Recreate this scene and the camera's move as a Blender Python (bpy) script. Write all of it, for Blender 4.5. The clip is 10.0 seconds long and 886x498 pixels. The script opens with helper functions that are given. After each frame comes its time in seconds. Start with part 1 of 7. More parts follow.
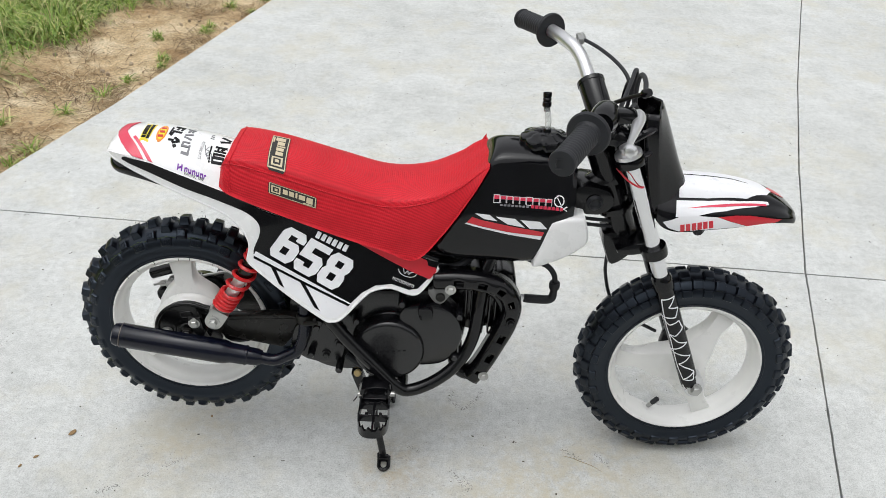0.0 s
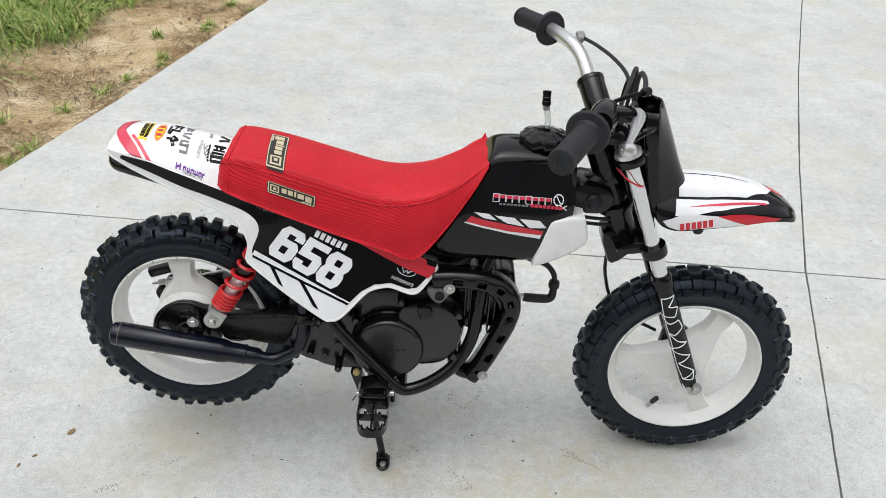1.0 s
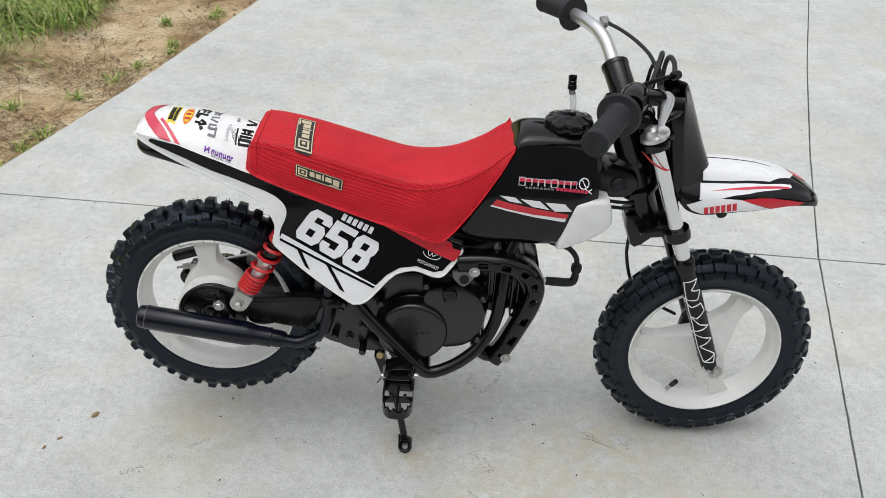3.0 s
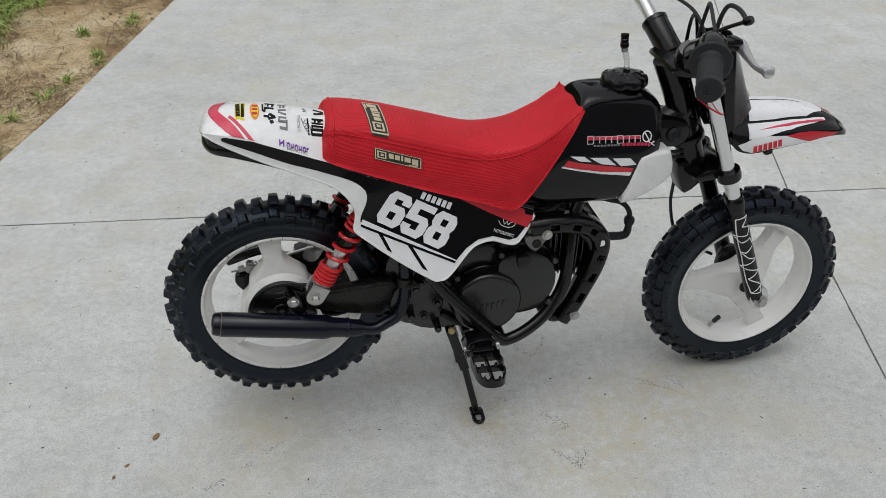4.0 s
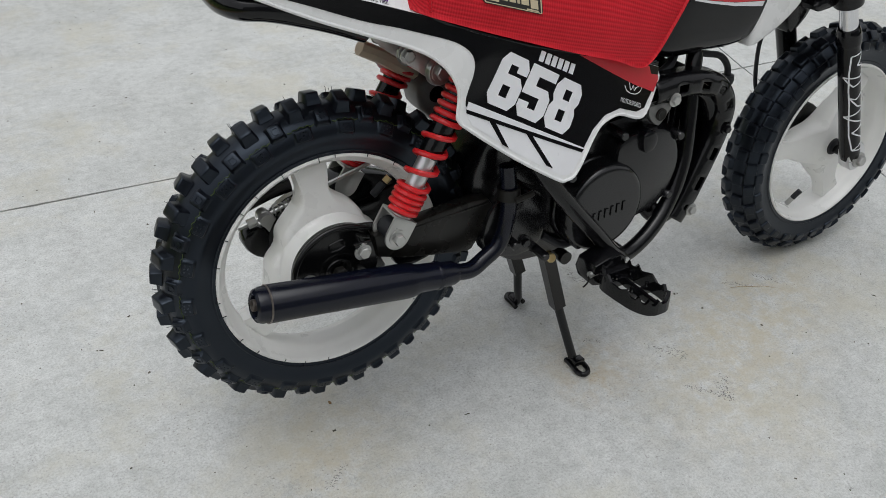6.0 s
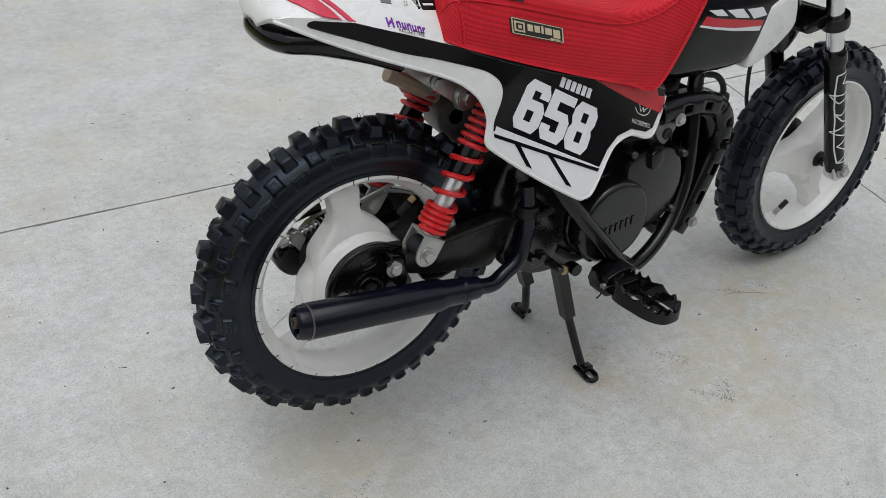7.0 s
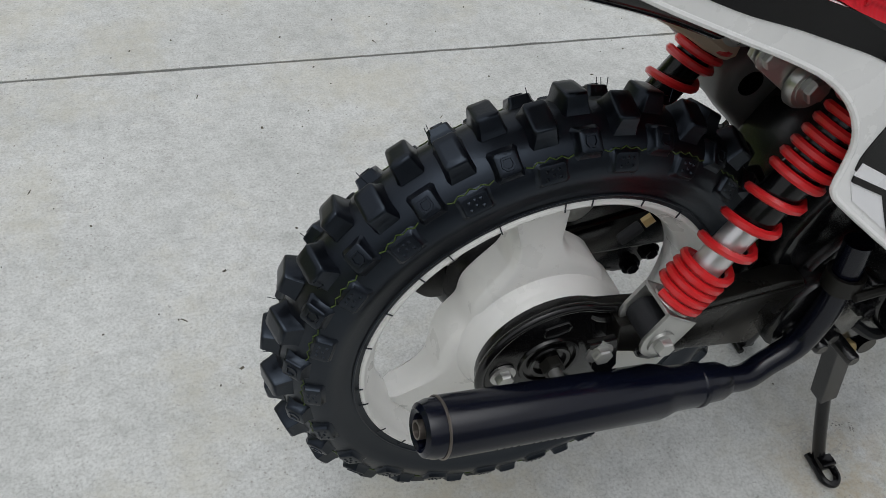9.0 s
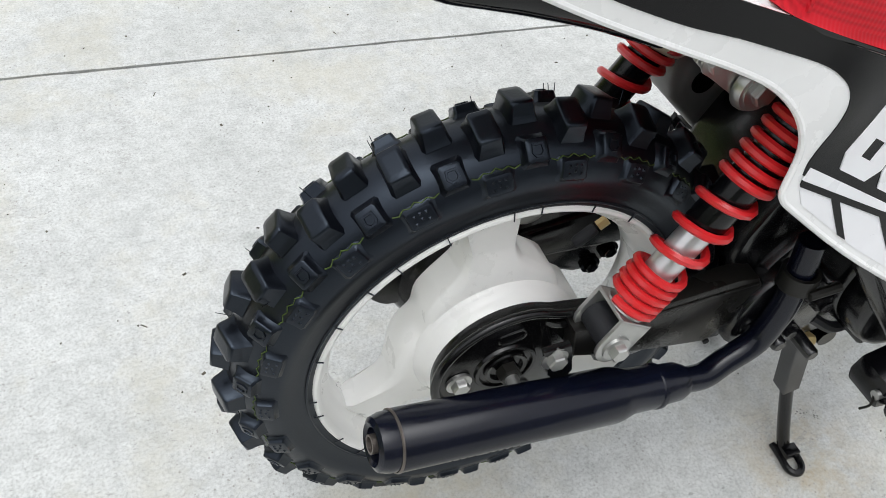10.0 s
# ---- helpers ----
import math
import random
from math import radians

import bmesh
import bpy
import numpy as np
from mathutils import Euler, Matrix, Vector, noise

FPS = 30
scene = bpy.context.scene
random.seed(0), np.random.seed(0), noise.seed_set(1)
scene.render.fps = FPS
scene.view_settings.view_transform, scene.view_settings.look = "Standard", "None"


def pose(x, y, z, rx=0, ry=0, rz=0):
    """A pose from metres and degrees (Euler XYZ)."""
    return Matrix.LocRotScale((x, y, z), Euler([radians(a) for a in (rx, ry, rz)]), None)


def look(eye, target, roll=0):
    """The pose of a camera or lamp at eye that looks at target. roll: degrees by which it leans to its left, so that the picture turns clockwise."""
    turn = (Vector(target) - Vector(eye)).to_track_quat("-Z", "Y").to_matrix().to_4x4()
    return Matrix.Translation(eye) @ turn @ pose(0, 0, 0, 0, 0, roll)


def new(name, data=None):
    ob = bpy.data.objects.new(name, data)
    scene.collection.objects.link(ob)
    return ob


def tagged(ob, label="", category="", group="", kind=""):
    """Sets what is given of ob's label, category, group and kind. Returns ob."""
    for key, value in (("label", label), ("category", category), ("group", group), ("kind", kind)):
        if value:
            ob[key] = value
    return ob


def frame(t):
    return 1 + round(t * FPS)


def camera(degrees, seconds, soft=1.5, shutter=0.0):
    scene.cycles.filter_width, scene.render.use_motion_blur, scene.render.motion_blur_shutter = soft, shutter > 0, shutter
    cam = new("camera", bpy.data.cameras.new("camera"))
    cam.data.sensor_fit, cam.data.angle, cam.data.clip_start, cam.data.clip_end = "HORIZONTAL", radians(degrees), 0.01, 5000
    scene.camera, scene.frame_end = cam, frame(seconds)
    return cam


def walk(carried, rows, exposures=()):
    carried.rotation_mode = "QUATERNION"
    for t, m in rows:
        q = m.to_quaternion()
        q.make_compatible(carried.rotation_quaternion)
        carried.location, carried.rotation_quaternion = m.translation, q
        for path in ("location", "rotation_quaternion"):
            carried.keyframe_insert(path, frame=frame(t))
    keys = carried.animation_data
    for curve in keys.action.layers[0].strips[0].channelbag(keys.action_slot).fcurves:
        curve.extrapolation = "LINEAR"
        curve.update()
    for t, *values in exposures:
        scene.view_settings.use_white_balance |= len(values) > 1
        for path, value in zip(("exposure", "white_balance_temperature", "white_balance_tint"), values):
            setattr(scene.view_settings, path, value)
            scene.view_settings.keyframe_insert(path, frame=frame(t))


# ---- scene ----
cam = camera(54.8, 10.0, soft=0.8)
PATH = [
    (0, (-0.016, 0.006, 1.19), (0.012, 1.65, 0.05), 3.0),
    (0.5, (-0.017, 0.009, 1.189), (0.011, 1.649, 0.045), 3.0),
    (1, (-0.014, 0.009, 1.189), (0.013, 1.651, 0.046), 3.0),
    (1.5, (-0.015, 0.01, 1.189), (0.012, 1.65, 0.045), 2.9),
    (2, (-0.015, 0.003, 1.187), (0.015, 1.644, 0.045), 2.9),
    (3.3, (-0.107, -0.017, 1.18), (-0.073, 1.61, 0.018), 3.2),
    (3.5, (-0.182, -0.03, 1.173), (-0.124, 1.599, 0.015), 2.3),
    (4, (-0.379, -0.009, 1.16), (-0.047, 1.579, -0.01), 2.0),
    (4.5, (-0.486, 0.148, 1.052), (-0.025, 1.671, -0.159), -0.1),
    (5, (-0.585, 0.318, 0.954), (-0.01, 1.806, -0.253), 0.6),
    (5.5, (-0.674, 0.392, 0.838), (0.111, 1.783, -0.367), 3.4),
    (5.7, (-0.691, 0.405, 0.825), (0.123, 1.789, -0.368), 3.2),
    (6.8, (-0.753, 0.415, 0.837), (0.168, 1.754, -0.328), 4.0),
    (7, (-0.781, 0.423, 0.86), (0.144, 1.755, -0.311), 4.1),
    (7.5, (-0.798, 0.505, 0.88), (0.054, 1.826, -0.357), 5.4),
    (8, (-0.697, 0.688, 0.814), (-0.028, 1.987, -0.553), 6.3),
    (8.5, (-0.653, 0.793, 0.771), (-0.082, 2.084, -0.646), 6.7),
    (9, (-0.638, 0.824, 0.736), (-0.065, 2.006, -0.772), 9.5),
    (9.5, (-0.627, 0.832, 0.736), (-0.038, 1.975, -0.796), 10.6),
    (10, (-0.614, 0.837, 0.744), (-0.008, 1.968, -0.791), 9.9),
]
SKY, SUN = 0.16, 0.60
EXPOSURES = ((0.0, 0.25, 6500, 10), (2.2, 0.25, 6500, 10), (3.5, -0.11, 6500, 10), (4.0, -0.31, 6500, 10), (4.5, -0.47, 6490, 10), (5.0, -0.12, 6470, 10), (5.5, -0.17, 6450, 10), (7.0, -0.25, 6440, 10), (7.5, -0.26, 6440, 10), (8.0, -0.29, 6440, 10), (8.5, -0.29, 6440, 10), (9.0, -0.32, 6440, 10), (9.4, -0.35, 6440, 10), (9.65, -0.19, 6440, 10), (9.8, 0.21, 6440, 10), (10.0, 0.36, 6440, 10))
walk(cam, [(t, look(eye, target, roll)) for t, eye, target, roll in PATH], EXPOSURES)

# ---------- world and light: bright overcast sky ----------
world = bpy.data.worlds.new("overcast")
scene.world = world
world.use_nodes = True
wn, wl = world.node_tree.nodes, world.node_tree.links
sky = wn.new("ShaderNodeTexSky")
sky.sky_type = "NISHITA"
sky.sun_disc = False
sky.sun_elevation, sky.sun_rotation = radians(78), radians(235)
sky.dust_density, sky.air_density, sky.ozone_density = 2.0, 1.0, 1.0
pale = wn.new("ShaderNodeHueSaturation")
pale.inputs["Saturation"].default_value = 0.10
wl.new(sky.outputs[0], pale.inputs["Color"])
# a bright overcast sky is about twice as bright overhead as at the horizon
way = wn.new("ShaderNodeTexCoord")
part_xyz = wn.new("ShaderNodeSeparateXYZ")
wl.new(way.outputs["Generated"], part_xyz.inputs[0])
fall = wn.new("ShaderNodeMapRange")
fall.inputs["From Min"].default_value, fall.inputs["From Max"].default_value = 0.0, 1.0
fall.inputs["To Min"].default_value, fall.inputs["To Max"].default_value = 0.75, 1.40
wl.new(part_xyz.outputs["Z"], fall.inputs["Value"])
cloud_sky = wn.new("ShaderNodeMix")
cloud_sky.data_type, cloud_sky.blend_type = "RGBA", "MULTIPLY"
cloud_sky.inputs["Factor"].default_value = 1.0
wl.new(pale.outputs[0], cloud_sky.inputs["A"])
wl.new(fall.outputs[0], cloud_sky.inputs["B"])
wl.new(cloud_sky.outputs["Result"], wn["Background"].inputs["Color"])
wn["Background"].inputs["Strength"].default_value = SKY
sun_data = bpy.data.lights.new("sun", "SUN")
sun_data.energy, sun_data.angle, sun_data.color = SUN, radians(55), (0.95, 0.985, 1.0)
sun = new("sun", sun_data)
sun.matrix_world = look((-1.0, 0.4, 6.0), (0.0, 1.1, 0.0))


# ---------- materials ----------
def nodes_of(name, rough=0.5, metal=0.0, coat=0.0):
    m = bpy.data.materials.new(name)
    m.use_nodes = True
    n, l = m.node_tree.nodes, m.node_tree.links
    b = n["Principled BSDF"]
    b.inputs["Roughness"].default_value, b.inputs["Metallic"].default_value = rough, metal
    b.inputs["Coat Weight"].default_value, b.inputs["Coat Roughness"].default_value = coat, 0.08
    tc = n.new("ShaderNodeTexCoord")
    return m, n, l, b, tc.outputs["Object"]


def noise_at(n, l, co, scale, detail=4.0, rough=0.6, stretch=None):
    t = n.new("ShaderNodeTexNoise")
    t.inputs["Scale"].default_value, t.inputs["Detail"].default_value, t.inputs["Roughness"].default_value = scale, detail, rough
    if stretch:
        mp = n.new("ShaderNodeMapping")
        mp.inputs["Scale"].default_value = stretch
        l.new(co, mp.inputs["Vector"])
        co = mp.outputs[0]
    l.new(co, t.inputs["Vector"])
    return t.outputs["Fac"]


def ramp(n, l, fac, *stops):
    r = n.new("ShaderNodeValToRGB")
    el = r.color_ramp.elements
    while len(el) < len(stops):
        el.new(0.5)
    for e, (p, c) in zip(el, stops):
        e.position, e.color = p, (*c, 1) if len(c) == 3 else c
    l.new(fac, r.inputs["Fac"])
    return r.outputs["Color"]


def mix(n, l, fac, a, b, kind="MIX"):
    x = n.new("ShaderNodeMix")
    x.data_type, x.blend_type = "RGBA", kind
    for sock, v in ((x.inputs["Factor"], fac), (x.inputs["A"], a), (x.inputs["B"], b)):
        if isinstance(v, (int, float)):
            sock.default_value = v
        elif isinstance(v, tuple):
            sock.default_value = (*v, 1)
        else:
            l.new(v, sock)
    return x.outputs["Result"]


def bump(n, l, b, height, strength, dist=0.001, after=None):
    k = n.new("ShaderNodeBump")
    k.inputs["Strength"].default_value, k.inputs["Distance"].default_value = strength, dist
    l.new(height, k.inputs["Height"])
    if after is not None:
        l.new(after, k.inputs["Normal"])
    l.new(k.outputs[0], b.inputs["Normal"])
    return k.outputs[0]


def surface(name, color, rough=0.5, metal=0.0, coat=0.0, vary=0.12, grain=350, depth=0.15, dist=0.0006, worn=None, worn_at=0.68, rough_vary=0.12, spec=0.5):
    """A painted, moulded or metal surface: uneven colour at two scales, fine relief, smudged gloss, and rare worn spots."""
    m, n, l, b, co = nodes_of(name, rough, metal, coat)
    big, small = noise_at(n, l, co, 14, 5), noise_at(n, l, co, grain, 3)
    lo, hi = tuple(c * (1 - vary) for c in color), tuple(min(1, c * (1 + vary)) for c in color)
    col = ramp(n, l, big, (0.3, lo), (0.7, hi))
    if worn:
        spots = ramp(n, l, noise_at(n, l, co, 60, 6, 0.75), (worn_at, (0, 0, 0)), (worn_at + 0.05, (1, 1, 1)))
        col = mix(n, l, spots, col, worn)
    l.new(col, b.inputs["Base Color"])
    r = n.new("ShaderNodeMapRange")
    r.inputs["To Min"].default_value, r.inputs["To Max"].default_value = max(0.02, rough - rough_vary), min(1, rough + rough_vary)
    l.new(noise_at(n, l, co, 30, 6), r.inputs["Value"])
    l.new(r.outputs[0], b.inputs["Roughness"])
    b.inputs["Specular IOR Level"].default_value = spec
    bump(n, l, b, small, depth, dist)
    return m


WHITE_PLASTIC = surface("white plastic", (0.85, 0.85, 0.845), 0.28, coat=0.3, vary=0.03, depth=0.04)
BLACK_PLASTIC = surface("glossy black plastic", (0.0025, 0.0025, 0.0036), 0.11, coat=0.0, vary=0.25, depth=0.03, worn=(0.03, 0.03, 0.032), worn_at=0.72, spec=0.38)
BLACK_DECAL = surface("black vinyl decal", (0.0035, 0.0035, 0.0042), 0.14, vary=0.2, depth=0.02, rough_vary=0.05, spec=0.24)
WHITE_DECAL = surface("white vinyl decal", (0.85, 0.85, 0.87), 0.30, coat=0.1, vary=0.03, depth=0.04)
RED_DECAL = surface("red vinyl decal", (0.62, 0.02, 0.035), 0.32, coat=0.2, vary=0.06, depth=0.04)
PINK_DECAL = surface("faded red vinyl decal", (0.66, 0.038, 0.085), 0.35, coat=0.2, vary=0.08, depth=0.04)
YELLOW_DECAL = surface("yellow vinyl decal", (0.85, 0.68, 0.03), 0.4, vary=0.05, depth=0.03)
ORANGE_DECAL = surface("orange vinyl decal", (0.85, 0.27, 0.03), 0.4, vary=0.05, depth=0.03)
PURPLE_DECAL = surface("purple vinyl decal", (0.19, 0.03, 0.36), 0.4, vary=0.05, depth=0.03)
GREY_DECAL = surface("grey print", (0.20, 0.20, 0.21), 0.45, vary=0.1, depth=0.03)
BLACK_PAINT = surface("satin black paint on steel", (0.0028, 0.0028, 0.0036), 0.17, vary=0.25, grain=500, depth=0.06, worn=(0.08, 0.076, 0.07), worn_at=0.74, spec=0.40)
ENGINE_BLACK = surface("black engine paint", (0.0050, 0.0051, 0.0062), 0.22, vary=0.35, grain=260, depth=0.16, worn=(0.035, 0.035, 0.034), worn_at=0.68, spec=0.62)
DUSTY_BLACK = surface("dusty black steel", (0.011, 0.0105, 0.009), 0.45, vary=0.3, grain=500, depth=0.15, worn=(0.10, 0.085, 0.06), worn_at=0.70, spec=0.3)
MUFFLER_BLACK = surface("heat-worn black muffler paint", (0.0026, 0.0036, 0.0100), 0.22, vary=0.3, grain=260, depth=0.12, worn=(0.10, 0.095, 0.09), worn_at=0.71, spec=0.40)
RAW_STEEL = surface("scorched bare steel", (0.16, 0.14, 0.125), 0.42, metal=0.8, vary=0.5, grain=200, depth=0.2)
GRIP_RUBBER = surface("black grip rubber", (0.020, 0.021, 0.024), 0.55, vary=0.15, grain=600, depth=0.2, spec=0.3)
CHROME = surface("chrome", (0.78, 0.78, 0.80), 0.10, metal=1.0, vary=0.03, depth=0.02, rough_vary=0.05)
ZINC = surface("zinc plated steel", (0.47, 0.47, 0.455), 0.32, metal=0.85, vary=0.18, grain=500, depth=0.12, worn=(0.25, 0.20, 0.14), worn_at=0.74)
ALUMINIUM = surface("brushed aluminium", (0.72, 0.72, 0.73), 0.32, metal=0.85, vary=0.06, depth=0.05)
WHITE_CAST = surface("white painted cast wheel", (0.83, 0.825, 0.80), 0.30, coat=0.25, vary=0.04, grain=240, depth=0.10, worn=(0.30, 0.27, 0.22), worn_at=0.77)
RED_COIL = surface("red powder coated spring", (0.62, 0.016, 0.02), 0.34, coat=0.3, vary=0.08, depth=0.06)
BRASS = surface("dull brass", (0.55, 0.42, 0.20), 0.45, metal=0.6, vary=0.2)
CAST_ALLOY = surface("dull cast alloy", (0.20, 0.20, 0.195), 0.5, metal=0.4, vary=0.25, grain=400, depth=0.2)
CREAM = surface("raw cream plastic", (0.62, 0.50, 0.38), 0.5, vary=0.05)
PATCH_BLACK = surface("black rubber patch", (0.02, 0.019, 0.017), 0.55, vary=0.2)
PATCH_GOLD = surface("pale gold moulding", (0.62, 0.53, 0.36), 0.45, vary=0.1)


def tyre_rubber():
    m, n, l, b, co = nodes_of("black tyre rubber", 0.42)
    col = ramp(n, l, noise_at(n, l, co, 25, 5), (0.35, (0.0020, 0.0022, 0.0034)), (0.75, (0.0045, 0.0050, 0.0075)))
    dust = ramp(n, l, noise_at(n, l, co, 220, 4, 0.8), (0.70, (0, 0, 0)), (0.78, (0.2, 0.2, 0.2)))
    l.new(mix(n, l, dust, col, (0.09, 0.085, 0.075)), b.inputs["Base Color"])
    r = n.new("ShaderNodeMapRange")
    r.inputs["To Min"].default_value, r.inputs["To Max"].default_value = 0.22, 0.42
    b.inputs["Specular IOR Level"].default_value = 0.48
    b.inputs["Specular Tint"].default_value = (0.66, 0.80, 1.0, 1)
    l.new(noise_at(n, l, co, 45, 5), r.inputs["Value"])
    l.new(r.outputs[0], b.inputs["Roughness"])
    bump(n, l, b, noise_at(n, l, co, 500, 3), 0.12, 0.0006)
    return m


def seat_vinyl():
    """Gripper cover: fine raised beads in close rows that follow the seat."""
    m, n, l, b, co = nodes_of("red ribbed seat vinyl", 0.5)
    sep = n.new("ShaderNodeSeparateXYZ")
    mp = n.new("ShaderNodeMapping")
    mp.inputs["Rotation"].default_value = (0, radians(-15), 0)
    l.new(co, mp.inputs["Vector"])
    l.new(mp.outputs[0], sep.inputs[0])

    def calc(op, a, c=None):
        x = n.new("ShaderNodeMath")
        x.operation = op
        for i, v in enumerate((a, c)):
            if isinstance(v, (int, float)):
                x.inputs[i].default_value = v
            elif v is not None:
                l.new(v, x.inputs[i])
        return x.outputs[0]
    rows = calc("SINE", calc("MULTIPLY", calc("ADD", sep.outputs["Z"], calc("ABSOLUTE", sep.outputs["Y"])), 2 * math.pi / 0.0034))
    beads = calc("SINE", calc("MULTIPLY", sep.outputs["X"], 2 * math.pi / 0.0030))
    high = calc("ADD", calc("MULTIPLY", rows, 0.36), calc("MULTIPLY", beads, 0.14))
    high = calc("ADD", high, 0.5)
    tone = ramp(n, l, noise_at(n, l, co, 18, 5), (0.3, (0.56, 0.010, 0.020)), (0.7, (0.67, 0.016, 0.030)))
    # shade in the grooves between beads, multiplied into the red
    groove_shade = ramp(n, l, high, (0.1, (0.80, 0.80, 0.80)), (0.7, (1, 1, 1)))
    l.new(mix(n, l, 1.0, tone, groove_shade, "MULTIPLY"), b.inputs["Base Color"])
    b.inputs["Specular IOR Level"].default_value = 0.24
    bump(n, l, b, high, 0.6, 0.0008)
    return m


FOOT_STAIN = (-0.068, 1.030)
# x, y, radius, strength
TAN_STAINS = ((0.18, 1.00, 0.16, 0.65), (0.31, 1.05, 0.14, 0.6), (-0.43, 1.10, 0.13, 0.45), (0.06, 0.91, 0.17, 0.45), (-0.47, 1.02, 0.10, 0.4))


def concrete():
    """Pale broom-finished concrete: cloudy tone, sand grain, fine brush lines, tan stains, dark scuffs and pits."""
    m, n, l, b, co = nodes_of("pale concrete", 0.85)
    cloud = noise_at(n, l, co, 1.7, 7, 0.62)
    col = ramp(n, l, cloud, (0.36, (0.512, 0.520, 0.503)), (0.50, (0.556, 0.565, 0.549)), (0.64, (0.590, 0.600, 0.586)))
    blotch = noise_at(n, l, co, 9, 10, 0.75)
    col = mix(n, l, 0.75, col, ramp(n, l, blotch, (0.38, (0.86, 0.865, 0.86)), (0.5, (0.99, 0.99, 0.99)), (0.62, (1.07, 1.07, 1.07))), "MULTIPLY")
    mottle = noise_at(n, l, co, 60, 8, 0.75)
    col = mix(n, l, 0.75, col, ramp(n, l, mottle, (0.38, (0.84, 0.845, 0.84)), (0.5, (1.0, 1.0, 1.0)), (0.62, (1.09, 1.09, 1.09))), "MULTIPLY")
    streak = noise_at(n, l, co, 20, 7, 0.75, (1.0, 2.0, 1.0))
    col = mix(n, l, 0.15, col, ramp(n, l, streak, (0.38, (0.84, 0.84, 0.84)), (0.62, (1.10, 1.10, 1.10))), "MULTIPLY")
    sand = noise_at(n, l, co, 330, 4, 0.7)
    col = mix(n, l, 0.62, col, ramp(n, l, sand, (0.36, (0.68, 0.68, 0.67)), (0.5, (1.0, 1.0, 1.0)), (0.64, (1.16, 1.16, 1.16))), "MULTIPLY")
    tan = ramp(n, l, noise_at(n, l, co, 3.3, 6, 0.75), (0.49, (0, 0, 0)), (0.64, (0.45, 0.45, 0.45)))
    col = mix(n, l, tan, col, (0.525, 0.495, 0.390))
    flecks = ramp(n, l, noise_at(n, l, co, 150, 3, 0.6, (1.0, 1.4, 1.0)), (0.635, (0, 0, 0)), (0.67, (0.75, 0.75, 0.75)))
    fleck_at = ramp(n, l, noise_at(n, l, co, 8, 5, 0.7), (0.47, (0.1, 0.1, 0.1)), (0.60, (1, 1, 1)))
    col = mix(n, l, mix(n, l, 1.0, flecks, fleck_at, "MULTIPLY"), col, (0.30, 0.30, 0.285))
    spot = n.new("ShaderNodeVectorMath")
    spot.operation, spot.inputs[1].default_value = "DISTANCE", (FOOT_STAIN[0], FOOT_STAIN[1], 0)
    l.new(co, spot.inputs[0])
    rust = ramp(n, l, spot.outputs["Value"], (0.0, (0.7, 0.7, 0.7)), (0.045, (0.4, 0.4, 0.4)), (0.09, (0, 0, 0)))
    rust = mix(n, l, 1.0, rust, ramp(n, l, noise_at(n, l, co, 40, 6, 0.75), (0.42, (0, 0, 0)), (0.62, (1, 1, 1))), "MULTIPLY")
    col = mix(n, l, rust, col, (0.44, 0.35, 0.21))
    for x, y, size, deep in TAN_STAINS:
        d = n.new("ShaderNodeVectorMath")
        d.operation, d.inputs[1].default_value = "DISTANCE", (x, y, 0)
        l.new(co, d.inputs[0])
        near = ramp(n, l, d.outputs["Value"], (size * 0.25, (deep, deep, deep)), (size, (0, 0, 0)))
        near = mix(n, l, 1.0, near, ramp(n, l, noise_at(n, l, co, 24, 7, 0.75), (0.40, (0, 0, 0)), (0.60, (1, 1, 1))), "MULTIPLY")
        col = mix(n, l, near, col, (0.50, 0.445, 0.315))
    scuff = ramp(n, l, noise_at(n, l, co, 16, 9, 0.78, (1.0, 1.5, 1.0)), (0.66, (0, 0, 0)), (0.72, (0.4, 0.4, 0.4)))
    col = mix(n, l, scuff, col, (0.34, 0.34, 0.33))
    scribble = ramp(n, l, noise_at(n, l, co, 11, 6, 0.68, (1.0, 2.2, 1.0)), (0.484, (0, 0, 0)), (0.494, (0.8, 0.8, 0.8)), (0.506, (0.8, 0.8, 0.8)), (0.516, (0, 0, 0)))
    where = ramp(n, l, noise_at(n, l, co, 6.3, 6, 0.7, (1.3, 1.0, 1.0)), (0.55, (0, 0, 0)), (0.68, (1, 1, 1)))
    col = mix(n, l, mix(n, l, 1.0, scribble, where, "MULTIPLY"), col, (0.36, 0.355, 0.34))
    v = n.new("ShaderNodeTexVoronoi")
    v.inputs["Scale"].default_value = 38
    l.new(co, v.inputs["Vector"])
    pits = ramp(n, l, v.outputs["Distance"], (0.035, (0.8, 0.8, 0.8)), (0.055, (0, 0, 0)))
    some = ramp(n, l, noise_at(n, l, co, 5, 3), (0.52, (0, 0, 0)), (0.60, (1, 1, 1)))
    col = mix(n, l, mix(n, l, 1.0, pits, some, "MULTIPLY"), col, (0.20, 0.19, 0.17))
    v = n.new("ShaderNodeTexVoronoi")
    v.inputs["Scale"].default_value = 135
    l.new(co, v.inputs["Vector"])
    pores = ramp(n, l, v.outputs["Distance"], (0.10, (0.7, 0.7, 0.7)), (0.17, (0, 0, 0)))
    some = ramp(n, l, noise_at(n, l, co, 7, 5, 0.7), (0.44, (0, 0, 0)), (0.58, (1, 1, 1)))
    col = mix(n, l, mix(n, l, 1.0, pores, some, "MULTIPLY"), col, (0.29, 0.28, 0.255))
    l.new(col, b.inputs["Base Color"])
    b.inputs["Specular IOR Level"].default_value = 0.3
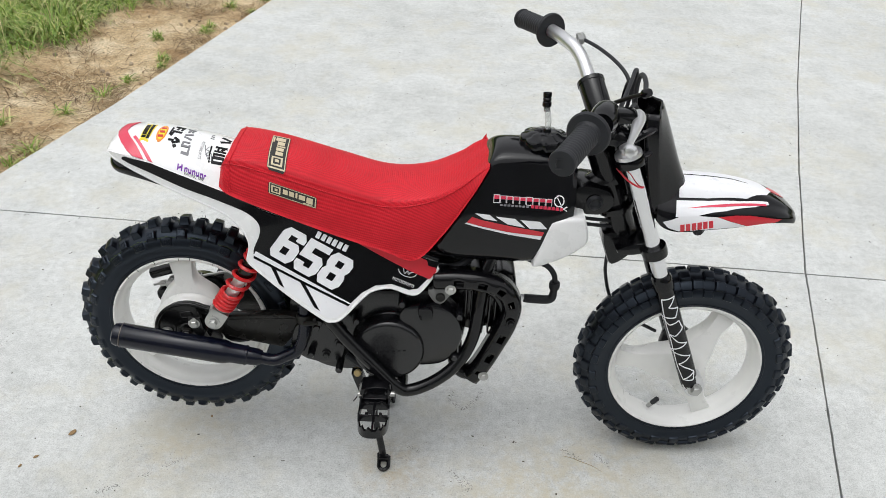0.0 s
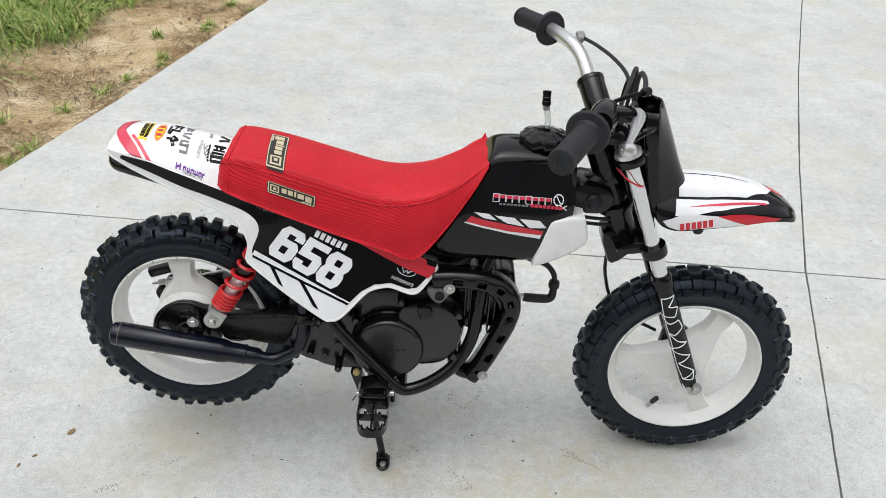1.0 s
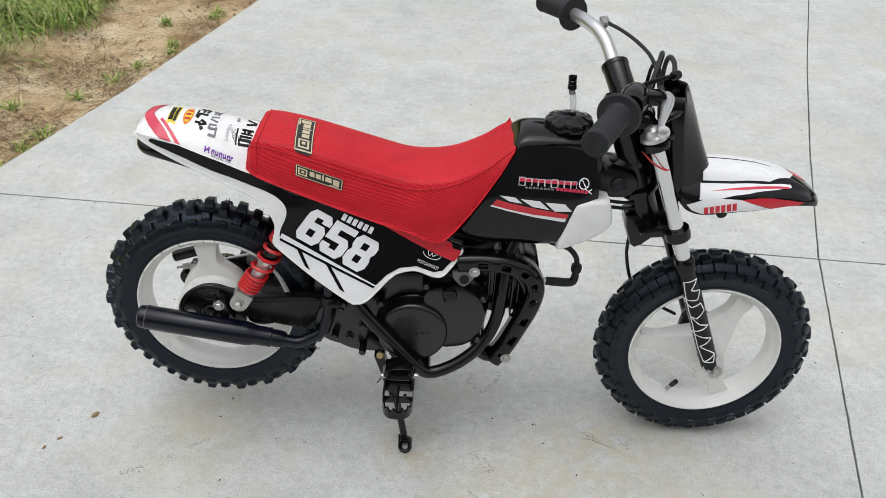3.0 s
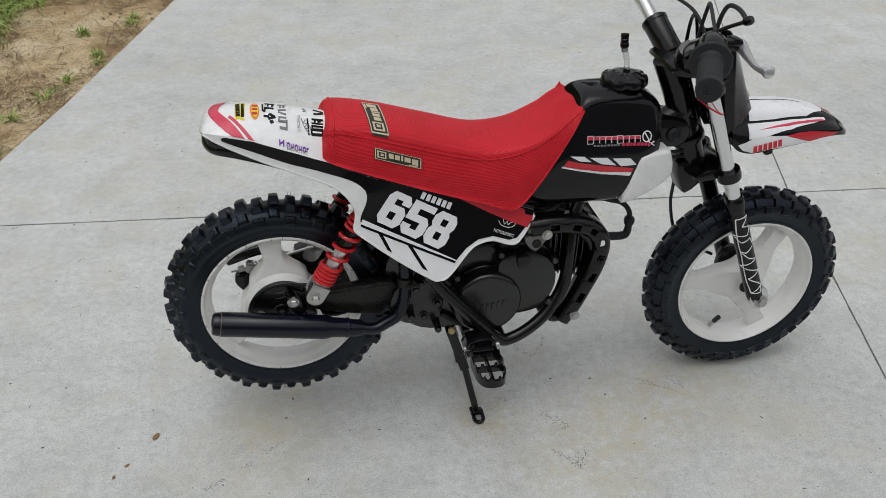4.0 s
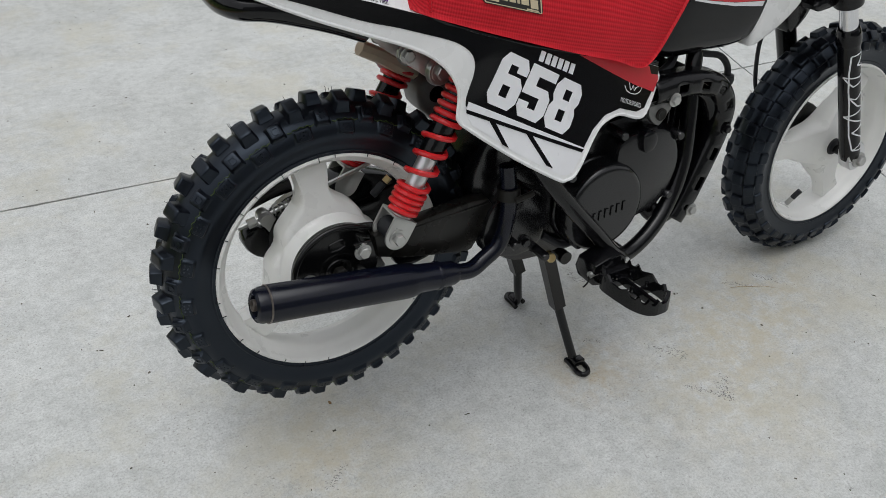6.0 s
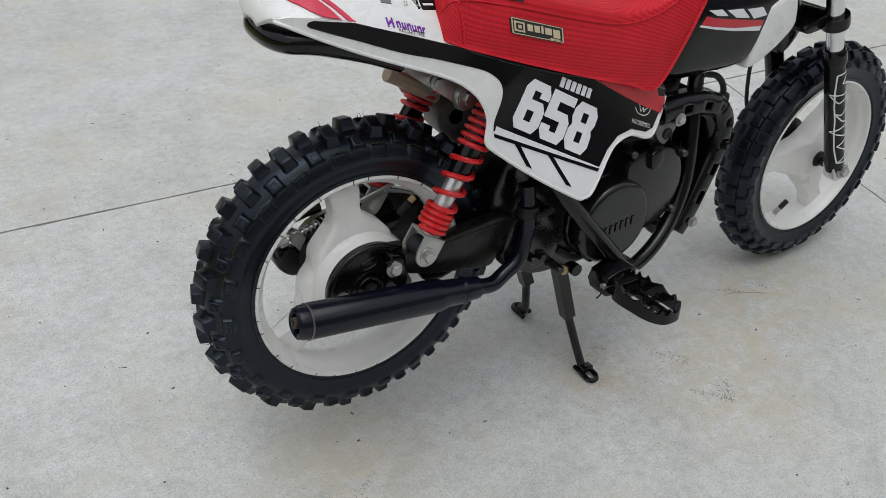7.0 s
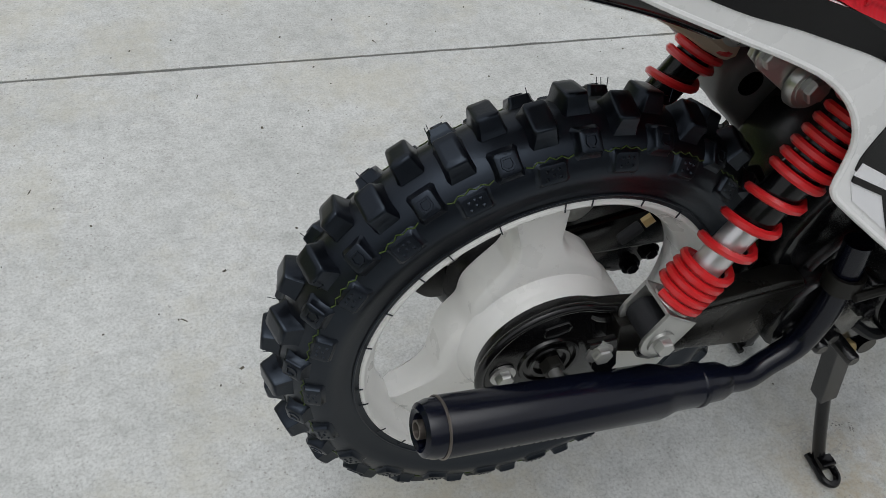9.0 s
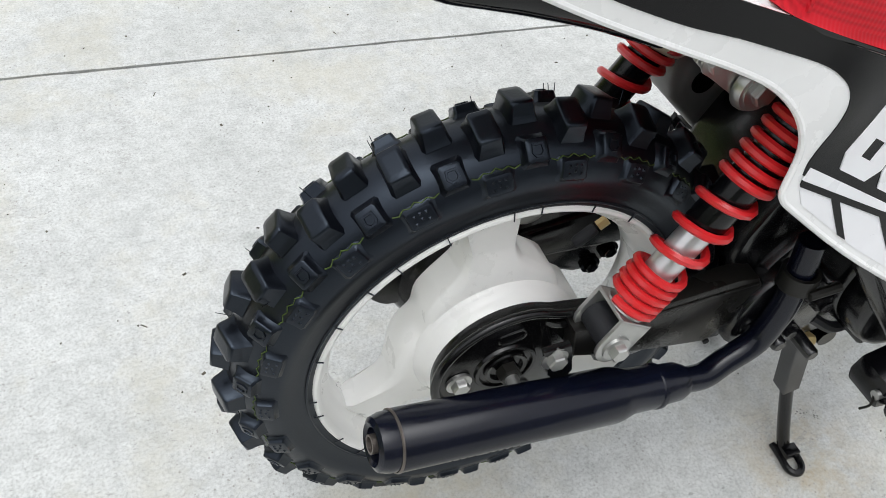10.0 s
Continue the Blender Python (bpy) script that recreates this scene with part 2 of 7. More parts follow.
    first = bump(n, l, b, noise_at(n, l, co, 160, 5, 0.7), 0.35, 0.0015)
    bump(n, l, b, streak, 0.12, 0.004, first)
    return m


def dirt():
    """Bare clay along the slab, going over into lawn further out."""
    m, n, l, b, co = nodes_of("dry clay soil and lawn", 0.95)
    col = ramp(n, l, noise_at(n, l, co, 5, 8, 0.68), (0.36, (0.40, 0.27, 0.145)), (0.5, (0.62, 0.47, 0.28)), (0.64, (0.76, 0.63, 0.43)))
    grit = ramp(n, l, noise_at(n, l, co, 130, 4, 0.75), (0.36, (0.6, 0.6, 0.6)), (0.64, (1.25, 1.25, 1.25)))
    col = mix(n, l, 0.8, col, grit, "MULTIPLY")
    sep = n.new("ShaderNodeSeparateXYZ")
    l.new(co, sep.inputs[0])
    out = n.new("ShaderNodeMath")
    out.operation, out.inputs[1].default_value, out.inputs[2].default_value = "MULTIPLY_ADD", 0.305, -1.772 - 0.95
    l.new(sep.outputs["Y"], out.inputs[0])
    far = n.new("ShaderNodeMath")
    far.operation = "SUBTRACT"
    l.new(out.outputs[0], far.inputs[0])
    l.new(sep.outputs["X"], far.inputs[1])
    rag = n.new("ShaderNodeMath")
    rag.operation, rag.inputs[1].default_value = "MULTIPLY_ADD", 0.9
    l.new(noise_at(n, l, co, 2.5, 6, 0.7), rag.inputs[0])
    l.new(far.outputs[0], rag.inputs[2])
    lawn_at = ramp(n, l, rag.outputs[0], (0.0, (0, 0, 0)), (0.25, (1, 1, 1)))
    green = ramp(n, l, noise_at(n, l, co, 40, 6, 0.75), (0.36, (0.06, 0.105, 0.022)), (0.64, (0.20, 0.27, 0.07)))
    l.new(mix(n, l, lawn_at, col, green), b.inputs["Base Color"])
    b.inputs["Specular IOR Level"].default_value = 0.15
    bump(n, l, b, noise_at(n, l, co, 60, 8, 0.75), 0.9, 0.012)
    return m


def blades(name, low, high, dry):
    """Leaves told apart one by one by their own tone."""
    m, n, l, b, co = nodes_of(name, 0.55)
    g = n.new("ShaderNodeNewGeometry")
    l.new(ramp(n, l, g.outputs["Random Per Island"], (0.0, low), (0.7, high), (0.93, dry)), b.inputs["Base Color"])
    b.inputs["Specular IOR Level"].default_value = 0.25
    return m


def clear_plastic():
    m, n, l, b, co = nodes_of("clear hose", 0.12)
    b.inputs["Base Color"].default_value = (0.80, 0.82, 0.80, 1)
    b.inputs["Transmission Weight"].default_value, b.inputs["IOR"].default_value = 0.75, 1.4
    return m


RUBBER, SEAT_RED, CONCRETE, DIRT, CLEAR = tyre_rubber(), seat_vinyl(), concrete(), dirt(), clear_plastic()
PALE_GRASS = blades("pale long grass", (0.14, 0.235, 0.045), (0.34, 0.43, 0.12), (0.56, 0.50, 0.25))
GRASS = blades("green grass", (0.10, 0.19, 0.028), (0.33, 0.45, 0.085), (0.62, 0.55, 0.26))
STRAW = blades("dry straw", (0.085, 0.050, 0.024), (0.28, 0.18, 0.082), (0.66, 0.54, 0.34))
JOINT = surface("dark joint filler", (0.013, 0.012, 0.010), 0.9, vary=0.3, depth=0.4)
TREAD_LINE = surface("yellow green moulding paint", (0.05, 0.085, 0.012), 0.6)


# ---------- building helpers ----------
def mesh_ob(name, verts, faces, material, parent=None, label="", smooth=True):
    me = bpy.data.meshes.new(name)
    me.from_pydata([tuple(v) for v in verts], [], faces)
    me.update()
    bm = bmesh.new()
    bm.from_mesh(me)
    bmesh.ops.remove_doubles(bm, verts=bm.verts, dist=1e-6)
    bmesh.ops.recalc_face_normals(bm, faces=bm.faces)
    bm.to_mesh(me)
    bm.free()
    return finish(name, me, material, parent, label, smooth)


def finish(name, me, material, parent, label, smooth):
    me.materials.append(material)
    if smooth:
        me.shade_smooth()
        me.set_sharp_from_angle(angle=radians(38))
    ob = new(name, me)
    ob.parent = parent
    return tagged(ob, label)


def part(name, bm, material, parent, label="", smooth=True):
    bmesh.ops.recalc_face_normals(bm, faces=bm.faces)
    me = bpy.data.meshes.new(name)
    bm.to_mesh(me)
    bm.free()
    return finish(name, me, material, parent, label, smooth)


def spline(points, n):
    """A smooth line through the points, n steps between each two."""
    p = [Vector(q) for q in points]
    if len(p) < 3 or n < 2:
        return [p[i].lerp(p[i + 1], k / n) for i in range(len(p) - 1) for k in range(n)] + [p[-1]]
    e = [p[0] * 2 - p[1], *p, p[-1] * 2 - p[-2]]
    out = []
    for i in range(1, len(e) - 2):
        a, b, c, d = e[i - 1:i + 3]
        for k in range(n):
            t = k / n
            out.append(0.5 * (2 * b + (c - a) * t + (2 * a - 5 * b + 4 * c - d) * t * t + (3 * b - a - 3 * c + d) * t ** 3))
    return out + [p[-1]]


def tube_geo(points, radius, sides=10, steps=6, caps=True):
    """Verts and faces of a round bar along a smooth line; radius: a number, or one for each given point."""
    line = spline(points, steps)
    if isinstance(radius, (int, float)):
        rad = [radius] * len(line)
    else:
        rad = [q.x for q in spline([(r, 0, 0) for r in radius], steps)]
    verts, faces = [], []
    side = None
    for i, c in enumerate(line):
        ahead = (line[min(i + 1, len(line) - 1)] - line[max(i - 1, 0)]).normalized()
        if side is None:
            side = ahead.orthogonal().normalized()
        side = (side - ahead * side.dot(ahead)).normalized()
        up = ahead.cross(side)
        for k in range(sides):
            a = 2 * math.pi * k / sides
            verts.append(c + (side * math.cos(a) + up * math.sin(a)) * rad[i])
    for i in range(len(line) - 1):
        for k in range(sides):
            j = (k + 1) % sides
            faces.append((i * sides + k, i * sides + j, (i + 1) * sides + j, (i + 1) * sides + k))
    if caps:
        faces += [tuple(range(sides)), tuple(range((len(line) - 1) * sides, len(line) * sides))]
    return verts, faces


def tube(name, points, radius, material, parent, label="", sides=10, steps=6):
    return mesh_ob(name, *tube_geo(points, radius, sides, steps), material, parent, label)


def joined(name, geos, material, parent=None, label="", smooth=True):
    verts, faces = [], []
    for v, f in geos:
        faces += [tuple(i + len(verts) for i in q) for q in f]
        verts += v
    return mesh_ob(name, verts, faces, material, parent, label, smooth)


def lathe_geo(profile, centre, axis=(0, 1, 0), sides=32, closed=False, wobble=None):
    """profile: pairs (radius, along the axis), turned about the axis through centre."""
    ax = Vector(axis).normalized()
    u = Vector((1, 0, 0)) if abs(ax.x) < 0.9 else Vector((0, 0, 1))
    u = (u - ax * u.dot(ax)).normalized()
    w = u.cross(ax)
    verts, faces, n = [], [], len(profile)
    for k in range(sides):
        a = 2 * math.pi * k / sides
        g = wobble(a) if wobble else 1
        for r, h in profile:
            verts.append(Vector(centre) + ax * h + (u * math.cos(a) + w * math.sin(a)) * r * g)
    for k in range(sides):
        j = (k + 1) % sides
        for i in range(n if closed else n - 1):
            i2 = (i + 1) % n
            faces.append((k * n + i, k * n + i2, j * n + i2, j * n + i))
    if not closed:
        if profile[0][0] > 1e-5:
            faces.append(tuple(k * n for k in range(sides)))
        if profile[-1][0] > 1e-5:
            faces.append(tuple(k * n + n - 1 for k in range(sides)))
    return verts, faces


def lathe(name, profile, centre, axis, material, parent, label="", sides=32, closed=False, wobble=None):
    return mesh_ob(name, *lathe_geo(profile, centre, axis, sides, closed, wobble), material, parent, label)


def loft_geo(rings, across=3, along=3, closed=True, caps=True):
    """A smooth skin over rings with equally many points."""
    fine = []
    for r in rings:
        if closed:
            k = len(r)
            s = spline([r[-2], r[-1], *r, r[0], r[1]], across)
            fine.append(s[2 * across:2 * across + k * across])
        else:
            fine.append(spline(r, across))
    cols = [spline([f[i] for f in fine], along) for i in range(len(fine[0]))]
    m, n = len(cols[0]), len(cols)
    verts = [cols[i][j] for j in range(m) for i in range(n)]
    faces = []
    for j in range(m - 1):
        for i in range(n if closed else n - 1):
            k = (i + 1) % n
            faces.append((j * n + i, j * n + k, (j + 1) * n + k, (j + 1) * n + i))
    if caps and closed:
        faces += [tuple(range(n)), tuple(range((m - 1) * n, m * n))]
    return verts, faces


def prism_bm(outline, y0, y1, bevel=0.0, seg=2):
    """An outline in x and z, between two depths y, with rounded edges."""
    bm = bmesh.new()
    a = [bm.verts.new((x, y0, z)) for x, z in outline]
    b = [bm.verts.new((x, y1, z)) for x, z in outline]
    fa, fb = bm.faces.new(a), bm.faces.new(b)
    k = len(a)
    for i in range(k):
        bm.faces.new((a[i], a[(i + 1) % k], b[(i + 1) % k], b[i]))
    bmesh.ops.recalc_face_normals(bm, faces=bm.faces)
    if bevel:
        rim = list(fa.edges) + list(fb.edges)
        bmesh.ops.bevel(bm, geom=rim, offset=bevel, segments=seg, affect="EDGES", profile=0.5, clamp_overlap=True)
    return bm


def rounded(outline, n=4):
    """The outline with its corners drawn smooth."""
    k = len(outline)
    p = [Vector((x, 0, z)) for x, z in outline]
    s = spline([p[-2], p[-1], *p, p[0], p[1]], n)[2 * n:2 * n + k * n]
    return [(q.x, q.z) for q in s]


def cut_bm(outline, step):
    """A flat outline in x and z, cut into a fine grid so that it can follow a curved skin."""
    bm = bmesh.new()
    f = bm.faces.new([bm.verts.new((x, 0, z)) for x, z in outline])
    f.normal_update()
    bmesh.ops.triangulate(bm, faces=[f])
    for axis, vals in ((0, [p[0] for p in outline]), (2, [p[1] for p in outline])):
        v = math.floor(min(vals) / step) * step
        while v < max(vals):
            co, no = [0, 0, 0], [0, 0, 0]
            co[axis], no[axis] = v, 1
            bmesh.ops.bisect_plane(bm, geom=bm.verts[:] + bm.edges[:] + bm.faces[:], plane_co=co, plane_no=no, dist=1e-7)
            v += step
    return bm


def skin(name, outline, where, material, parent, label="", thick=0.0006, step=0.012):
    """A thin sheet of that outline laid on a curved face; where(u, v, off) gives the place, off metres above the face."""
    bm = cut_bm(outline, step)
    out = bmesh.ops.extrude_face_region(bm, geom=bm.faces[:])
    top = {v for v in out["geom"] if isinstance(v, bmesh.types.BMVert)}
    for v in bm.verts:
        v.co = where(v.co.x, v.co.z, thick if v in top else -0.0004)
    return part(name, bm, material, parent, label)


def box_bm(size, centre=(0, 0, 0), bevel=0.0, turn=None, seg=2):
    bm = bmesh.new()
    bmesh.ops.create_cube(bm, size=1)
    bmesh.ops.scale(bm, vec=size, verts=bm.verts)
    if bevel:
        bmesh.ops.bevel(bm, geom=bm.edges[:], offset=bevel, segments=seg, affect="EDGES", profile=0.5)
    if turn is not None:
        bmesh.ops.transform(bm, matrix=turn, verts=bm.verts)
    bmesh.ops.translate(bm, vec=centre, verts=bm.verts)
    return bm


def bolt(name, at, out, r, material, parent, h=0.006):
    """A hexagon bolt head on a round washer."""
    o = Vector(out).normalized()
    geos = [lathe_geo([(0, 0), (r * 1.45, 0), (r * 1.45, h * 0.28), (r * 0.9, h * 0.3)], at, o, 16),
            lathe_geo([(r, h * 0.25), (r, h * 0.85), (r * 0.86, h), (0, h)], at, o, 6)]
    return joined(name, geos, material, parent)


def bars(name, spots, where, material, parent, label=""):
    """Small plain bars in place of a lettering, each one a piece; spots: (u, v, length, height, angle in degrees)."""
    for u, v, w, h, a in spots:
        c, s = math.cos(radians(a)), math.sin(radians(a))
        q = [(u + x * c - y * s, v + x * s + y * c) for x, y in ((-w / 2, -h / 2), (w / 2, -h / 2), (w / 2, h / 2), (-w / 2, h / 2))]
        mesh_ob(name, [where(x, y, 0.0012) for x, y in q] + [where(x, y, -0.0003) for x, y in q],
                [(0, 1, 2, 3), (0, 4, 5, 1), (1, 5, 6, 2), (2, 6, 7, 3), (3, 7, 4, 0)], material, parent, label, smooth=False)


def words(name, text, start, along, height, where, material, parent, label=""):
    """Flat printed words laid on a skin; start and along are in the skin's own u and v."""
    cu = bpy.data.curves.new(name, "FONT")
    cu.body, cu.resolution_u = text, 2
    ob = bpy.data.objects.new(name, cu)
    me = bpy.data.meshes.new_from_object(ob)
    bpy.data.objects.remove(ob)
    long = max(v.co.x for v in me.vertices)
    tall = max(v.co.y for v in me.vertices)
    a = Vector(along)
    up = Vector((-a.y, a.x)).normalized() * height
    for v in me.vertices:
        p = Vector(start) + a * (v.co.x / long) + up * (v.co.y / tall)
        v.co = where(p.x, p.y, 0.0012)
    return finish(name, me, material, parent, label, False)


def inter(x, table):
    xs, ys = [t[0] for t in table], [t[1] for t in table]
    return float(np.interp(x, xs, ys))


# ---------- ground ----------
EDGE = [(-3.65, -6.0), (-1.24, 1.78), (-1.022, 2.430), (-0.762, 3.300), (2.55, 14.0), (8.2, 32.0)]


def edge_x(y):
    return inter(y, [(b, a) for a, b in EDGE])


def soil_height(x, y):
    d = edge_x(y) - x
    if d < -0.06 and y < 32:
        return -0.07
    n1 = noise.noise(Vector((x * 2.2, y * 2.2, 0))) * 0.02 + noise.noise(Vector((x * 9, y * 9, 3))) * 0.010 + noise.noise(Vector((x * 28, y * 28, 5))) * 0.005
    rise = min(max(d, 0), 1.0)
    return -0.016 + n1 * min(1, 0.35 + rise * 2.2) + 0.02 * rise


def soil():
    xs = [-400, -120, -40, -15, -8, -5, -4] + [-3.4 + 0.03 * i for i in range(105)] + [0, 0.5, 1, 2, 4, 8, 15, 40, 120, 400]
    ys = [-400, -120, -40, -15, -6, -2, 0, 0.8] + [1.4 + 0.03 * i for i in range(110)] + [4.9, 5.3, 6, 7, 9, 12, 16, 24, 32, 60, 120, 400]
    verts = [(x, y, soil_height(x, y)) for y in ys for x in xs]
    n = len(xs)
    faces = [(j * n + i, j * n + i + 1, (j + 1) * n + i + 1, (j + 1) * n + i) for j in range(len(ys) - 1) for i in range(n - 1)]
    ob = mesh_ob("ground", verts, faces, DIRT)
    return tagged(ob, "bare clay soil with straw beside the concrete", "ground", kind="structure")


soil()


JOINT_V = [(-6.0, -0.92), (1.007, 0.728), (1.6815, 0.892), (2.212, 1.052), (2.86, 1.262), (3.60, 1.520), (6.0, 2.37), (32.0, 11.6)]


def joint_h(x):
    return 1.7395 - 0.065 * x


def joint_v(y):
    return inter(y, JOINT_V)


def slab(outline):
    """One poured slab with slightly ragged, rounded edges."""
    pts = []
    k = len(outline)
    for i in range(k):
        a, b = Vector((*outline[i], 0)), Vector((*outline[(i + 1) % k], 0))
        m = max(1, min(220, int((b - a).length / 0.03)))
        side = Vector((-(b - a).y, (b - a).x, 0)).normalized()
        for s in range(m):
            p = a.lerp(b, s / m)
            wob = (noise.noise(Vector((p.x * 30, p.y * 30, i))) + 0.6 * noise.noise(Vector((p.x * 90, p.y * 90, i)))) * 0.0014 if s else 0
            pts.append(p + side * wob)
    bm = bmesh.new()
    top = bm.faces.new([bm.verts.new(p) for p in pts])
    if top.normal.z < 0:
        top.normal_flip()
    inner = bmesh.ops.inset_region(bm, faces=[top], thickness=0.0011, depth=0.0)
    rim = [v for v in bm.verts if v not in set(top.verts)]
    for v in rim:
        v.co.z = -0.0016
    low = bmesh.ops.extrude_edge_only(bm, edges=[e for e in bm.edges if e.is_boundary])
    for v in low["geom"]:
        if isinstance(v, bmesh.types.BMVert):
            v.co.z = -0.12
    return part("slab", bm, CONCRETE, pavement, smooth=False)


pavement = tagged(new("pavement"), "pale broom-finished concrete driveway slabs with sawn joints", "pavement", kind="structure")
G = 0.0022
jx, jy = 0.892, 1.6815
low_v, high_v = JOINT_V[:2], JOINT_V[3:]
slab([(edge_x(-6), -6.0)] + [(x - G, y) for y, x in low_v] + [(jx - G, jy - G), (edge_x(1.77), joint_h(edge_x(1.77)) - G)])
slab([(edge_x(1.79), joint_h(edge_x(1.79)) + G), (jx - G, jy + G)] + [(x - G, y) for y, x in high_v] + [(8.4, 32), (2.55, 14.0), (-0.762, 3.300), (-1.022, 2.430)])
slab([(joint_v(-6.0) + G, -6.0), (9.0, -6.0), (9.0, joint_h(9.0) - G), (jx + G, jy - G), (JOINT_V[1][1] + G, JOINT_V[1][0])])
slab([(jx + G, jy + G), (9.0, joint_h(9.0) + G), (16.0, 32)] + [(x + G, y) for y, x in reversed(high_v)])
joined("joint_filler", [([(-1.3, joint_h(-1.3) - 0.01, -0.020), (9, joint_h(9) - 0.01, -0.020), (9, joint_h(9) + 0.01, -0.020), (-1.3, joint_h(-1.3) + 0.01, -0.020)], [(0, 1, 2, 3)]),
                        *[([(x0 - 0.012, y0, -0.021), (x0 + 0.012, y0, -0.021), (x1 + 0.012, y1, -0.021), (x1 - 0.012, y1, -0.021)], [(0, 1, 2, 3)]) for (y0, x0), (y1, x1) in zip(JOINT_V, JOINT_V[1:])]], JOINT, pavement, "dark dirt in the joints")


def blade_geo(root, length, lean, turn, width, droop=0.6):
    """One narrow leaf of three joined pieces, bending over."""
    side = Vector((math.cos(turn), math.sin(turn), 0))
    out = Vector((-math.sin(turn), math.cos(turn), 0))
    verts = []
    for k, w in ((0, 1.0), (0.4, 0.85), (0.75, 0.55), (1.0, 0.06)):
        a = lean + droop * k * k
        c = Vector(root) + out * (math.sin(a) * length * k) + Vector((0, 0, math.cos(a) * length * k))
        verts += [c - side * width * w * 0.5, c + side * width * w * 0.5]
    return verts, [(0, 1, 3, 2), (2, 3, 5, 4), (4, 5, 7, 6)]


def raw_stuff(name, geos, material, label, category):
    verts, faces = [], []
    for v, f in geos:
        faces += [tuple(i + len(verts) for i in q) for q in f]
        verts += [tuple(p) for p in v]
    me = bpy.data.meshes.new(name)
    me.from_pydata(verts, [], faces)
    me.materials.append(material)
    return tagged(new(name, me), label, category, kind="stuff")


def lawn():
    rnd = random.Random(5)
    geos, tufts = [], 0
    while tufts < 3400:
        y = rnd.uniform(2.0, 4.9)
        d = 0.10 + 1.5 * rnd.random() ** 0.8
        x = edge_x(y) - d
        patch = noise.noise(Vector((x * 2.1, y * 2.1, 8)))
        thin = noise.noise(Vector((x * 6.5, y * 6.5, 3)))
        if d < 0.46 + 0.40 * patch or (thin < -0.05 and rnd.random() < 0.75):
            continue
        tufts += 1
        for _ in range(rnd.randint(10, 18)):
            bx, by = x + rnd.gauss(0, 0.020), y + rnd.gauss(0, 0.020)
            geos.append(blade_geo((bx, by, soil_height(bx, by) - 0.004), rnd.uniform(0.035, 0.095), abs(rnd.gauss(0.75, 0.4)), rnd.uniform(0, 6.28), rnd.uniform(0.0035, 0.0070), rnd.uniform(0.3, 1.3)))
    for _ in range(2600):
        y = rnd.uniform(-3.0, 10.0)
        x = edge_x(y) - (0.5 + 3.2 * rnd.random())
        if 2.0 < y < 4.9 and edge_x(y) - x < 1.6:
            continue
        for _ in range(9):
            bx, by = x + rnd.gauss(0, 0.05), y + rnd.gauss(0, 0.05)
            geos.append(blade_geo((bx, by, soil_height(bx, by) - 0.004), rnd.uniform(0.05, 0.14), abs(rnd.gauss(0.6, 0.4)), rnd.uniform(0, 6.28), rnd.uniform(0.005, 0.010), rnd.uniform(0.2, 1.2)))
    return raw_stuff("grass", geos, GRASS, "uneven green lawn grass with dry blades", "grass")


def long_grass():
    """Clumps of long pale blades that lean over."""
    rnd = random.Random(15)
    geos = []
    for _ in range(120):
        y = rnd.uniform(2.1, 4.7)
        x = edge_x(y) - rnd.uniform(0.5, 1.5)
        a0 = rnd.uniform(0, 6.28)
        for _ in range(rnd.randint(22, 46)):
            bx, by = x + rnd.gauss(0, 0.03), y + rnd.gauss(0, 0.03)
            geos.append(blade_geo((bx, by, soil_height(bx, by) - 0.004), rnd.uniform(0.09, 0.21), abs(rnd.gauss(0.55, 0.35)), a0 + rnd.gauss(0, 1.1), rnd.uniform(0.003, 0.006), rnd.uniform(0.5, 1.3)))
    return raw_stuff("long_grass", geos, PALE_GRASS, "pale long grass in leaning clumps", "grass")


def straw():
    rnd = random.Random(6)
    geos = []
    for _ in range(10500):
        y = rnd.uniform(1.75, 4.6)
        d = abs(rnd.gauss(0.25, 0.22)) + 0.015
        x = edge_x(y) - d
        if noise.noise(Vector((x * 4, y * 4, 2))) < 0.04 and rnd.random() < 0.85:
            continue
        a, ln, w = rnd.uniform(0, 6.28), rnd.uniform(0.015, 0.070), rnd.uniform(0.0006, 0.0013)
        dx, dy = math.cos(a) * ln, math.sin(a) * ln
        z0, z1 = soil_height(x, y) + 0.003, soil_height(x + dx, y + dy) + rnd.uniform(0.002, 0.012)
        s = Vector((-dy, dx, 0)).normalized() * w
        p, q = Vector((x, y, z0)), Vector((x + dx, y + dy, z1))
        m = p.lerp(q, 0.5) + Vector((0, 0, 0.004)) + s * rnd.uniform(-2, 2)
        geos.append(([p - s, p + s, m - s, m + s, q - s, q + s], [(0, 1, 3, 2), (2, 3, 5, 4)]))
    return raw_stuff("straw", geos, STRAW, "dry straw scattered on the bare soil", "straw")


def pebbles():
    rnd = random.Random(7)
    bm = bmesh.new()
    for _ in range(170):
        y = rnd.uniform(1.75, 4.6)
        x = edge_x(y) - rnd.uniform(0.02, 0.75)
        r = rnd.uniform(0.003, 0.011)
        m = pose(x, y, soil_height(x, y) + r * 0.3, rnd.uniform(0, 90), rnd.uniform(0, 90), 0) @ Matrix.Diagonal((r, r * rnd.uniform(0.6, 1), r * 0.6, 1))
        bmesh.ops.create_icosphere(bm, subdivisions=1, radius=1, matrix=m)
    ob = part("gravel", bm, surface("clods and pebbles", (0.36, 0.28, 0.19), 0.9, vary=0.3, depth=0.4), None)
    return tagged(ob, "small clods and pebbles on the soil", "gravel", kind="stuff")


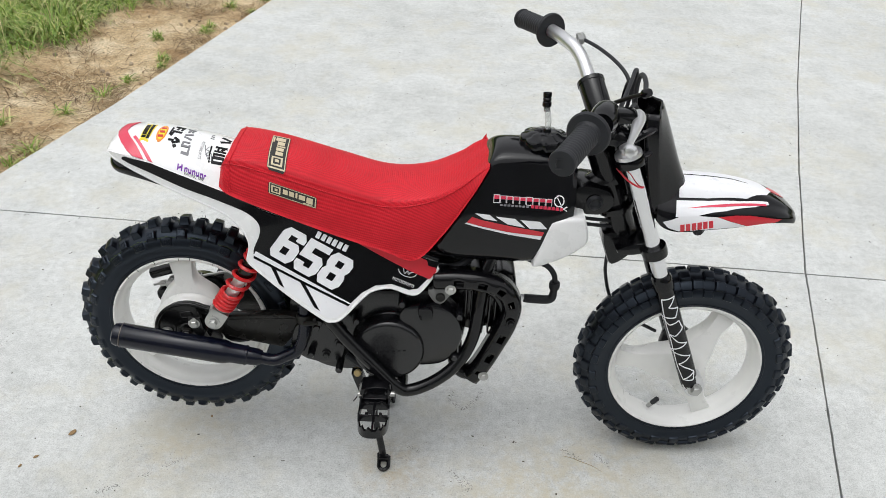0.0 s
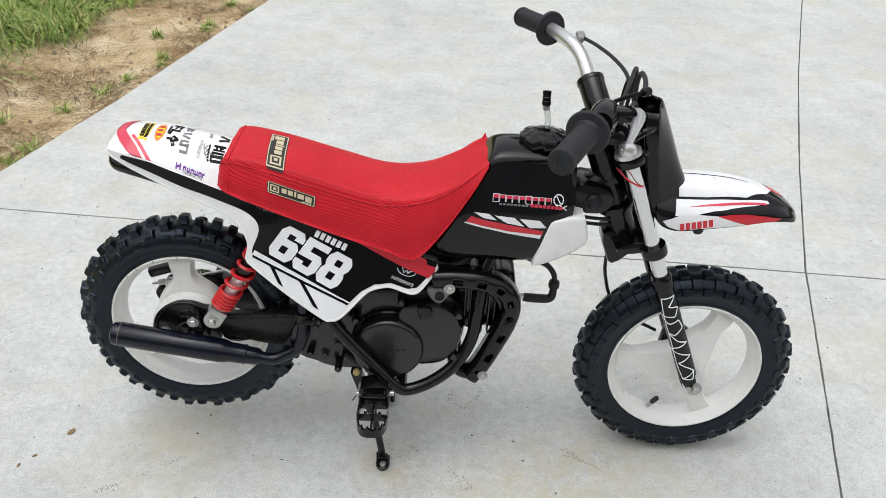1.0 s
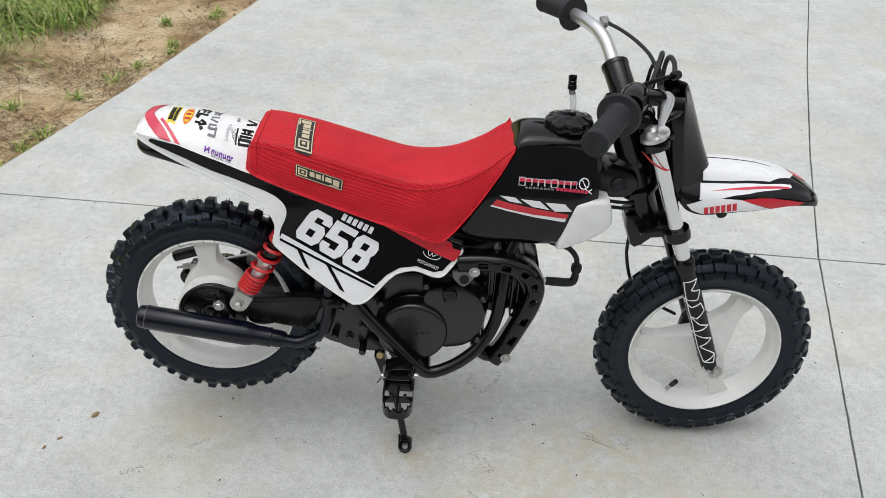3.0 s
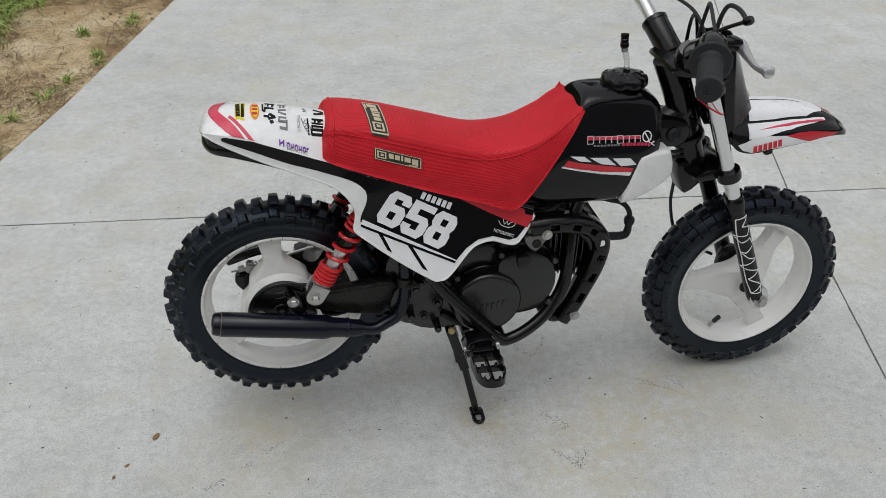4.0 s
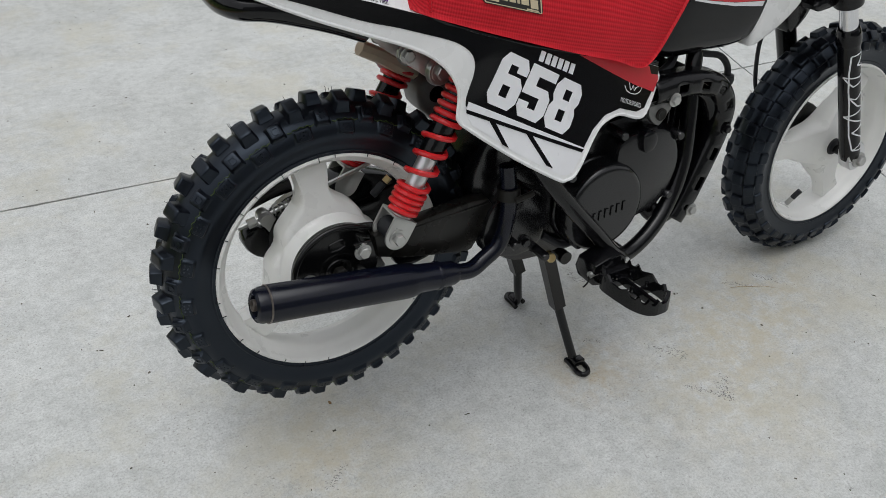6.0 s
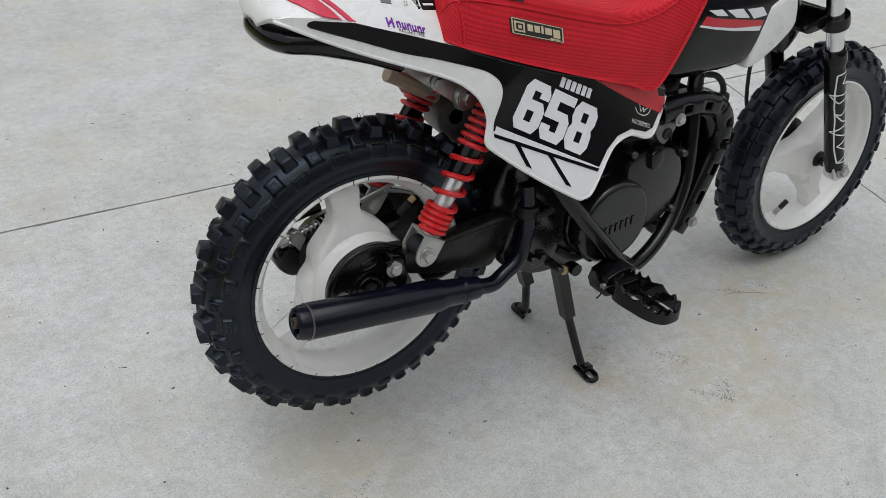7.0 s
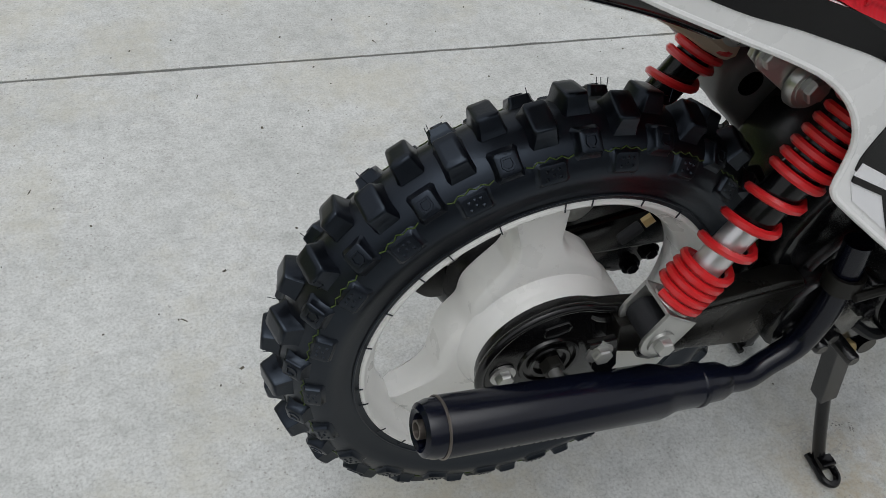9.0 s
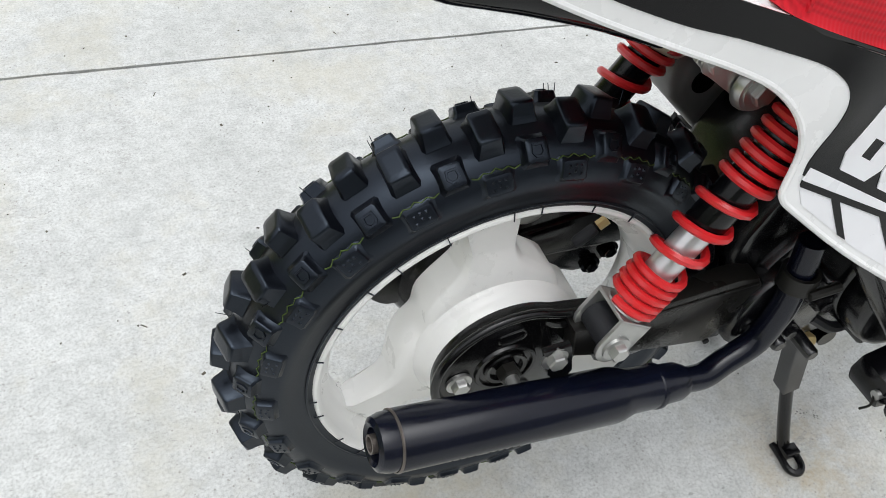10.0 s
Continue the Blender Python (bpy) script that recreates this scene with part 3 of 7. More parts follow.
def weed(x, y, n, size, seed):
    rnd = random.Random(seed)
    geos = [blade_geo((rnd.gauss(0, size * 0.16), rnd.gauss(0, size * 0.16), 0), rnd.uniform(0.4, 1) * size, rnd.uniform(0.1, 1.0), rnd.uniform(0, 6.28), rnd.uniform(0.003, 0.0065), rnd.uniform(0.2, 1.1)) for _ in range(n)]
    verts, faces = [], []
    for v, f in geos:
        faces += [tuple(i + len(verts) for i in q) for q in f]
        verts += [tuple(p) for p in v]
    me = bpy.data.meshes.new("weed")
    me.from_pydata(verts, [], faces)
    me.materials.append(GRASS)
    ob = new("weed", me)
    ob.location = (x, y, soil_height(x, y) - 0.004)
    return tagged(ob, "small green weed growing at the slab edge", "weed", "weeds along the slab")


lawn()
long_grass()
straw()
pebbles()
wr = random.Random(11)
for i in range(26):
    wy = 1.82 + 0.115 * i + wr.uniform(-0.04, 0.04)
    weed(edge_x(wy) - abs(wr.gauss(0.06, 0.06)) - 0.025, wy, wr.randint(14, 60), wr.uniform(0.035, 0.080), i)


def litter():
    """Grit, seeds and bits of leaf blown over the slab."""
    rnd = random.Random(9)
    geos = []
    for _ in range(750):
        x, y = rnd.uniform(-1.3, 1.2), rnd.uniform(0.25, 3.3)
        if edge_x(y) > x - 0.03:
            continue
        a, ln = rnd.uniform(0, 6.28), rnd.choice((0.0009, 0.0009, 0.0011, 0.0011, 0.0013, 0.0013, 0.0018, 0.0018, 0.0024, 0.0042))
        w = rnd.uniform(0.0004, 0.0009) if ln > 0.004 else ln * 0.6
        u, v = Vector((math.cos(a), math.sin(a), 0)) * ln, Vector((-math.sin(a), math.cos(a), 0)) * w
        c = Vector((x, y, 0.0))
        h = Vector((0, 0, 0.0015))
        geos.append(([c - u - v, c + u - v, c + u * 0.8 + v, c - u * 0.9 + v, c + h], [(0, 1, 4), (1, 2, 4), (2, 3, 4), (3, 0, 4)]))
    return raw_stuff("grit", geos, surface("dark grit", (0.10, 0.09, 0.07), 0.9, vary=0.5), "dark grit and plant crumbs on the concrete", "grit")


litter()


def scuffs():
    """Broken dark rub marks on the slab, forked like a dragged shoe."""
    rnd = random.Random(21)
    geos = []
    lines = [((0.033, 1.206), (0.060, 1.182)), ((0.090, 1.217), (0.060, 1.182)), ((0.039, 1.232), (0.033, 1.206)), ((0.090, 1.217), (0.094, 1.238)), ((0.038, 1.028), (0.066, 0.986)),
             ((0.031, 0.944), (0.067, 0.900)), ((0.089, 0.937), (0.067, 0.900)), ((0.242, 1.090), (0.275, 1.066)), ((0.300, 1.086), (0.322, 1.055)), ((-0.038, 1.084), (-0.022, 1.072)), ((0.059, 1.016), (0.074, 0.993)), ((0.070, 0.933), (0.063, 0.896)), ((-0.440, 1.036), (-0.470, 1.014)), ((-0.487, 1.001), (-0.503, 0.989)), ((-0.530, 0.973), (-0.567, 0.952))]
    for a, b in lines:
        n = int(math.hypot(b[0] - a[0], b[1] - a[1]) / 0.0007)
        for i in range(n):
            if rnd.random() < 0.15:
                continue
            k = i / max(1, n)
            x, y = a[0] + (b[0] - a[0]) * k + rnd.gauss(0, 0.0028), a[1] + (b[1] - a[1]) * k + rnd.gauss(0, 0.0028)
            r = rnd.uniform(0.0005, 0.0015)
            t = rnd.uniform(0, 1.5)
            q = [(x + r * math.cos(t + j * 1.571), y + r * rnd.uniform(0.5, 1) * math.sin(t + j * 1.571), 0.0002) for j in range(4)]
            geos.append((q + [(x, y, 0.0005)], [(0, 1, 4), (1, 2, 4), (2, 3, 4), (3, 0, 4)]))
    return raw_stuff("rub_marks", geos, surface("dark rub marks", (0.21, 0.205, 0.195), 0.9, vary=0.4), "broken dark rub marks on the concrete", "scuff marks")


def twig():
    ob = mesh_ob("twig", *tube_geo([(0.241, 1.075, 0.0010), (0.258, 1.069, 0.0025), (0.271, 1.063, 0.0012), (0.290, 1.054, 0.002), (0.308, 1.041, 0.0010)], [0.0003, 0.0004, 0.0004, 0.0004, 0.0002], 6, 4), STRAW)
    return tagged(ob, "thin dry grass stalk lying on the concrete", "twig")


def leaf_scrap(x, y, turn, length):
    """A curled scrap of dry leaf."""
    geo = [], []
    for i in range(5):
        k = i / 4
        w = 0.30 * length * math.sin(math.pi * (0.12 + 0.76 * k))
        for side in (-1, 0, 1):
            geo[0].append(((k - 0.5) * length, side * w, 0.0008 + 0.10 * length * (2 * k - 1) ** 2 + 0.18 * w * abs(side)))
    for i in range(4):
        for j in (0, 1):
            a = 3 * i + j
            geo[1].append((a, a + 1, a + 4, a + 3))
    ob = mesh_ob("leaf_scrap", *geo, STRAW)
    ob.matrix_basis = pose(x, y, 0, 0, 0, turn)
    ob.modifiers.new("thick", "SOLIDIFY").thickness = 0.0004
    return tagged(ob, "curled scrap of dry leaf lying on the concrete", "leaf scrap", "leaf scraps on the slab")


scuffs()
twig()
for at in ((-0.653, 1.084, 60, 0.016), (-0.696, 1.026, 40, 0.009), (-0.715, 1.004, 75, 0.008), (-0.413, 1.139, 100, 0.006)):
    leaf_scrap(*at)


def horizon_blocker():
    """A plain dark unseen ring added round the place against low sky, uneven along its top."""
    n = 90
    verts, faces = [], []
    for i in range(n):
        a = 2 * math.pi * i / n
        h = 5.0 + 1.8 * noise.noise(Vector((math.cos(a) * 4, math.sin(a) * 4, 1))) + 1.2 * noise.noise(Vector((math.cos(a) * 15, math.sin(a) * 15, 4)))
        for z, r in ((-0.5, 30), (h * 0.6, 29.5), (h, 31)):
            verts.append((math.cos(a) * r, math.sin(a) * r, z))
    for i in range(n):
        j = (i + 1) % n
        faces += [(i * 3 + k, j * 3 + k, j * 3 + k + 1, i * 3 + k + 1) for k in (0, 1)]
    ob = mesh_ob("backdrop", verts, faces, surface("dark green horizon ring", (0.05, 0.075, 0.03), 0.8, vary=0.5, grain=3, depth=0.8))
    return tagged(ob, "unseen dark ring added round the yard to block low sky light", "backdrop", kind="structure")


horizon_blocker()

# plain unseen wall added behind the camera to shape near-side light and reflections
light_wall = tagged(part("added_wall_south", box_bm((14.0, 0.25, 3.4), (0.5, -3.9, 1.66), 0.01), surface("plain grey wall", (0.30, 0.305, 0.31), 0.85, vary=0.1, grain=40, depth=0.3), None), "unseen plain grey wall added to shape light on the near side", "wall", kind="structure")

# ---------- the dirt bike, leaning a little on its centre stand ----------
LEAN_DEG = -4.1
bike = tagged(new("dirt_bike"), "small black, white and red dirt bike on its centre stand", "motorcycle")
bike.matrix_basis = pose(0, 1.12, 0, LEAN_DEG)
REAR, FRONT = (-0.412, 0.0, 0.2460), (0.432, 0.004, 0.1905)


def block_mesh(name, l, w, h, mark="", flare=1.45, crease=52):
    """A moulded tread block: flared foot, tapered sides, chamfered top and, on some, a raised loop or dots."""
    bm = bmesh.new()
    mid = 0.5 + flare / 2
    lv = [(flare, flare - 0.03, -0.30 * h), (mid, mid - 0.02, 0.04 * h), (1.07, 1.06, 0.24 * h), (0.98, 0.98, 0.76 * h), (0.94, 0.94, 0.92 * h), (0.87, 0.87, 0.985 * h), (0.50, 0.50, 1.005 * h)]
    shape = ((-1, -0.80), (-0.80, -1), (0.80, -1), (1, -0.80), (1, 0.80), (0.80, 1), (-0.80, 1), (-1, 0.80))
    rings = [[bm.verts.new((sx * l / 2 * a, sy * w / 2 * b, z)) for sx, sy in shape] for a, b, z in lv]
    for r, s in zip(rings, rings[1:]):
        for i in range(8):
            bm.faces.new((r[i], r[(i + 1) % 8], s[(i + 1) % 8], s[i]))
    bm.faces.new(rings[-1])
    if mark == "loop":
        six = ((-0.24, -0.26), (0.24, -0.26), (0.30, 0.10), (0.14, 0.30), (-0.14, 0.30), (-0.30, 0.10))
        lo, li = [[bm.verts.new((x * l * k, y * w * k, h + dz)) for x, y in six] for k, dz in ((1.0, -0.0002), (0.94, 0.0009))]
        mi = [bm.verts.new((x * l * 0.68, y * w * 0.68, h + 0.0009)) for x, y in six]
        md = [bm.verts.new((x * l * 0.60, y * w * 0.60, h - 0.0002)) for x, y in six]
        for r, s in ((lo, li), (li, mi), (mi, md)):
            for i in range(6):
                bm.faces.new((r[i], r[(i + 1) % 6], s[(i + 1) % 6], s[i]))
    if mark == "dots":
        for cx, cy in ((-0.22, -0.2), (0, -0.24), (0.22, -0.2), (-0.24, 0.2), (0.24, 0.2), (0, 0.05)):
            q = [bm.verts.new((cx * l + a * 0.0011, cy * w + b * 0.0011, h - 0.0002)) for a, b in ((-1, -1), (1, -1), (1, 1), (-1, 1))]
            t = bm.verts.new((cx * l, cy * w, h + 0.0010))
            for i in range(4):
                bm.faces.new((q[i], q[(i + 1) % 4], t))
    bmesh.ops.recalc_face_normals(bm, faces=bm.faces)
    me = bpy.data.meshes.new(name)
    bm.to_mesh(me)
    bm.free()
    me.materials.append(RUBBER)
    me.shade_smooth()
    me.set_sharp_from_angle(angle=radians(crease))
    return me


def tyre(centre, outer, pitches, rows, label, line=False, knob=0.0100):
    """Carcass as one mesh, each tread block a piece of its own. rows: (degrees from the crown, phase, mesh)."""
    c = Vector(centre)
    rc, a, b = outer - knob - 0.030, 0.030, 0.0315
    prof = [(rc + a * math.cos(radians(t)), b * math.sin(radians(t)) * (1.0 if abs(t) < 95 else 0.95)) for t in range(-112, 113, 8)]
    prof = [(0.1292, -0.0255), (0.1335, -0.0280)] + prof + [(0.1335, 0.0280), (0.1292, 0.0255)]
    body = lathe("tyre", prof, c, (0, 1, 0), RUBBER, bike, label, sides=96, closed=True)
    rib = [lathe_geo([(r, s * y), (r + 0.0008, s * (y + 0.0005)), (r + 0.0018, s * y)], c, (0, 1, 0), 96, True) for r, y in ((0.1352, 0.0284),) for s in (-1, 1)]
    joined("bead_rib", rib, RUBBER, body)
    for th, phase, me in rows:
        t = radians(th)
        for k in range(pitches):
            p = 2 * math.pi * (k + phase) / pitches
            rad = Vector((math.cos(p), 0, math.sin(p)))
            out = rad * math.cos(t) + Vector((0, math.sin(t), 0))
            tang = Vector((-math.sin(p), 0, math.cos(p)))
            pos = c + rad * (rc + a * math.cos(t)) + Vector((0, b * math.sin(t), 0))
            m = Matrix((tang, out.cross(tang), out)).transposed().to_4x4()
            ob = new("tread_block", me)
            ob.parent = body
            ob.matrix_basis = Matrix.Translation(pos) @ m
    if line:
        for k in range(pitches):
            for s in (-1, 1):
                pts = []
                for i in range(9):
                    p = 2 * math.pi * (k - 0.30 + 0.60 * i / 8) / pitches
                    t = radians(52 + (1.7 if i % 2 else -1.5) + 3 * abs(i - 4) / 4)
                    rad = Vector((math.cos(p), 0, math.sin(p)))
                    pts.append(c + rad * (rc + (a + 0.0009) * math.cos(t)) + Vector((0, s * (b + 0.0009) * math.sin(t), 0)))
                tube("mould_line", pts, 0.00045, TREAD_LINE, body, "", sides=4, steps=1)
        rnd = random.Random(3)
        hairs = []
        for k in range(70):
            p, t = 2 * math.pi * (rnd.randrange(pitches) + rnd.uniform(-0.14, 0.14)) / pitches, radians(rnd.choice((-1, 1, 1)) * rnd.uniform(18, 34))
            rad = Vector((math.cos(p), 0, math.sin(p)))
            out = rad * math.cos(t) + Vector((0, math.sin(t), 0))
            q = c + rad * (rc + a * math.cos(t)) + Vector((0, b * math.sin(t), 0))
            tip = q + out * (knob + rnd.uniform(0.0002, 0.0014)) + Vector((rnd.uniform(-1, 1), rnd.uniform(-1, 1), rnd.uniform(-1, 1))) * 0.0015
            hairs.append(tube_geo([q, tip], 0.0003, 3, 1))
        for k in range(26):
            p = 2 * math.pi * (k + rnd.uniform(-0.25, 0.25)) / 26
            rad = Vector((math.cos(p), 0, math.sin(p)))
            hairs.append(tube_geo([c + rad * 0.1345 + Vector((0, -0.0287, 0)), c + rad * (0.1290 + rnd.uniform(-0.002, 0.001)) + Vector((0, -0.0294, 0))], 0.0005, 4, 1))
        tagged(joined("rubber_whiskers", hairs, RUBBER, body, "thin moulding whiskers"), kind="stuff")
    return body


def wheel(centre, spokes, label, arm, waist, rise):
    """Cast wheel: rim with rolled edges and one flowing centre of hub and three arms.
    arm: (distance from the axle, half width); waist: hub radius between the arms; rise: (radius, height of the face)."""
    c = Vector(centre)
    half = [(0.1325, -0.0262), (0.1312, -0.0285), (0.1293, -0.0290), (0.1276, -0.0280), (0.1262, -0.0245), (0.1245, -0.0200), (0.1215, -0.0165), (0.1180, -0.0140), (0.1165, -0.0095), (0.1158, -0.0040)]
    prof = half + [(r, -y) for r, y in reversed(half)] + [(0.1235, 0.018), (0.1235, -0.018)]
    rim = lathe("wheel", prof, c, (0, 1, 0), WHITE_CAST, bike, label, sides=128, closed=True)
    turns = sorted(radians(a) for a in spokes)
    edge = []
    for i, a in enumerate(turns):
        gap = (turns[(i + 1) % 3] - a) % (2 * math.pi)
        back = (a - turns[i - 1]) % (2 * math.pi)
        flank = [(math.hypot(d, w), math.atan2(w, d)) for d, w in arm]
        side = [(arm[0][0], 0.0)] + flank + [(waist * 1.14, gap / 2 - 0.30), (waist, gap / 2)]
        other = [(q, -t) for q, t in flank] + [(waist * 1.14, 0.30 - back / 2)]
        for q, t in list(reversed(other)) + side:
            edge.append((a + t, q))
    ring = [Vector((q * math.cos(t), 0, q * math.sin(t))) for t, q in edge]
    k = len(ring)
    ring = spline([ring[-2], ring[-1], *ring, ring[0], ring[1]], 4)[8:8 + 4 * k]
    steps = [0.06, 0.12, 0.18, 0.24, 0.30, 0.35, 0.40, 0.45, 0.50, 0.55, 0.60, 0.65, 0.70, 0.75, 0.80, 0.84, 0.88, 0.91, 0.935, 0.955, 0.975, 0.99, 1.0]
    verts, faces, n = [], [], len(ring)
    for sign in (-1, 1):
        for f in steps:
            for p in ring:
                q = p * f
                h = inter(q.length, rise) - 0.0048 * max(0.0, (f - 0.91) / 0.09) ** 2
                verts.append(c + q + Vector((0, sign * h * (1.0 if sign < 0 else 0.72), 0)))
    m = len(steps)
    for s in (0, 1):
        for j in range(m - 1):
            for i in range(n):
                a, b = (s * m + j) * n + i, (s * m + j) * n + (i + 1) % n
                faces.append((a, b, b + n, a + n))
        faces.append(tuple(s * m * n + i for i in range(n)))
    for i in range(n):
        a, b = (m - 1) * n + i, (m - 1) * n + (i + 1) % n
        faces.append((a, b, b + m * n, a + m * n))
    mesh_ob("wheel_centre", verts, faces, WHITE_CAST, rim, "white cast hub with three broad arms")
    return rim


crown = block_mesh("tread_crown", 0.0152, 0.0225, 0.0096, "", 1.24, 36)
shoulder = block_mesh("tread_shoulder", 0.0140, 0.0145, 0.0058, "loop", 1.36, 36)
flank = block_mesh("tread_flank", 0.0165, 0.0120, 0.0032, "dots", 1.36, 36)
crown_f = block_mesh("tread_crown_front", 0.0175, 0.0170, 0.0056, "", 1.16, 38)
shoulder_f = block_mesh("tread_shoulder_front", 0.0175, 0.0155, 0.0046, "", 1.16, 38)
flank_f = block_mesh("tread_flank_front", 0.0160, 0.0125, 0.0026, "", 1.16, 38)

rear_wheel = wheel(REAR, (96, 216, 336), "white painted cast three-spoke rear wheel", [(0.1185, 0.0182), (0.108, 0.0162), (0.097, 0.0156), (0.086, 0.0168), (0.076, 0.0205), (0.069, 0.0262)], 0.0585,
                   [(0.0, 0.0225), (0.050, 0.0222), (0.058, 0.0214), (0.066, 0.0196), (0.074, 0.0174), (0.085, 0.0150), (0.120, 0.0125)])
lathe("hub_drum", [(0.0, -0.0375), (0.0512, -0.0375), (0.0535, -0.0364), (0.0548, -0.0340), (0.0556, -0.0300), (0.0566, -0.0268), (0.0588, -0.0242), (0.0602, -0.0222), (0.0604, -0.0190), (0.0, -0.0170)], REAR, (0, 1, 0), WHITE_CAST, rear_wheel, "white brake drum", sides=72)
front_wheel = wheel(FRONT, (176, 61, 297), "white painted cast three-spoke front wheel", [(0.1185, 0.0165), (0.108, 0.0150), (0.097, 0.0147), (0.085, 0.0156), (0.070, 0.0190), (0.056, 0.0240)], 0.0385,
                    [(0.0, 0.0300), (0.018, 0.0297), (0.027, 0.0288), (0.033, 0.0265), (0.038, 0.0232), (0.043, 0.0215), (0.050, 0.0205), (0.062, 0.0180), (0.075, 0.0158), (0.090, 0.0140), (0.120, 0.0126)])
lathe("hub_seal", [(0.0, -0.0335), (0.0090, -0.0335), (0.0125, -0.0325), (0.0135, -0.0300), (0.0135, -0.0260), (0.0, -0.0260)], FRONT, (0, 1, 0), GRIP_RUBBER, front_wheel, "black rubber hub seal", sides=24)
tyre(REAR, 0.1912, 22, [(-14, 0.0, crown), (14, 0.5, crown), (-43, 0.5, shoulder), (43, 0.0, shoulder), (-67, 0.0, flank), (67, 0.5, flank)], "knobbly black rear tyre with coarse tread blocks", True)
tyre(FRONT, 0.1893, 29, [(-19, 0.0, crown_f), (19, 0.5, crown_f), (-50, 0.5, shoulder_f), (50, 0.0, shoulder_f), (-77, 0.0, flank_f), (77, 0.5, flank_f)], "knobbly black front tyre with blocky tread", knob=0.0058)
va = radians(248)
vp = Vector(FRONT) + Vector((math.cos(va) * 0.112, -0.004, math.sin(va) * 0.112))
vd = Vector((-math.cos(va) * 0.9, -0.35, -math.sin(va) * 0.9)).normalized()
tube("valve", [vp, vp + vd * 0.016], 0.0042, ZINC, front_wheel, "zinc tyre valve with a black cap")
tube("valve_cap", [vp + vd * 0.014, vp + vd * 0.030], 0.0046, GRIP_RUBBER, front_wheel, "black cap", sides=8)
ra = radians(39.5)
ru = Vector((math.cos(ra), 0, math.sin(ra)))
rp = Vector(REAR) + ru * 0.1125 + Vector((0, 0.004, 0))
tube("valve", [rp, rp - ru * 0.008], 0.0040, BRASS, rear_wheel, "brass tyre valve with a ridged black cap", sides=6, steps=1)
lathe("valve_cap", [(0.0, 0.0), (0.0040, 0.0), (0.0046, 0.002), (0.0046, 0.016), (0.0036, 0.0185), (0.0, 0.0185)], rp - ru * 0.010, -ru, GRIP_RUBBER, rear_wheel, "ridged black cap", sides=24, wobble=lambda a: 1 - 0.10 * max(0, math.cos(a * 8)))

DUSTY_STEEL = surface("dust covered black steel", (0.0125, 0.0118, 0.0105), 0.28, vary=0.35, grain=300, depth=0.15, worn=(0.04, 0.036, 0.029), worn_at=0.66, spec=0.30)
PLATE_BLACK = surface("dusty gloss black steel", (0.0045, 0.0045, 0.0048), 0.20, vary=0.3, grain=400, depth=0.10, worn=(0.07, 0.062, 0.046), worn_at=0.71, spec=0.42)

# ---------- rear end: drive plate, swingarm, muffler, shocks ----------
PC = (-0.4110, 0.2470)
pan = [(PC[0] + 0.0548 * math.cos(radians(d)), PC[1] + 0.0548 * math.sin(radians(d))) for d in range(62, 355, 8)]
plate = part("axle_plate", prism_bm(pan + [(-0.366, 0.258), (-0.350, 0.276), (-0.350, 0.289), (-0.372, 0.2930)], -0.0535, -0.044, 0.0015), PLATE_BLACK, bike, "black pressed steel axle plate")
tube("plate_flange", [(x, -0.0548, z) for x, z in [(PC[0] + 0.0545 * math.cos(radians(d)), PC[1] + 0.0545 * math.sin(radians(d))) for d in range(215, 60, -9)] + [(-0.372, 0.2915), (-0.352, 0.2880)]], 0.0035, PLATE_BLACK, plate, "rolled rim", sides=10, steps=2)
tube("plate_web", [(PC[0] + 0.018, -0.0545, PC[1] + 0.043), (PC[0] + 0.022, -0.0550, PC[1] + 0.030), (PC[0] + 0.026, -0.0570, PC[1] + 0.012), (PC[0] + 0.034, -0.0565, PC[1] - 0.006)], 0.0030, PLATE_BLACK, plate, sides=8, steps=4)
tube("plate_web", [(PC[0] + 0.018, -0.0545, PC[1] + 0.043), (-0.380, -0.0550, 0.2830), (-0.352, -0.0550, 0.2770)], 0.0030, PLATE_BLACK, plate, sides=8, steps=4)
lathe("nut_ring", [(0.0190, 0.0), (0.0200, -0.0022), (0.0225, -0.0022), (0.0235, 0.0)], (PC[0] - 0.003, -0.0533, PC[1]), (0, 1, 0), PLATE_BLACK, plate, sides=40, closed=True)
lathe("nut_recess", [(0.0125, -0.0050), (0.0150, -0.0050), (0.0160, -0.0075), (0.0150, -0.0085), (0.0125, -0.0080)], (PC[0] - 0.003, -0.048, PC[1]), (0, 1, 0), PLATE_BLACK, plate, sides=32, closed=True)
lathe("axle_nut", [(0.0, 0.0), (0.0085, 0.0), (0.0085, -0.007), (0.0072, -0.008), (0.0, -0.008)], (PC[0] - 0.003, -0.0560, PC[1]), (0, 1, 0), DUSTY_BLACK, plate, "dark nut", sides=6)
tube("axle_end", [(PC[0] - 0.003, -0.060, PC[1]), (PC[0] - 0.003, -0.0725, PC[1])], 0.0048, ZINC, plate, sides=12, steps=1)
bolt("plate_bolt", (PC[0] - 0.0375, -0.0540, PC[1] - 0.003), (0, -1, 0), 0.0065, ZINC, plate, 0.008)
bolt("plate_bolt", (PC[0] + 0.012, -0.0530, PC[1] - 0.034), (0, -1, 0), 0.0065, ZINC, plate, 0.008)
tube("plate_window", [(PC[0] - 0.012, -0.0540, PC[1] + 0.036), (PC[0] + 0.004, -0.0540, PC[1] + 0.039), (PC[0] + 0.006, -0.0540, PC[1] + 0.030), (PC[0] - 0.010, -0.0540, PC[1] + 0.027), (PC[0] - 0.012, -0.0540, PC[1] + 0.036)], 0.0011, PLATE_BLACK, plate, sides=6, steps=2)

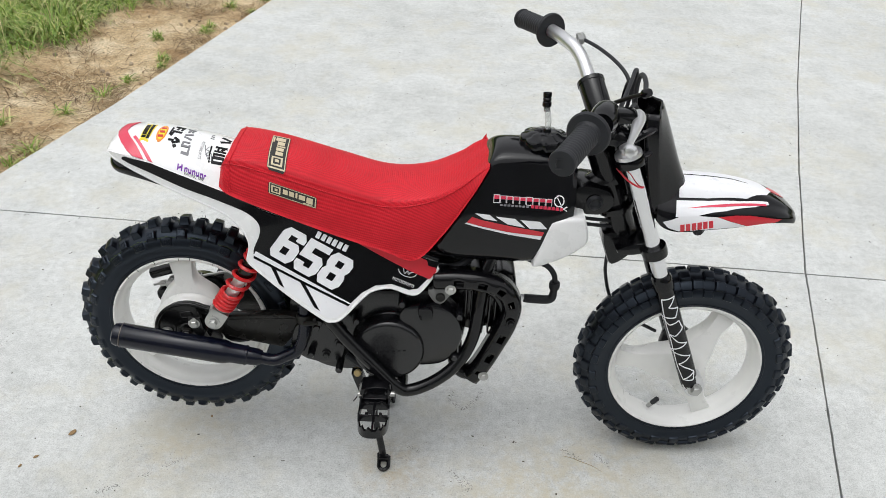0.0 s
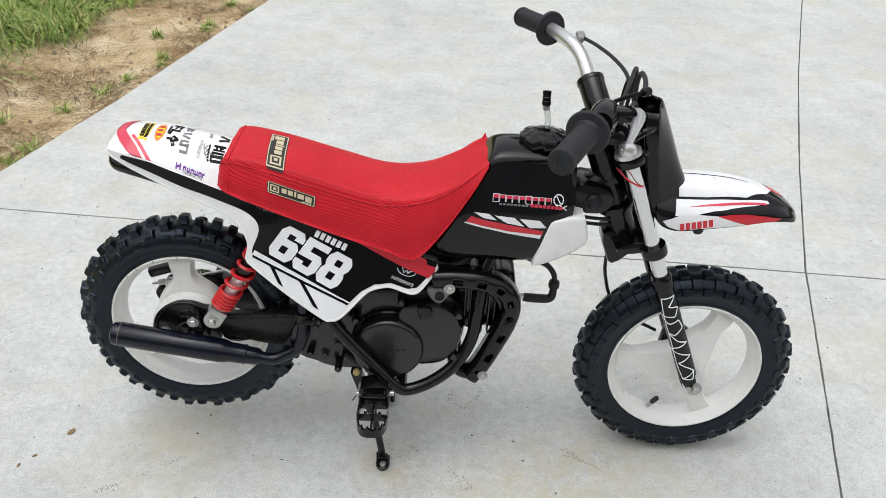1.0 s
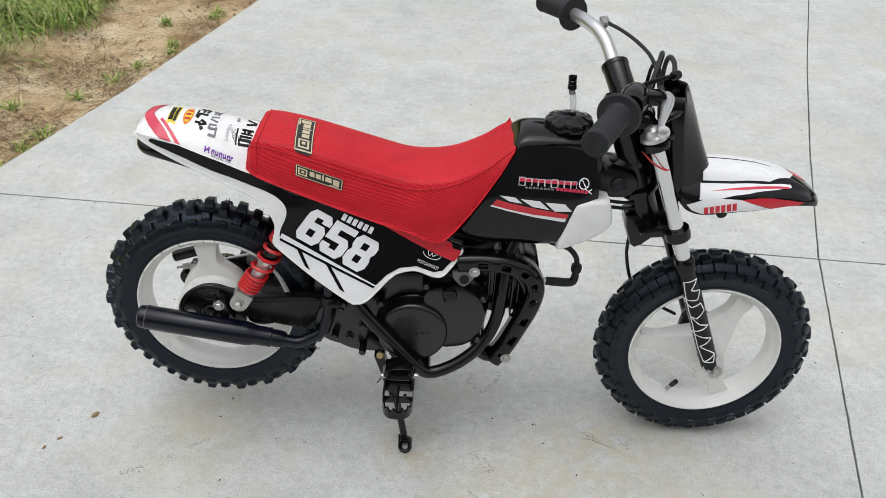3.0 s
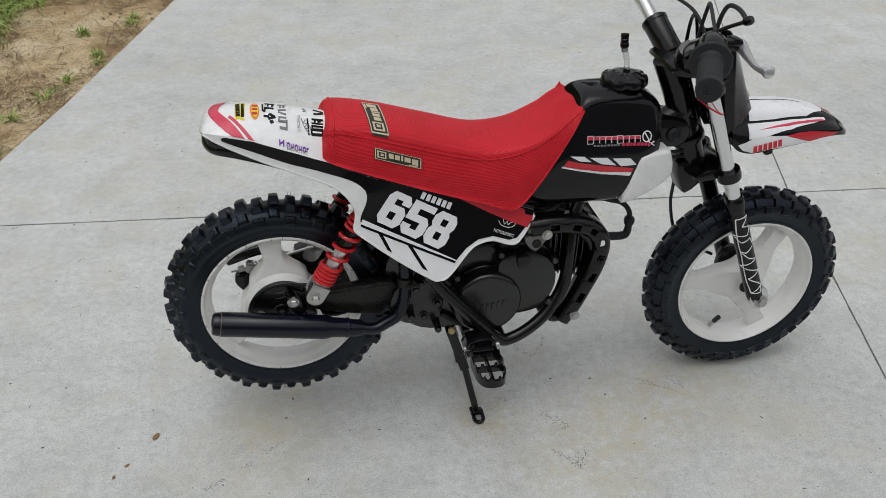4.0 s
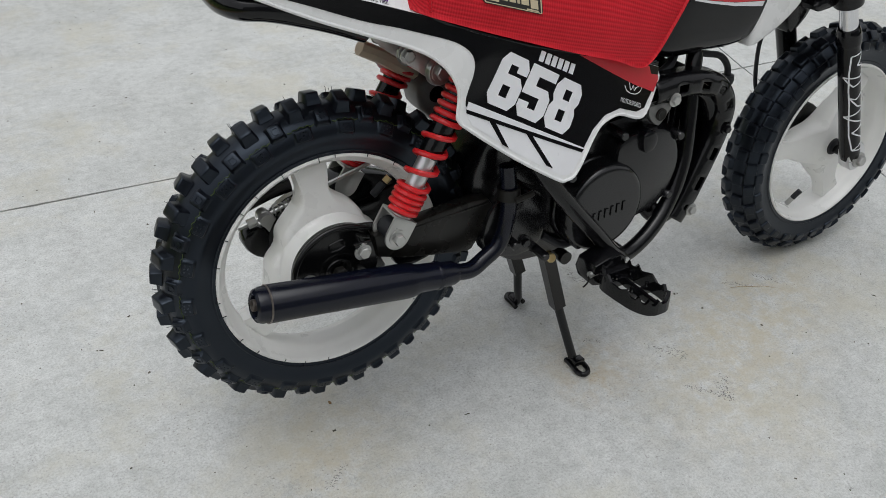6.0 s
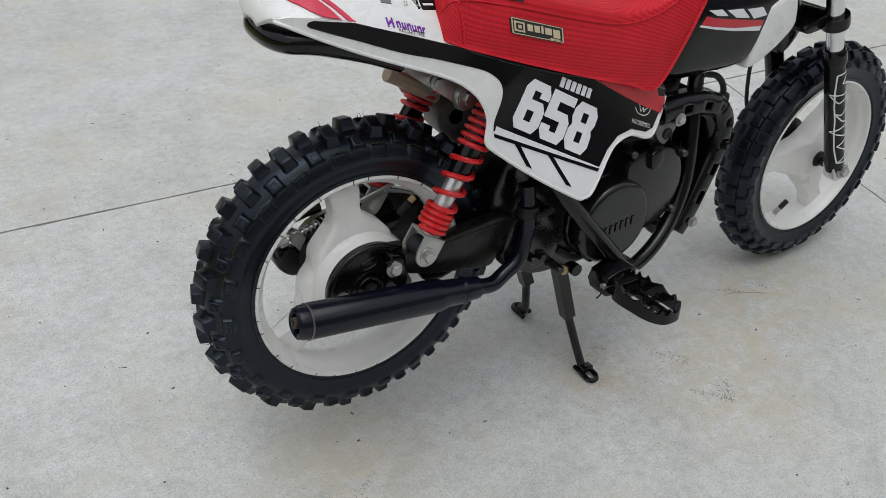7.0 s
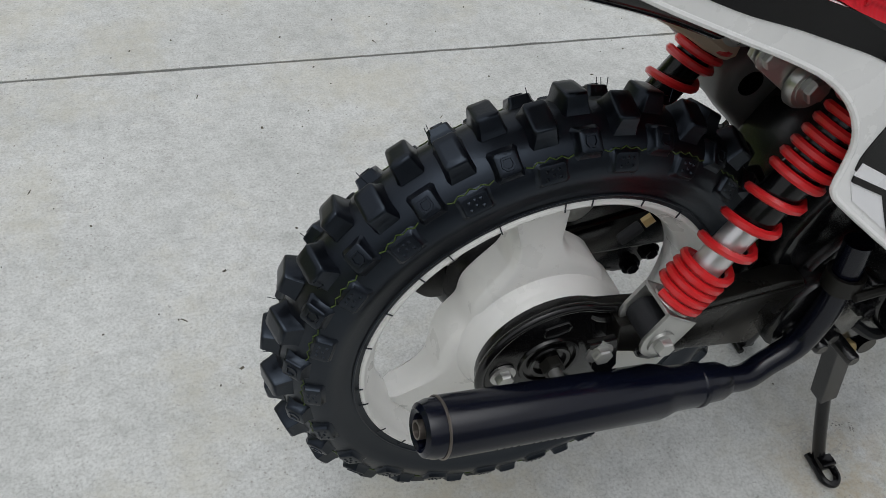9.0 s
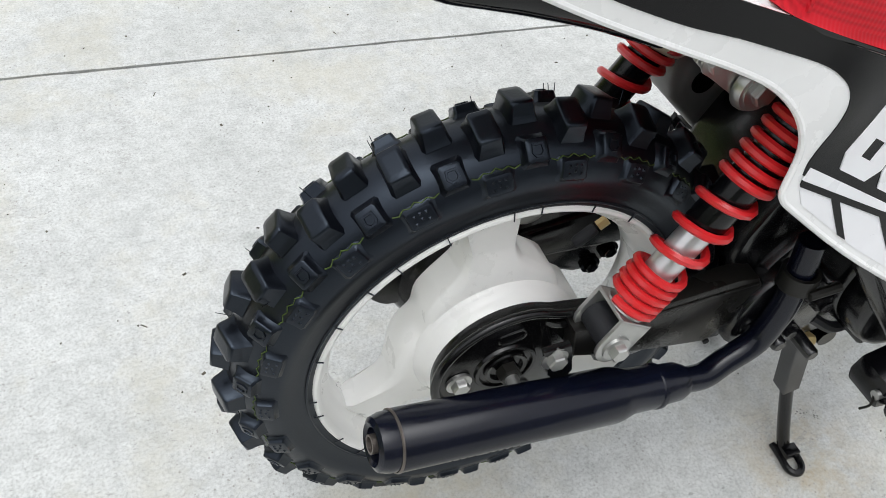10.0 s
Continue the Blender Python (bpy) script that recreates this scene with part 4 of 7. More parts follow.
# bracket that carries the muffler
plate.location = (0, 0.0085, 0)
part("muffler_bracket", prism_bm([(-0.404, 0.290), (-0.384, 0.290), (-0.378, 0.262), (-0.384, 0.248), (-0.396, 0.262)], -0.079, -0.073, 0.001), PLATE_BLACK, plate)
bolt("bracket_bolt", (-0.3940, -0.0770, 0.2800), (0, -1, 0), 0.0070, ZINC, plate, 0.007)

swing = part("swingarm", prism_bm([(-0.376, 0.288), (-0.345, 0.2890), (-0.300, 0.2935), (-0.250, 0.2975), (-0.232, 0.2950), (-0.224, 0.283), (-0.228, 0.268), (-0.252, 0.2340), (-0.258, 0.2320), (-0.300, 0.2400), (-0.340, 0.2490), (-0.372, 0.260)], -0.060, -0.042, 0.0022), DUSTY_STEEL, bike, "dusty grey black pressed steel swingarm")
part("swingarm_lug", prism_bm(rounded([(-0.354, 0.270), (-0.332, 0.2690), (-0.302, 0.2580), (-0.299, 0.245), (-0.326, 0.236), (-0.350, 0.243)], 2), -0.058, -0.044, 0.002), BLACK_PAINT, swing, "black lug")
part("swingarm_seam", prism_bm([(-0.340, 0.2850), (-0.232, 0.2920), (-0.232, 0.2895), (-0.340, 0.2825)], -0.0615, -0.059, 0.0006), DUSTY_STEEL, swing)
left_arm = part("swingarm", prism_bm(rounded([(-0.455, 0.250), (-0.40, 0.264), (-0.330, 0.276), (-0.235, 0.286), (-0.214, 0.270), (-0.235, 0.236), (-0.345, 0.240), (-0.43, 0.225)], 2), 0.044, 0.074, 0.006), BLACK_PAINT, bike, "black swingarm with the drive shaft")
lathe("gear_case", [(0.0, -0.021), (0.030, -0.021), (0.050, -0.006), (0.055, 0.004), (0.050, 0.020), (0.0, 0.026)], (REAR[0], 0.046, REAR[2]), (0, 1, 0), BLACK_PAINT, left_arm, sides=32)

case = part("drive_case", prism_bm(rounded([(-0.392, 0.262), (-0.386, 0.300), (-0.352, 0.306), (-0.312, 0.296), (-0.272, 0.276), (-0.258, 0.246), (-0.276, 0.236), (-0.272, 0.222), (-0.282, 0.207), (-0.304, 0.2045), (-0.330, 0.217), (-0.362, 0.226), (-0.388, 0.236)], 2), 0.050, 0.082, 0.006), BLACK_PAINT, left_arm, "black drive casting")
for bx, bz in ((-0.276, 0.226), (-0.290, 0.212)):
    bolt("case_bolt", (bx, 0.050, bz), (0, -1, 0), 0.0060, BLACK_PAINT, case, 0.006)

# brake lever, rod and spring behind the wheel
brake = part("brake_arm", prism_bm(rounded([(-0.470, 0.2835), (-0.462, 0.2915), (-0.453, 0.2860), (-0.440, 0.252), (-0.450, 0.244), (-0.458, 0.262)], 3), 0.041, 0.047, 0.001), ZINC, bike, "zinc plated rear brake arm with rod and spring")
tube("brake_pin", [(-0.4622, 0.034, 0.2830), (-0.4622, 0.054, 0.2830)], 0.0078, ZINC, brake, "bright clevis pin", sides=18, steps=1)
tube("brake_rod", [(-0.494, 0.045, 0.276), (-0.4622, 0.045, 0.2835), (-0.40, 0.045, 0.300), (-0.33, 0.045, 0.318)], 0.0026, ZINC, brake, sides=8)
tube("brake_nut", [(-0.482, 0.045, 0.2785), (-0.472, 0.045, 0.281)], 0.0055, ZINC, brake, sides=6, steps=1)
joined("brake_spring", [tube_geo([(-0.453 + 0.0010 * i, 0.045 + 0.0052 * math.cos(i * 1.05), 0.2862 + 0.00026 * i + 0.0052 * math.sin(i * 1.05)) for i in range(46)], 0.0010, 5, 1)], ZINC, brake)
tube("drive_tunnel", [(-0.500, 0.062, 0.288), (-0.475, 0.060, 0.298), (-0.45, 0.059, 0.306), (-0.425, 0.058, 0.310)], 0.010, BLACK_PAINT, bike, "black drive shaft tunnel", sides=12)
part("hub_boss", prism_bm(rounded([(-0.490, 0.262), (-0.478, 0.272), (-0.462, 0.266), (-0.452, 0.236), (-0.470, 0.232), (-0.486, 0.246)], 3), 0.040, 0.062, 0.004), BLACK_PAINT, bike, "black boss of the brake plate")

# muffler
MA, MB = Vector((-0.5095, -0.084, 0.2618)), Vector((-0.343, -0.082, 0.2341))
mdir = (MB - MA).normalized()
muffler = lathe("muffler", [(0.0188, 0.0), (0.0198, 0.0015), (0.0198, 0.162), (0.0188, 0.168), (0.0162, 0.177), (0.0158, 0.198), (0.0166, 0.199), (0.0166, 0.202), (0.0146, 0.204), (0.0141, 0.220), (0.0118, 0.226), (0.0, 0.226)], MA, mdir, MUFFLER_BLACK, bike, "black muffler with scuffed paint", sides=40)
lathe("muffler_rim", [(0.0193, -0.0006), (0.0202, 0.0), (0.0202, 0.0010), (0.0193, 0.0015)], MA, mdir, RAW_STEEL, muffler, "bare worn edge", sides=40, closed=True)
lathe("end_cap", [(0.0190, 0.001), (0.0188, -0.006), (0.0170, -0.0115), (0.0135, -0.0135), (0.0108, -0.0120), (0.0095, -0.006), (0.0, -0.004)], MA, mdir, MUFFLER_BLACK, muffler, "dished end cap", sides=36)
lathe("outlet", [(0.0048, -0.006), (0.0062, -0.006), (0.0062, -0.0145), (0.0048, -0.0145)], MA + Vector((0, 0, 0.001)), mdir, RAW_STEEL, muffler, "scorched bare outlet", sides=20, closed=True)
pipe_end = MA + mdir * 0.222
tube("exhaust_pipe", [pipe_end, pipe_end + mdir * 0.024, (-0.248, -0.078, 0.2275), (-0.226, -0.077, 0.2420), (-0.2165, -0.076, 0.270), (-0.2140, -0.074, 0.297), (-0.215, -0.070, 0.338)], 0.0098, MUFFLER_BLACK, bike, "black bent exhaust pipe", sides=16)
lathe("pipe_clamp", [(0.0105, -0.007), (0.0135, -0.007), (0.0135, 0.007), (0.0105, 0.007)], (-0.2140, -0.0735, 0.305), (0.0, 0.05, 1), DUSTY_BLACK, bike, "dusty pipe clamp", sides=20, closed=True)
tube("clamp_screw", [(-0.2140, -0.088, 0.301), (-0.1915, -0.090, 0.306)], 0.0036, DUSTY_BLACK, bike, sides=8, steps=1)
letters = [(0.034 + 0.0052 * i + (0.006 if i > 3 else 0), 0.0034, 0.0062) for i in range(9)]
joined("stamped_lettering", [tube_geo([MA + mdir * s + Vector((0, -math.cos(-0.62), math.sin(-0.62))) * 0.0198, MA + mdir * (s + 0.001) + Vector((0, -math.cos(-0.62 + h * 42), math.sin(-0.62 + h * 42))) * 0.0198], 0.0006, 4, 1) for s, w, h in letters], MUFFLER_BLACK, muffler)


def shock(y, low, top, parent):
    """A coil-over shock: clevis, rod, damper body and a red spring wound tight at both ends."""
    a, b = Vector((low[0], y, low[1])), Vector((top[0], y * 0.92, top[1]))
    d = (b - a).normalized()
    n = d.cross(Vector((0, 1, 0))).normalized()
    L = (b - a).length
    body = lathe("shock_absorber", [(0.0, 0.090), (0.0118, 0.090), (0.0126, 0.093), (0.0126, L - 0.03), (0.0, L - 0.03)], a, d, BLACK_PAINT, parent, "coil-over rear shock with a red spring", sides=24)
    lathe("rod", [(0.0, 0.022), (0.0102, 0.022), (0.0102, 0.093), (0.0, 0.093)], a, d, ALUMINIUM, body, "bright metal rod", sides=24)
    lathe("spring_seat", [(0.0, 0.0190), (0.0135, 0.0190), (0.0145, 0.0210), (0.0135, 0.0235), (0.0, 0.0240)], a, d, ZINC, body, sides=24)
    pts, s, ang = [], 0.0265, 0.0
    while s < 0.182:
        pitch = 0.0066 if s < 0.054 else 0.0205 if s < 0.128 else 0.0086
        pts.append(a + d * s + (n * math.cos(ang) + Vector((0, 1, 0)) * -math.sin(ang)) * 0.0158)
        ang += 2 * math.pi / 14
        s += pitch / 14
    tube("spring", pts, 0.0031, RED_COIL, body, "red spring", sides=7, steps=1)
    cl = bmesh.new()
    for sy in (-0.0145, 0.0145):
        m = Matrix.Translation(a + Vector((0, sy, 0))) @ Matrix((n, (0, 1, 0), d)).transposed().to_4x4()
        foot = [(-0.0145, 0.022), (0.0145, 0.022), (0.0145, 0.0)] + [(0.0145 * math.cos(radians(d)), -0.0145 * math.sin(radians(d))) for d in range(20, 161, 20)] + [(-0.0145, 0.0)]
        q = prism_bm(foot, -0.0015, 0.0015, 0.0006)
        bmesh.ops.transform(q, matrix=m, verts=q.verts)
        tmp = bpy.data.meshes.new("tmp")
        q.to_mesh(tmp)
        q.free()
        cl.from_mesh(tmp)
        bpy.data.meshes.remove(tmp)
    q = box_bm((0.0290, 0.032, 0.003), (0, 0, 0.0205), 0.001)
    bmesh.ops.transform(q, matrix=Matrix.Translation(a) @ Matrix((n, (0, 1, 0), d)).transposed().to_4x4(), verts=q.verts)
    tmp = bpy.data.meshes.new("tmp")
    q.to_mesh(tmp)
    q.free()
    cl.from_mesh(tmp)
    bpy.data.meshes.remove(tmp)
    part("clevis", cl, ZINC, body, "zinc plated clevis")
    lathe("bushing", [(0.0, -0.0125), (0.0115, -0.0125), (0.0115, 0.0125), (0.0, 0.0125)], a + d * 0.002, (0, 1, 0), GRIP_RUBBER, body, "black rubber bushing", sides=20)
    bolt("shock_bolt", a + Vector((0, math.copysign(0.0158, y), 0)), (0, math.copysign(1, y), 0), 0.0068, ZINC, body, 0.008)
    lathe("top_eye", [(0.0, -0.010), (0.013, -0.010), (0.013, 0.010), (0.0, 0.010)], b, (0, 1, 0), BLACK_PAINT, body, sides=20)
    return body


shock(-0.0650, (-0.3590, 0.2925), (-0.240, 0.484), bike)
shock(0.0650, (-0.3590, 0.2925), (-0.240, 0.484), bike)

# ---------- main frame tubes, engine ----------
for s in (-1, 1):
    tube("down_tube", [(-0.222, s * 0.082, 0.40), (-0.192, s * 0.090, 0.345), (-0.150, s * 0.096, 0.289), (-0.100, s * 0.098, 0.230), (-0.064, s * 0.097, 0.189), (-0.040, s * 0.094, 0.180), (0.000, s * 0.088, 0.197), (0.036, s * 0.078, 0.228), (0.058, s * 0.070, 0.275), (0.066, s * 0.060, 0.335), (0.074, s * 0.045, 0.395), (0.100, s * 0.02, 0.45)],
         0.0105, BLACK_PAINT, bike, "black lower frame tube", sides=14, steps=5)
tube("cross_tube", [(-0.055, -0.095, 0.186), (-0.055, 0.095, 0.186)], 0.010, BLACK_PAINT, bike, sides=12, steps=1)
tube("backbone", [(0.262, 0, 0.545), (0.19, 0, 0.50), (0.06, 0, 0.455), (-0.10, 0, 0.435), (-0.24, 0, 0.45)], 0.022, BLACK_PAINT, bike, "black frame backbone", sides=16)
for s in (-1, 1):
    tube("sub_frame", [(-0.10, s * 0.045, 0.43), (-0.20, s * 0.055, 0.462), (-0.29, s * 0.055, 0.492), (-0.40, s * 0.05, 0.525), (-0.45, s * 0.048, 0.537)], 0.0085, BLACK_PAINT, bike, sides=10)

crank = part("crankcase", prism_bm(rounded([(-0.215, 0.215), (-0.230, 0.265), (-0.205, 0.315), (-0.150, 0.345), (-0.070, 0.350), (0.005, 0.350), (0.040, 0.315), (0.044, 0.265), (0.020, 0.222), (-0.050, 0.196), (-0.130, 0.185), (-0.185, 0.190)], 3), -0.055, 0.070, 0.008), ENGINE_BLACK, bike, "black painted engine crankcase")
part("clutch_cover", prism_bm(rounded([(-0.062, 0.322), (-0.030, 0.340), (0.010, 0.336), (0.034, 0.312), (0.040, 0.275), (0.024, 0.238), (-0.005, 0.222), (-0.050, 0.230)], 3), -0.080, -0.050, 0.006), ENGINE_BLACK, crank, "smooth black side cover")
cover = lathe("magneto_cover", [(0.0, -0.0392), (0.030, -0.0394), (0.0490, -0.0390), (0.0520, -0.0387), (0.0550, -0.0372), (0.0572, -0.0342), (0.0580, -0.030), (0.0584, -0.012), (0.0605, -0.010), (0.0615, -0.006), (0.0615, 0.006), (0.0, 0.006)], (-0.0780, -0.050, 0.2520), (0, 1, 0), ENGINE_BLACK, crank, "round black engine cover with raised lettering bars", sides=56)
joined("cover_lettering", [(lambda q: (q, [(0, 1, 2, 3), (0, 4, 5, 1), (1, 5, 6, 2), (2, 6, 7, 3), (3, 7, 4, 0)]))(
    [Vector((-0.0735 + x0 + dx, y, 0.2425 + 0.12 * x0 + dz)) for y in (-0.0908, -0.0885) for dx, dz in ((0, 0), (0.0042, 0.0), (0.0042, 0.0125), (0, 0.0125))]) for x0 in (-0.0255, -0.0165, -0.0075, 0.0015, 0.0105, 0.0195)], ENGINE_BLACK, crank, smooth=False)
part("oil_boss", prism_bm(rounded([(-0.032, 0.338), (-0.016, 0.342), (-0.008, 0.330), (-0.013, 0.316), (-0.028, 0.316)], 3), -0.088, -0.06, 0.004), BLACK_PLASTIC, crank, "glossy black filler plug")
for x, z in ((-0.058, 0.342), (0.034, 0.322), (0.030, 0.240), (-0.050, 0.216), (-0.110, 0.207), (-0.130, 0.305), (-0.160, 0.205), (-0.190, 0.300), (-0.205, 0.235)):
    lathe("case_screw", [(0.0, -0.034), (0.0045, -0.034), (0.0060, -0.032), (0.0065, 0.0), (0.0, 0.0)], (x, -0.050, z), (0, 1, 0), ENGINE_BLACK, crank, sides=12)
bracket = part("engine_bracket", prism_bm(rounded([(-0.018, 0.366), (0.002, 0.369), (0.020, 0.365), (0.014, 0.352), (0.002, 0.339), (-0.012, 0.349)], 2), -0.074, -0.064, 0.002), CAST_ALLOY, bike, "dull cast alloy engine bracket")
lathe("bracket_hole", [(0.0, 0), (0.0078, 0), (0.0078, -0.004), (0.006, -0.005), (0.0, -0.002)], (0.002, -0.0725, 0.3545), (0, 1, 0), DUSTY_BLACK, bracket, sides=20)

cyl = part("cylinder", prism_bm(rounded([(0.030, 0.272), (0.034, 0.366), (0.080, 0.366), (0.124, 0.362), (0.124, 0.278), (0.080, 0.272)], 2), -0.034, 0.034, 0.004), ENGINE_BLACK, bike, "black finned cylinder")
for i in range(9):
    x = 0.042 + 0.0098 * i
    hz = 0.048 if 1 < i < 7 else 0.042
    part("fin", prism_bm(rounded([(x, 0.3195 - hz), (x + 0.0032, 0.3195 - hz), (x + 0.0042, 0.3195), (x + 0.0032, 0.3195 + hz), (x, 0.3195 + hz), (x + 0.0006, 0.3195)], 2), -0.048, 0.048, 0.0008), ENGINE_BLACK, cyl)
lathe("spark_plug", [(0.0, 0.0), (0.0075, 0.0), (0.0075, 0.012), (0.005, 0.013), (0.005, 0.022), (0.0, 0.022)], (0.124, 0.0, 0.312), (1, 0, 0), ALUMINIUM, cyl, "pale spark plug", sides=6)
boot = tube("plug_boot", [(0.143, 0, 0.310), (0.160, 0, 0.309), (0.184, 0, 0.309), (0.191, 0, 0.316), (0.192, 0, 0.334)], [0.0072, 0.0078, 0.0074, 0.0070, 0.0056], GRIP_RUBBER, bike, "black rubber spark plug boot and lead", sides=14)
lathe("boot_collar", [(0.0, -0.006), (0.0085, -0.006), (0.0095, 0.0), (0.0085, 0.006), (0.0, 0.006)], (0.192, 0, 0.338), (0, 0, 1), GRIP_RUBBER, boot, sides=14)
tube("plug_lead", [(0.192, 0, 0.336), (0.190, 0.002, 0.356), (0.176, 0.006, 0.372), (0.150, 0.012, 0.378), (0.11, 0.018, 0.392), (0.08, 0.02, 0.42)], 0.0046, GRIP_RUBBER, boot, sides=10)
tube("carburettor", [(-0.06, 0.0, 0.36), (-0.04, 0.0, 0.385), (0.0, 0.0, 0.395), (0.05, 0.0, 0.385)], 0.02, ENGINE_BLACK, bike, "dark carburettor and intake", sides=14)
tube("intake_hose", [(-0.02, -0.03, 0.40), (0.0, -0.045, 0.392), (0.03, -0.045, 0.398), (0.055, -0.03, 0.41)], 0.006, GRIP_RUBBER, bike, sides=8)


def pipe_guard():
    """The black slotted guard that bends round the exhaust header."""
    mid = spline([(-0.010, 0, 0.381), (0.022, 0, 0.383), (0.065, 0, 0.380), (0.099, 0, 0.368), (0.1165, 0, 0.340), (0.1120, 0, 0.302), (0.096, 0, 0.260), (0.076, 0, 0.215), (0.060, 0, 0.190)], 8)
    bm = bmesh.new()
    rows = []
    for i, p in enumerate(mid):
        t = (mid[min(i + 1, len(mid) - 1)] - mid[max(i - 1, 0)]).normalized()
        nn = Vector((-t.z, 0, t.x))
        rows.append([bm.verts.new((p + nn * w)[:1] + (y,) + (p + nn * w)[2:]) for w, y in ((0.0150, -0.050), (0.0145, -0.068), (0.0105, -0.0755), (0.0050, -0.078), (-0.0050, -0.078), (-0.0105, -0.0755), (-0.0145, -0.068), (-0.0150, -0.050))])
    for i in range(len(rows) - 1):
        for k in range(7):
            if k == 3 and i >= 8 and (i % 7) in (1, 2, 3) and i < len(rows) - 6:
                continue
            bm.faces.new((rows[i][k], rows[i][k + 1], rows[i + 1][k + 1], rows[i + 1][k]))
    ob = part("pipe_guard", bm, BLACK_PAINT, bike, "black slotted exhaust guard")
    so = ob.modifiers.new("thick", "SOLIDIFY")
    so.thickness, so.offset = 0.0025, 0
    return ob


guard = pipe_guard()
bolt("guard_bolt", (0.0170, -0.0785, 0.3720), (0, -1, 0), 0.006, ZINC, guard)
bolt("guard_bolt", (0.0800, -0.0785, 0.2030), (0, -1, 0), 0.006, ZINC, guard)
bolt("guard_bolt", (0.1165, -0.0785, 0.312), (0, -1, 0), 0.005, BLACK_PAINT, guard)
tube("exhaust_header", [(0.085, -0.03, 0.285), (0.105, -0.055, 0.29), (0.112, -0.058, 0.31), (0.095, -0.058, 0.352), (0.06, -0.056, 0.370), (0.0, -0.052, 0.365)], 0.0105, BLACK_PAINT, bike, "black exhaust header", sides=12)
tube("lower_header", [(0.110, -0.056, 0.28), (0.088, -0.056, 0.235), (0.062, -0.054, 0.196), (0.045, -0.050, 0.192), (0.034, -0.040, 0.205), (0.03, -0.02, 0.23)], 0.0135, BLACK_PAINT, bike, sides=14)

# ---------- stand and footpegs ----------
stand = tagged(tube("centre_stand", [(-0.105, -0.055, 0.17), (-0.105, 0.055, 0.17)], 0.009, BLACK_PAINT, bike, "black steel centre stand", sides=12, steps=1), "black steel centre stand")
for s in (-1, 1):
    tube("stand_plate", [(-0.134, s * 0.050, 0.182), (-0.105, s * 0.047, 0.090)], 0.0115, BLACK_PAINT, stand, sides=4, steps=1)
    tube("stand_leg", [(-0.106, s * 0.047, 0.096), (-0.097, s * 0.056, 0.055), (-0.088, s * 0.066, 0.020 + s * 0.005), (-0.086, s * 0.074, 0.006 + s * 0.0054)], 0.0062, BLACK_PAINT, stand, sides=12)
    arc = [(-0.084 + 0.0085 * math.cos(a), 0.086 + 0.0100 * math.sin(a)) for a in [i * math.pi / 8 for i in range(9)]]
    loop = [(x, s * y) for x, y in [(-0.0760, 0.068), (-0.0757, 0.078)] + arc + [(-0.0925, 0.076), (-0.0935, 0.062)]]
    foot = tube("stand_foot", [(x, y, y * 0.0717 + 0.0040 + 0.10 * (0.100 - abs(y))) for x, y in loop], 0.0036, BLACK_PAINT, stand, sides=8, steps=2)
    part("foot_block", box_bm((0.0165, 0.0120, 0.0090), (-0.0845, s * 0.0765, 0.0125 + s * 0.0055), 0.0012), BLACK_PAINT, foot)


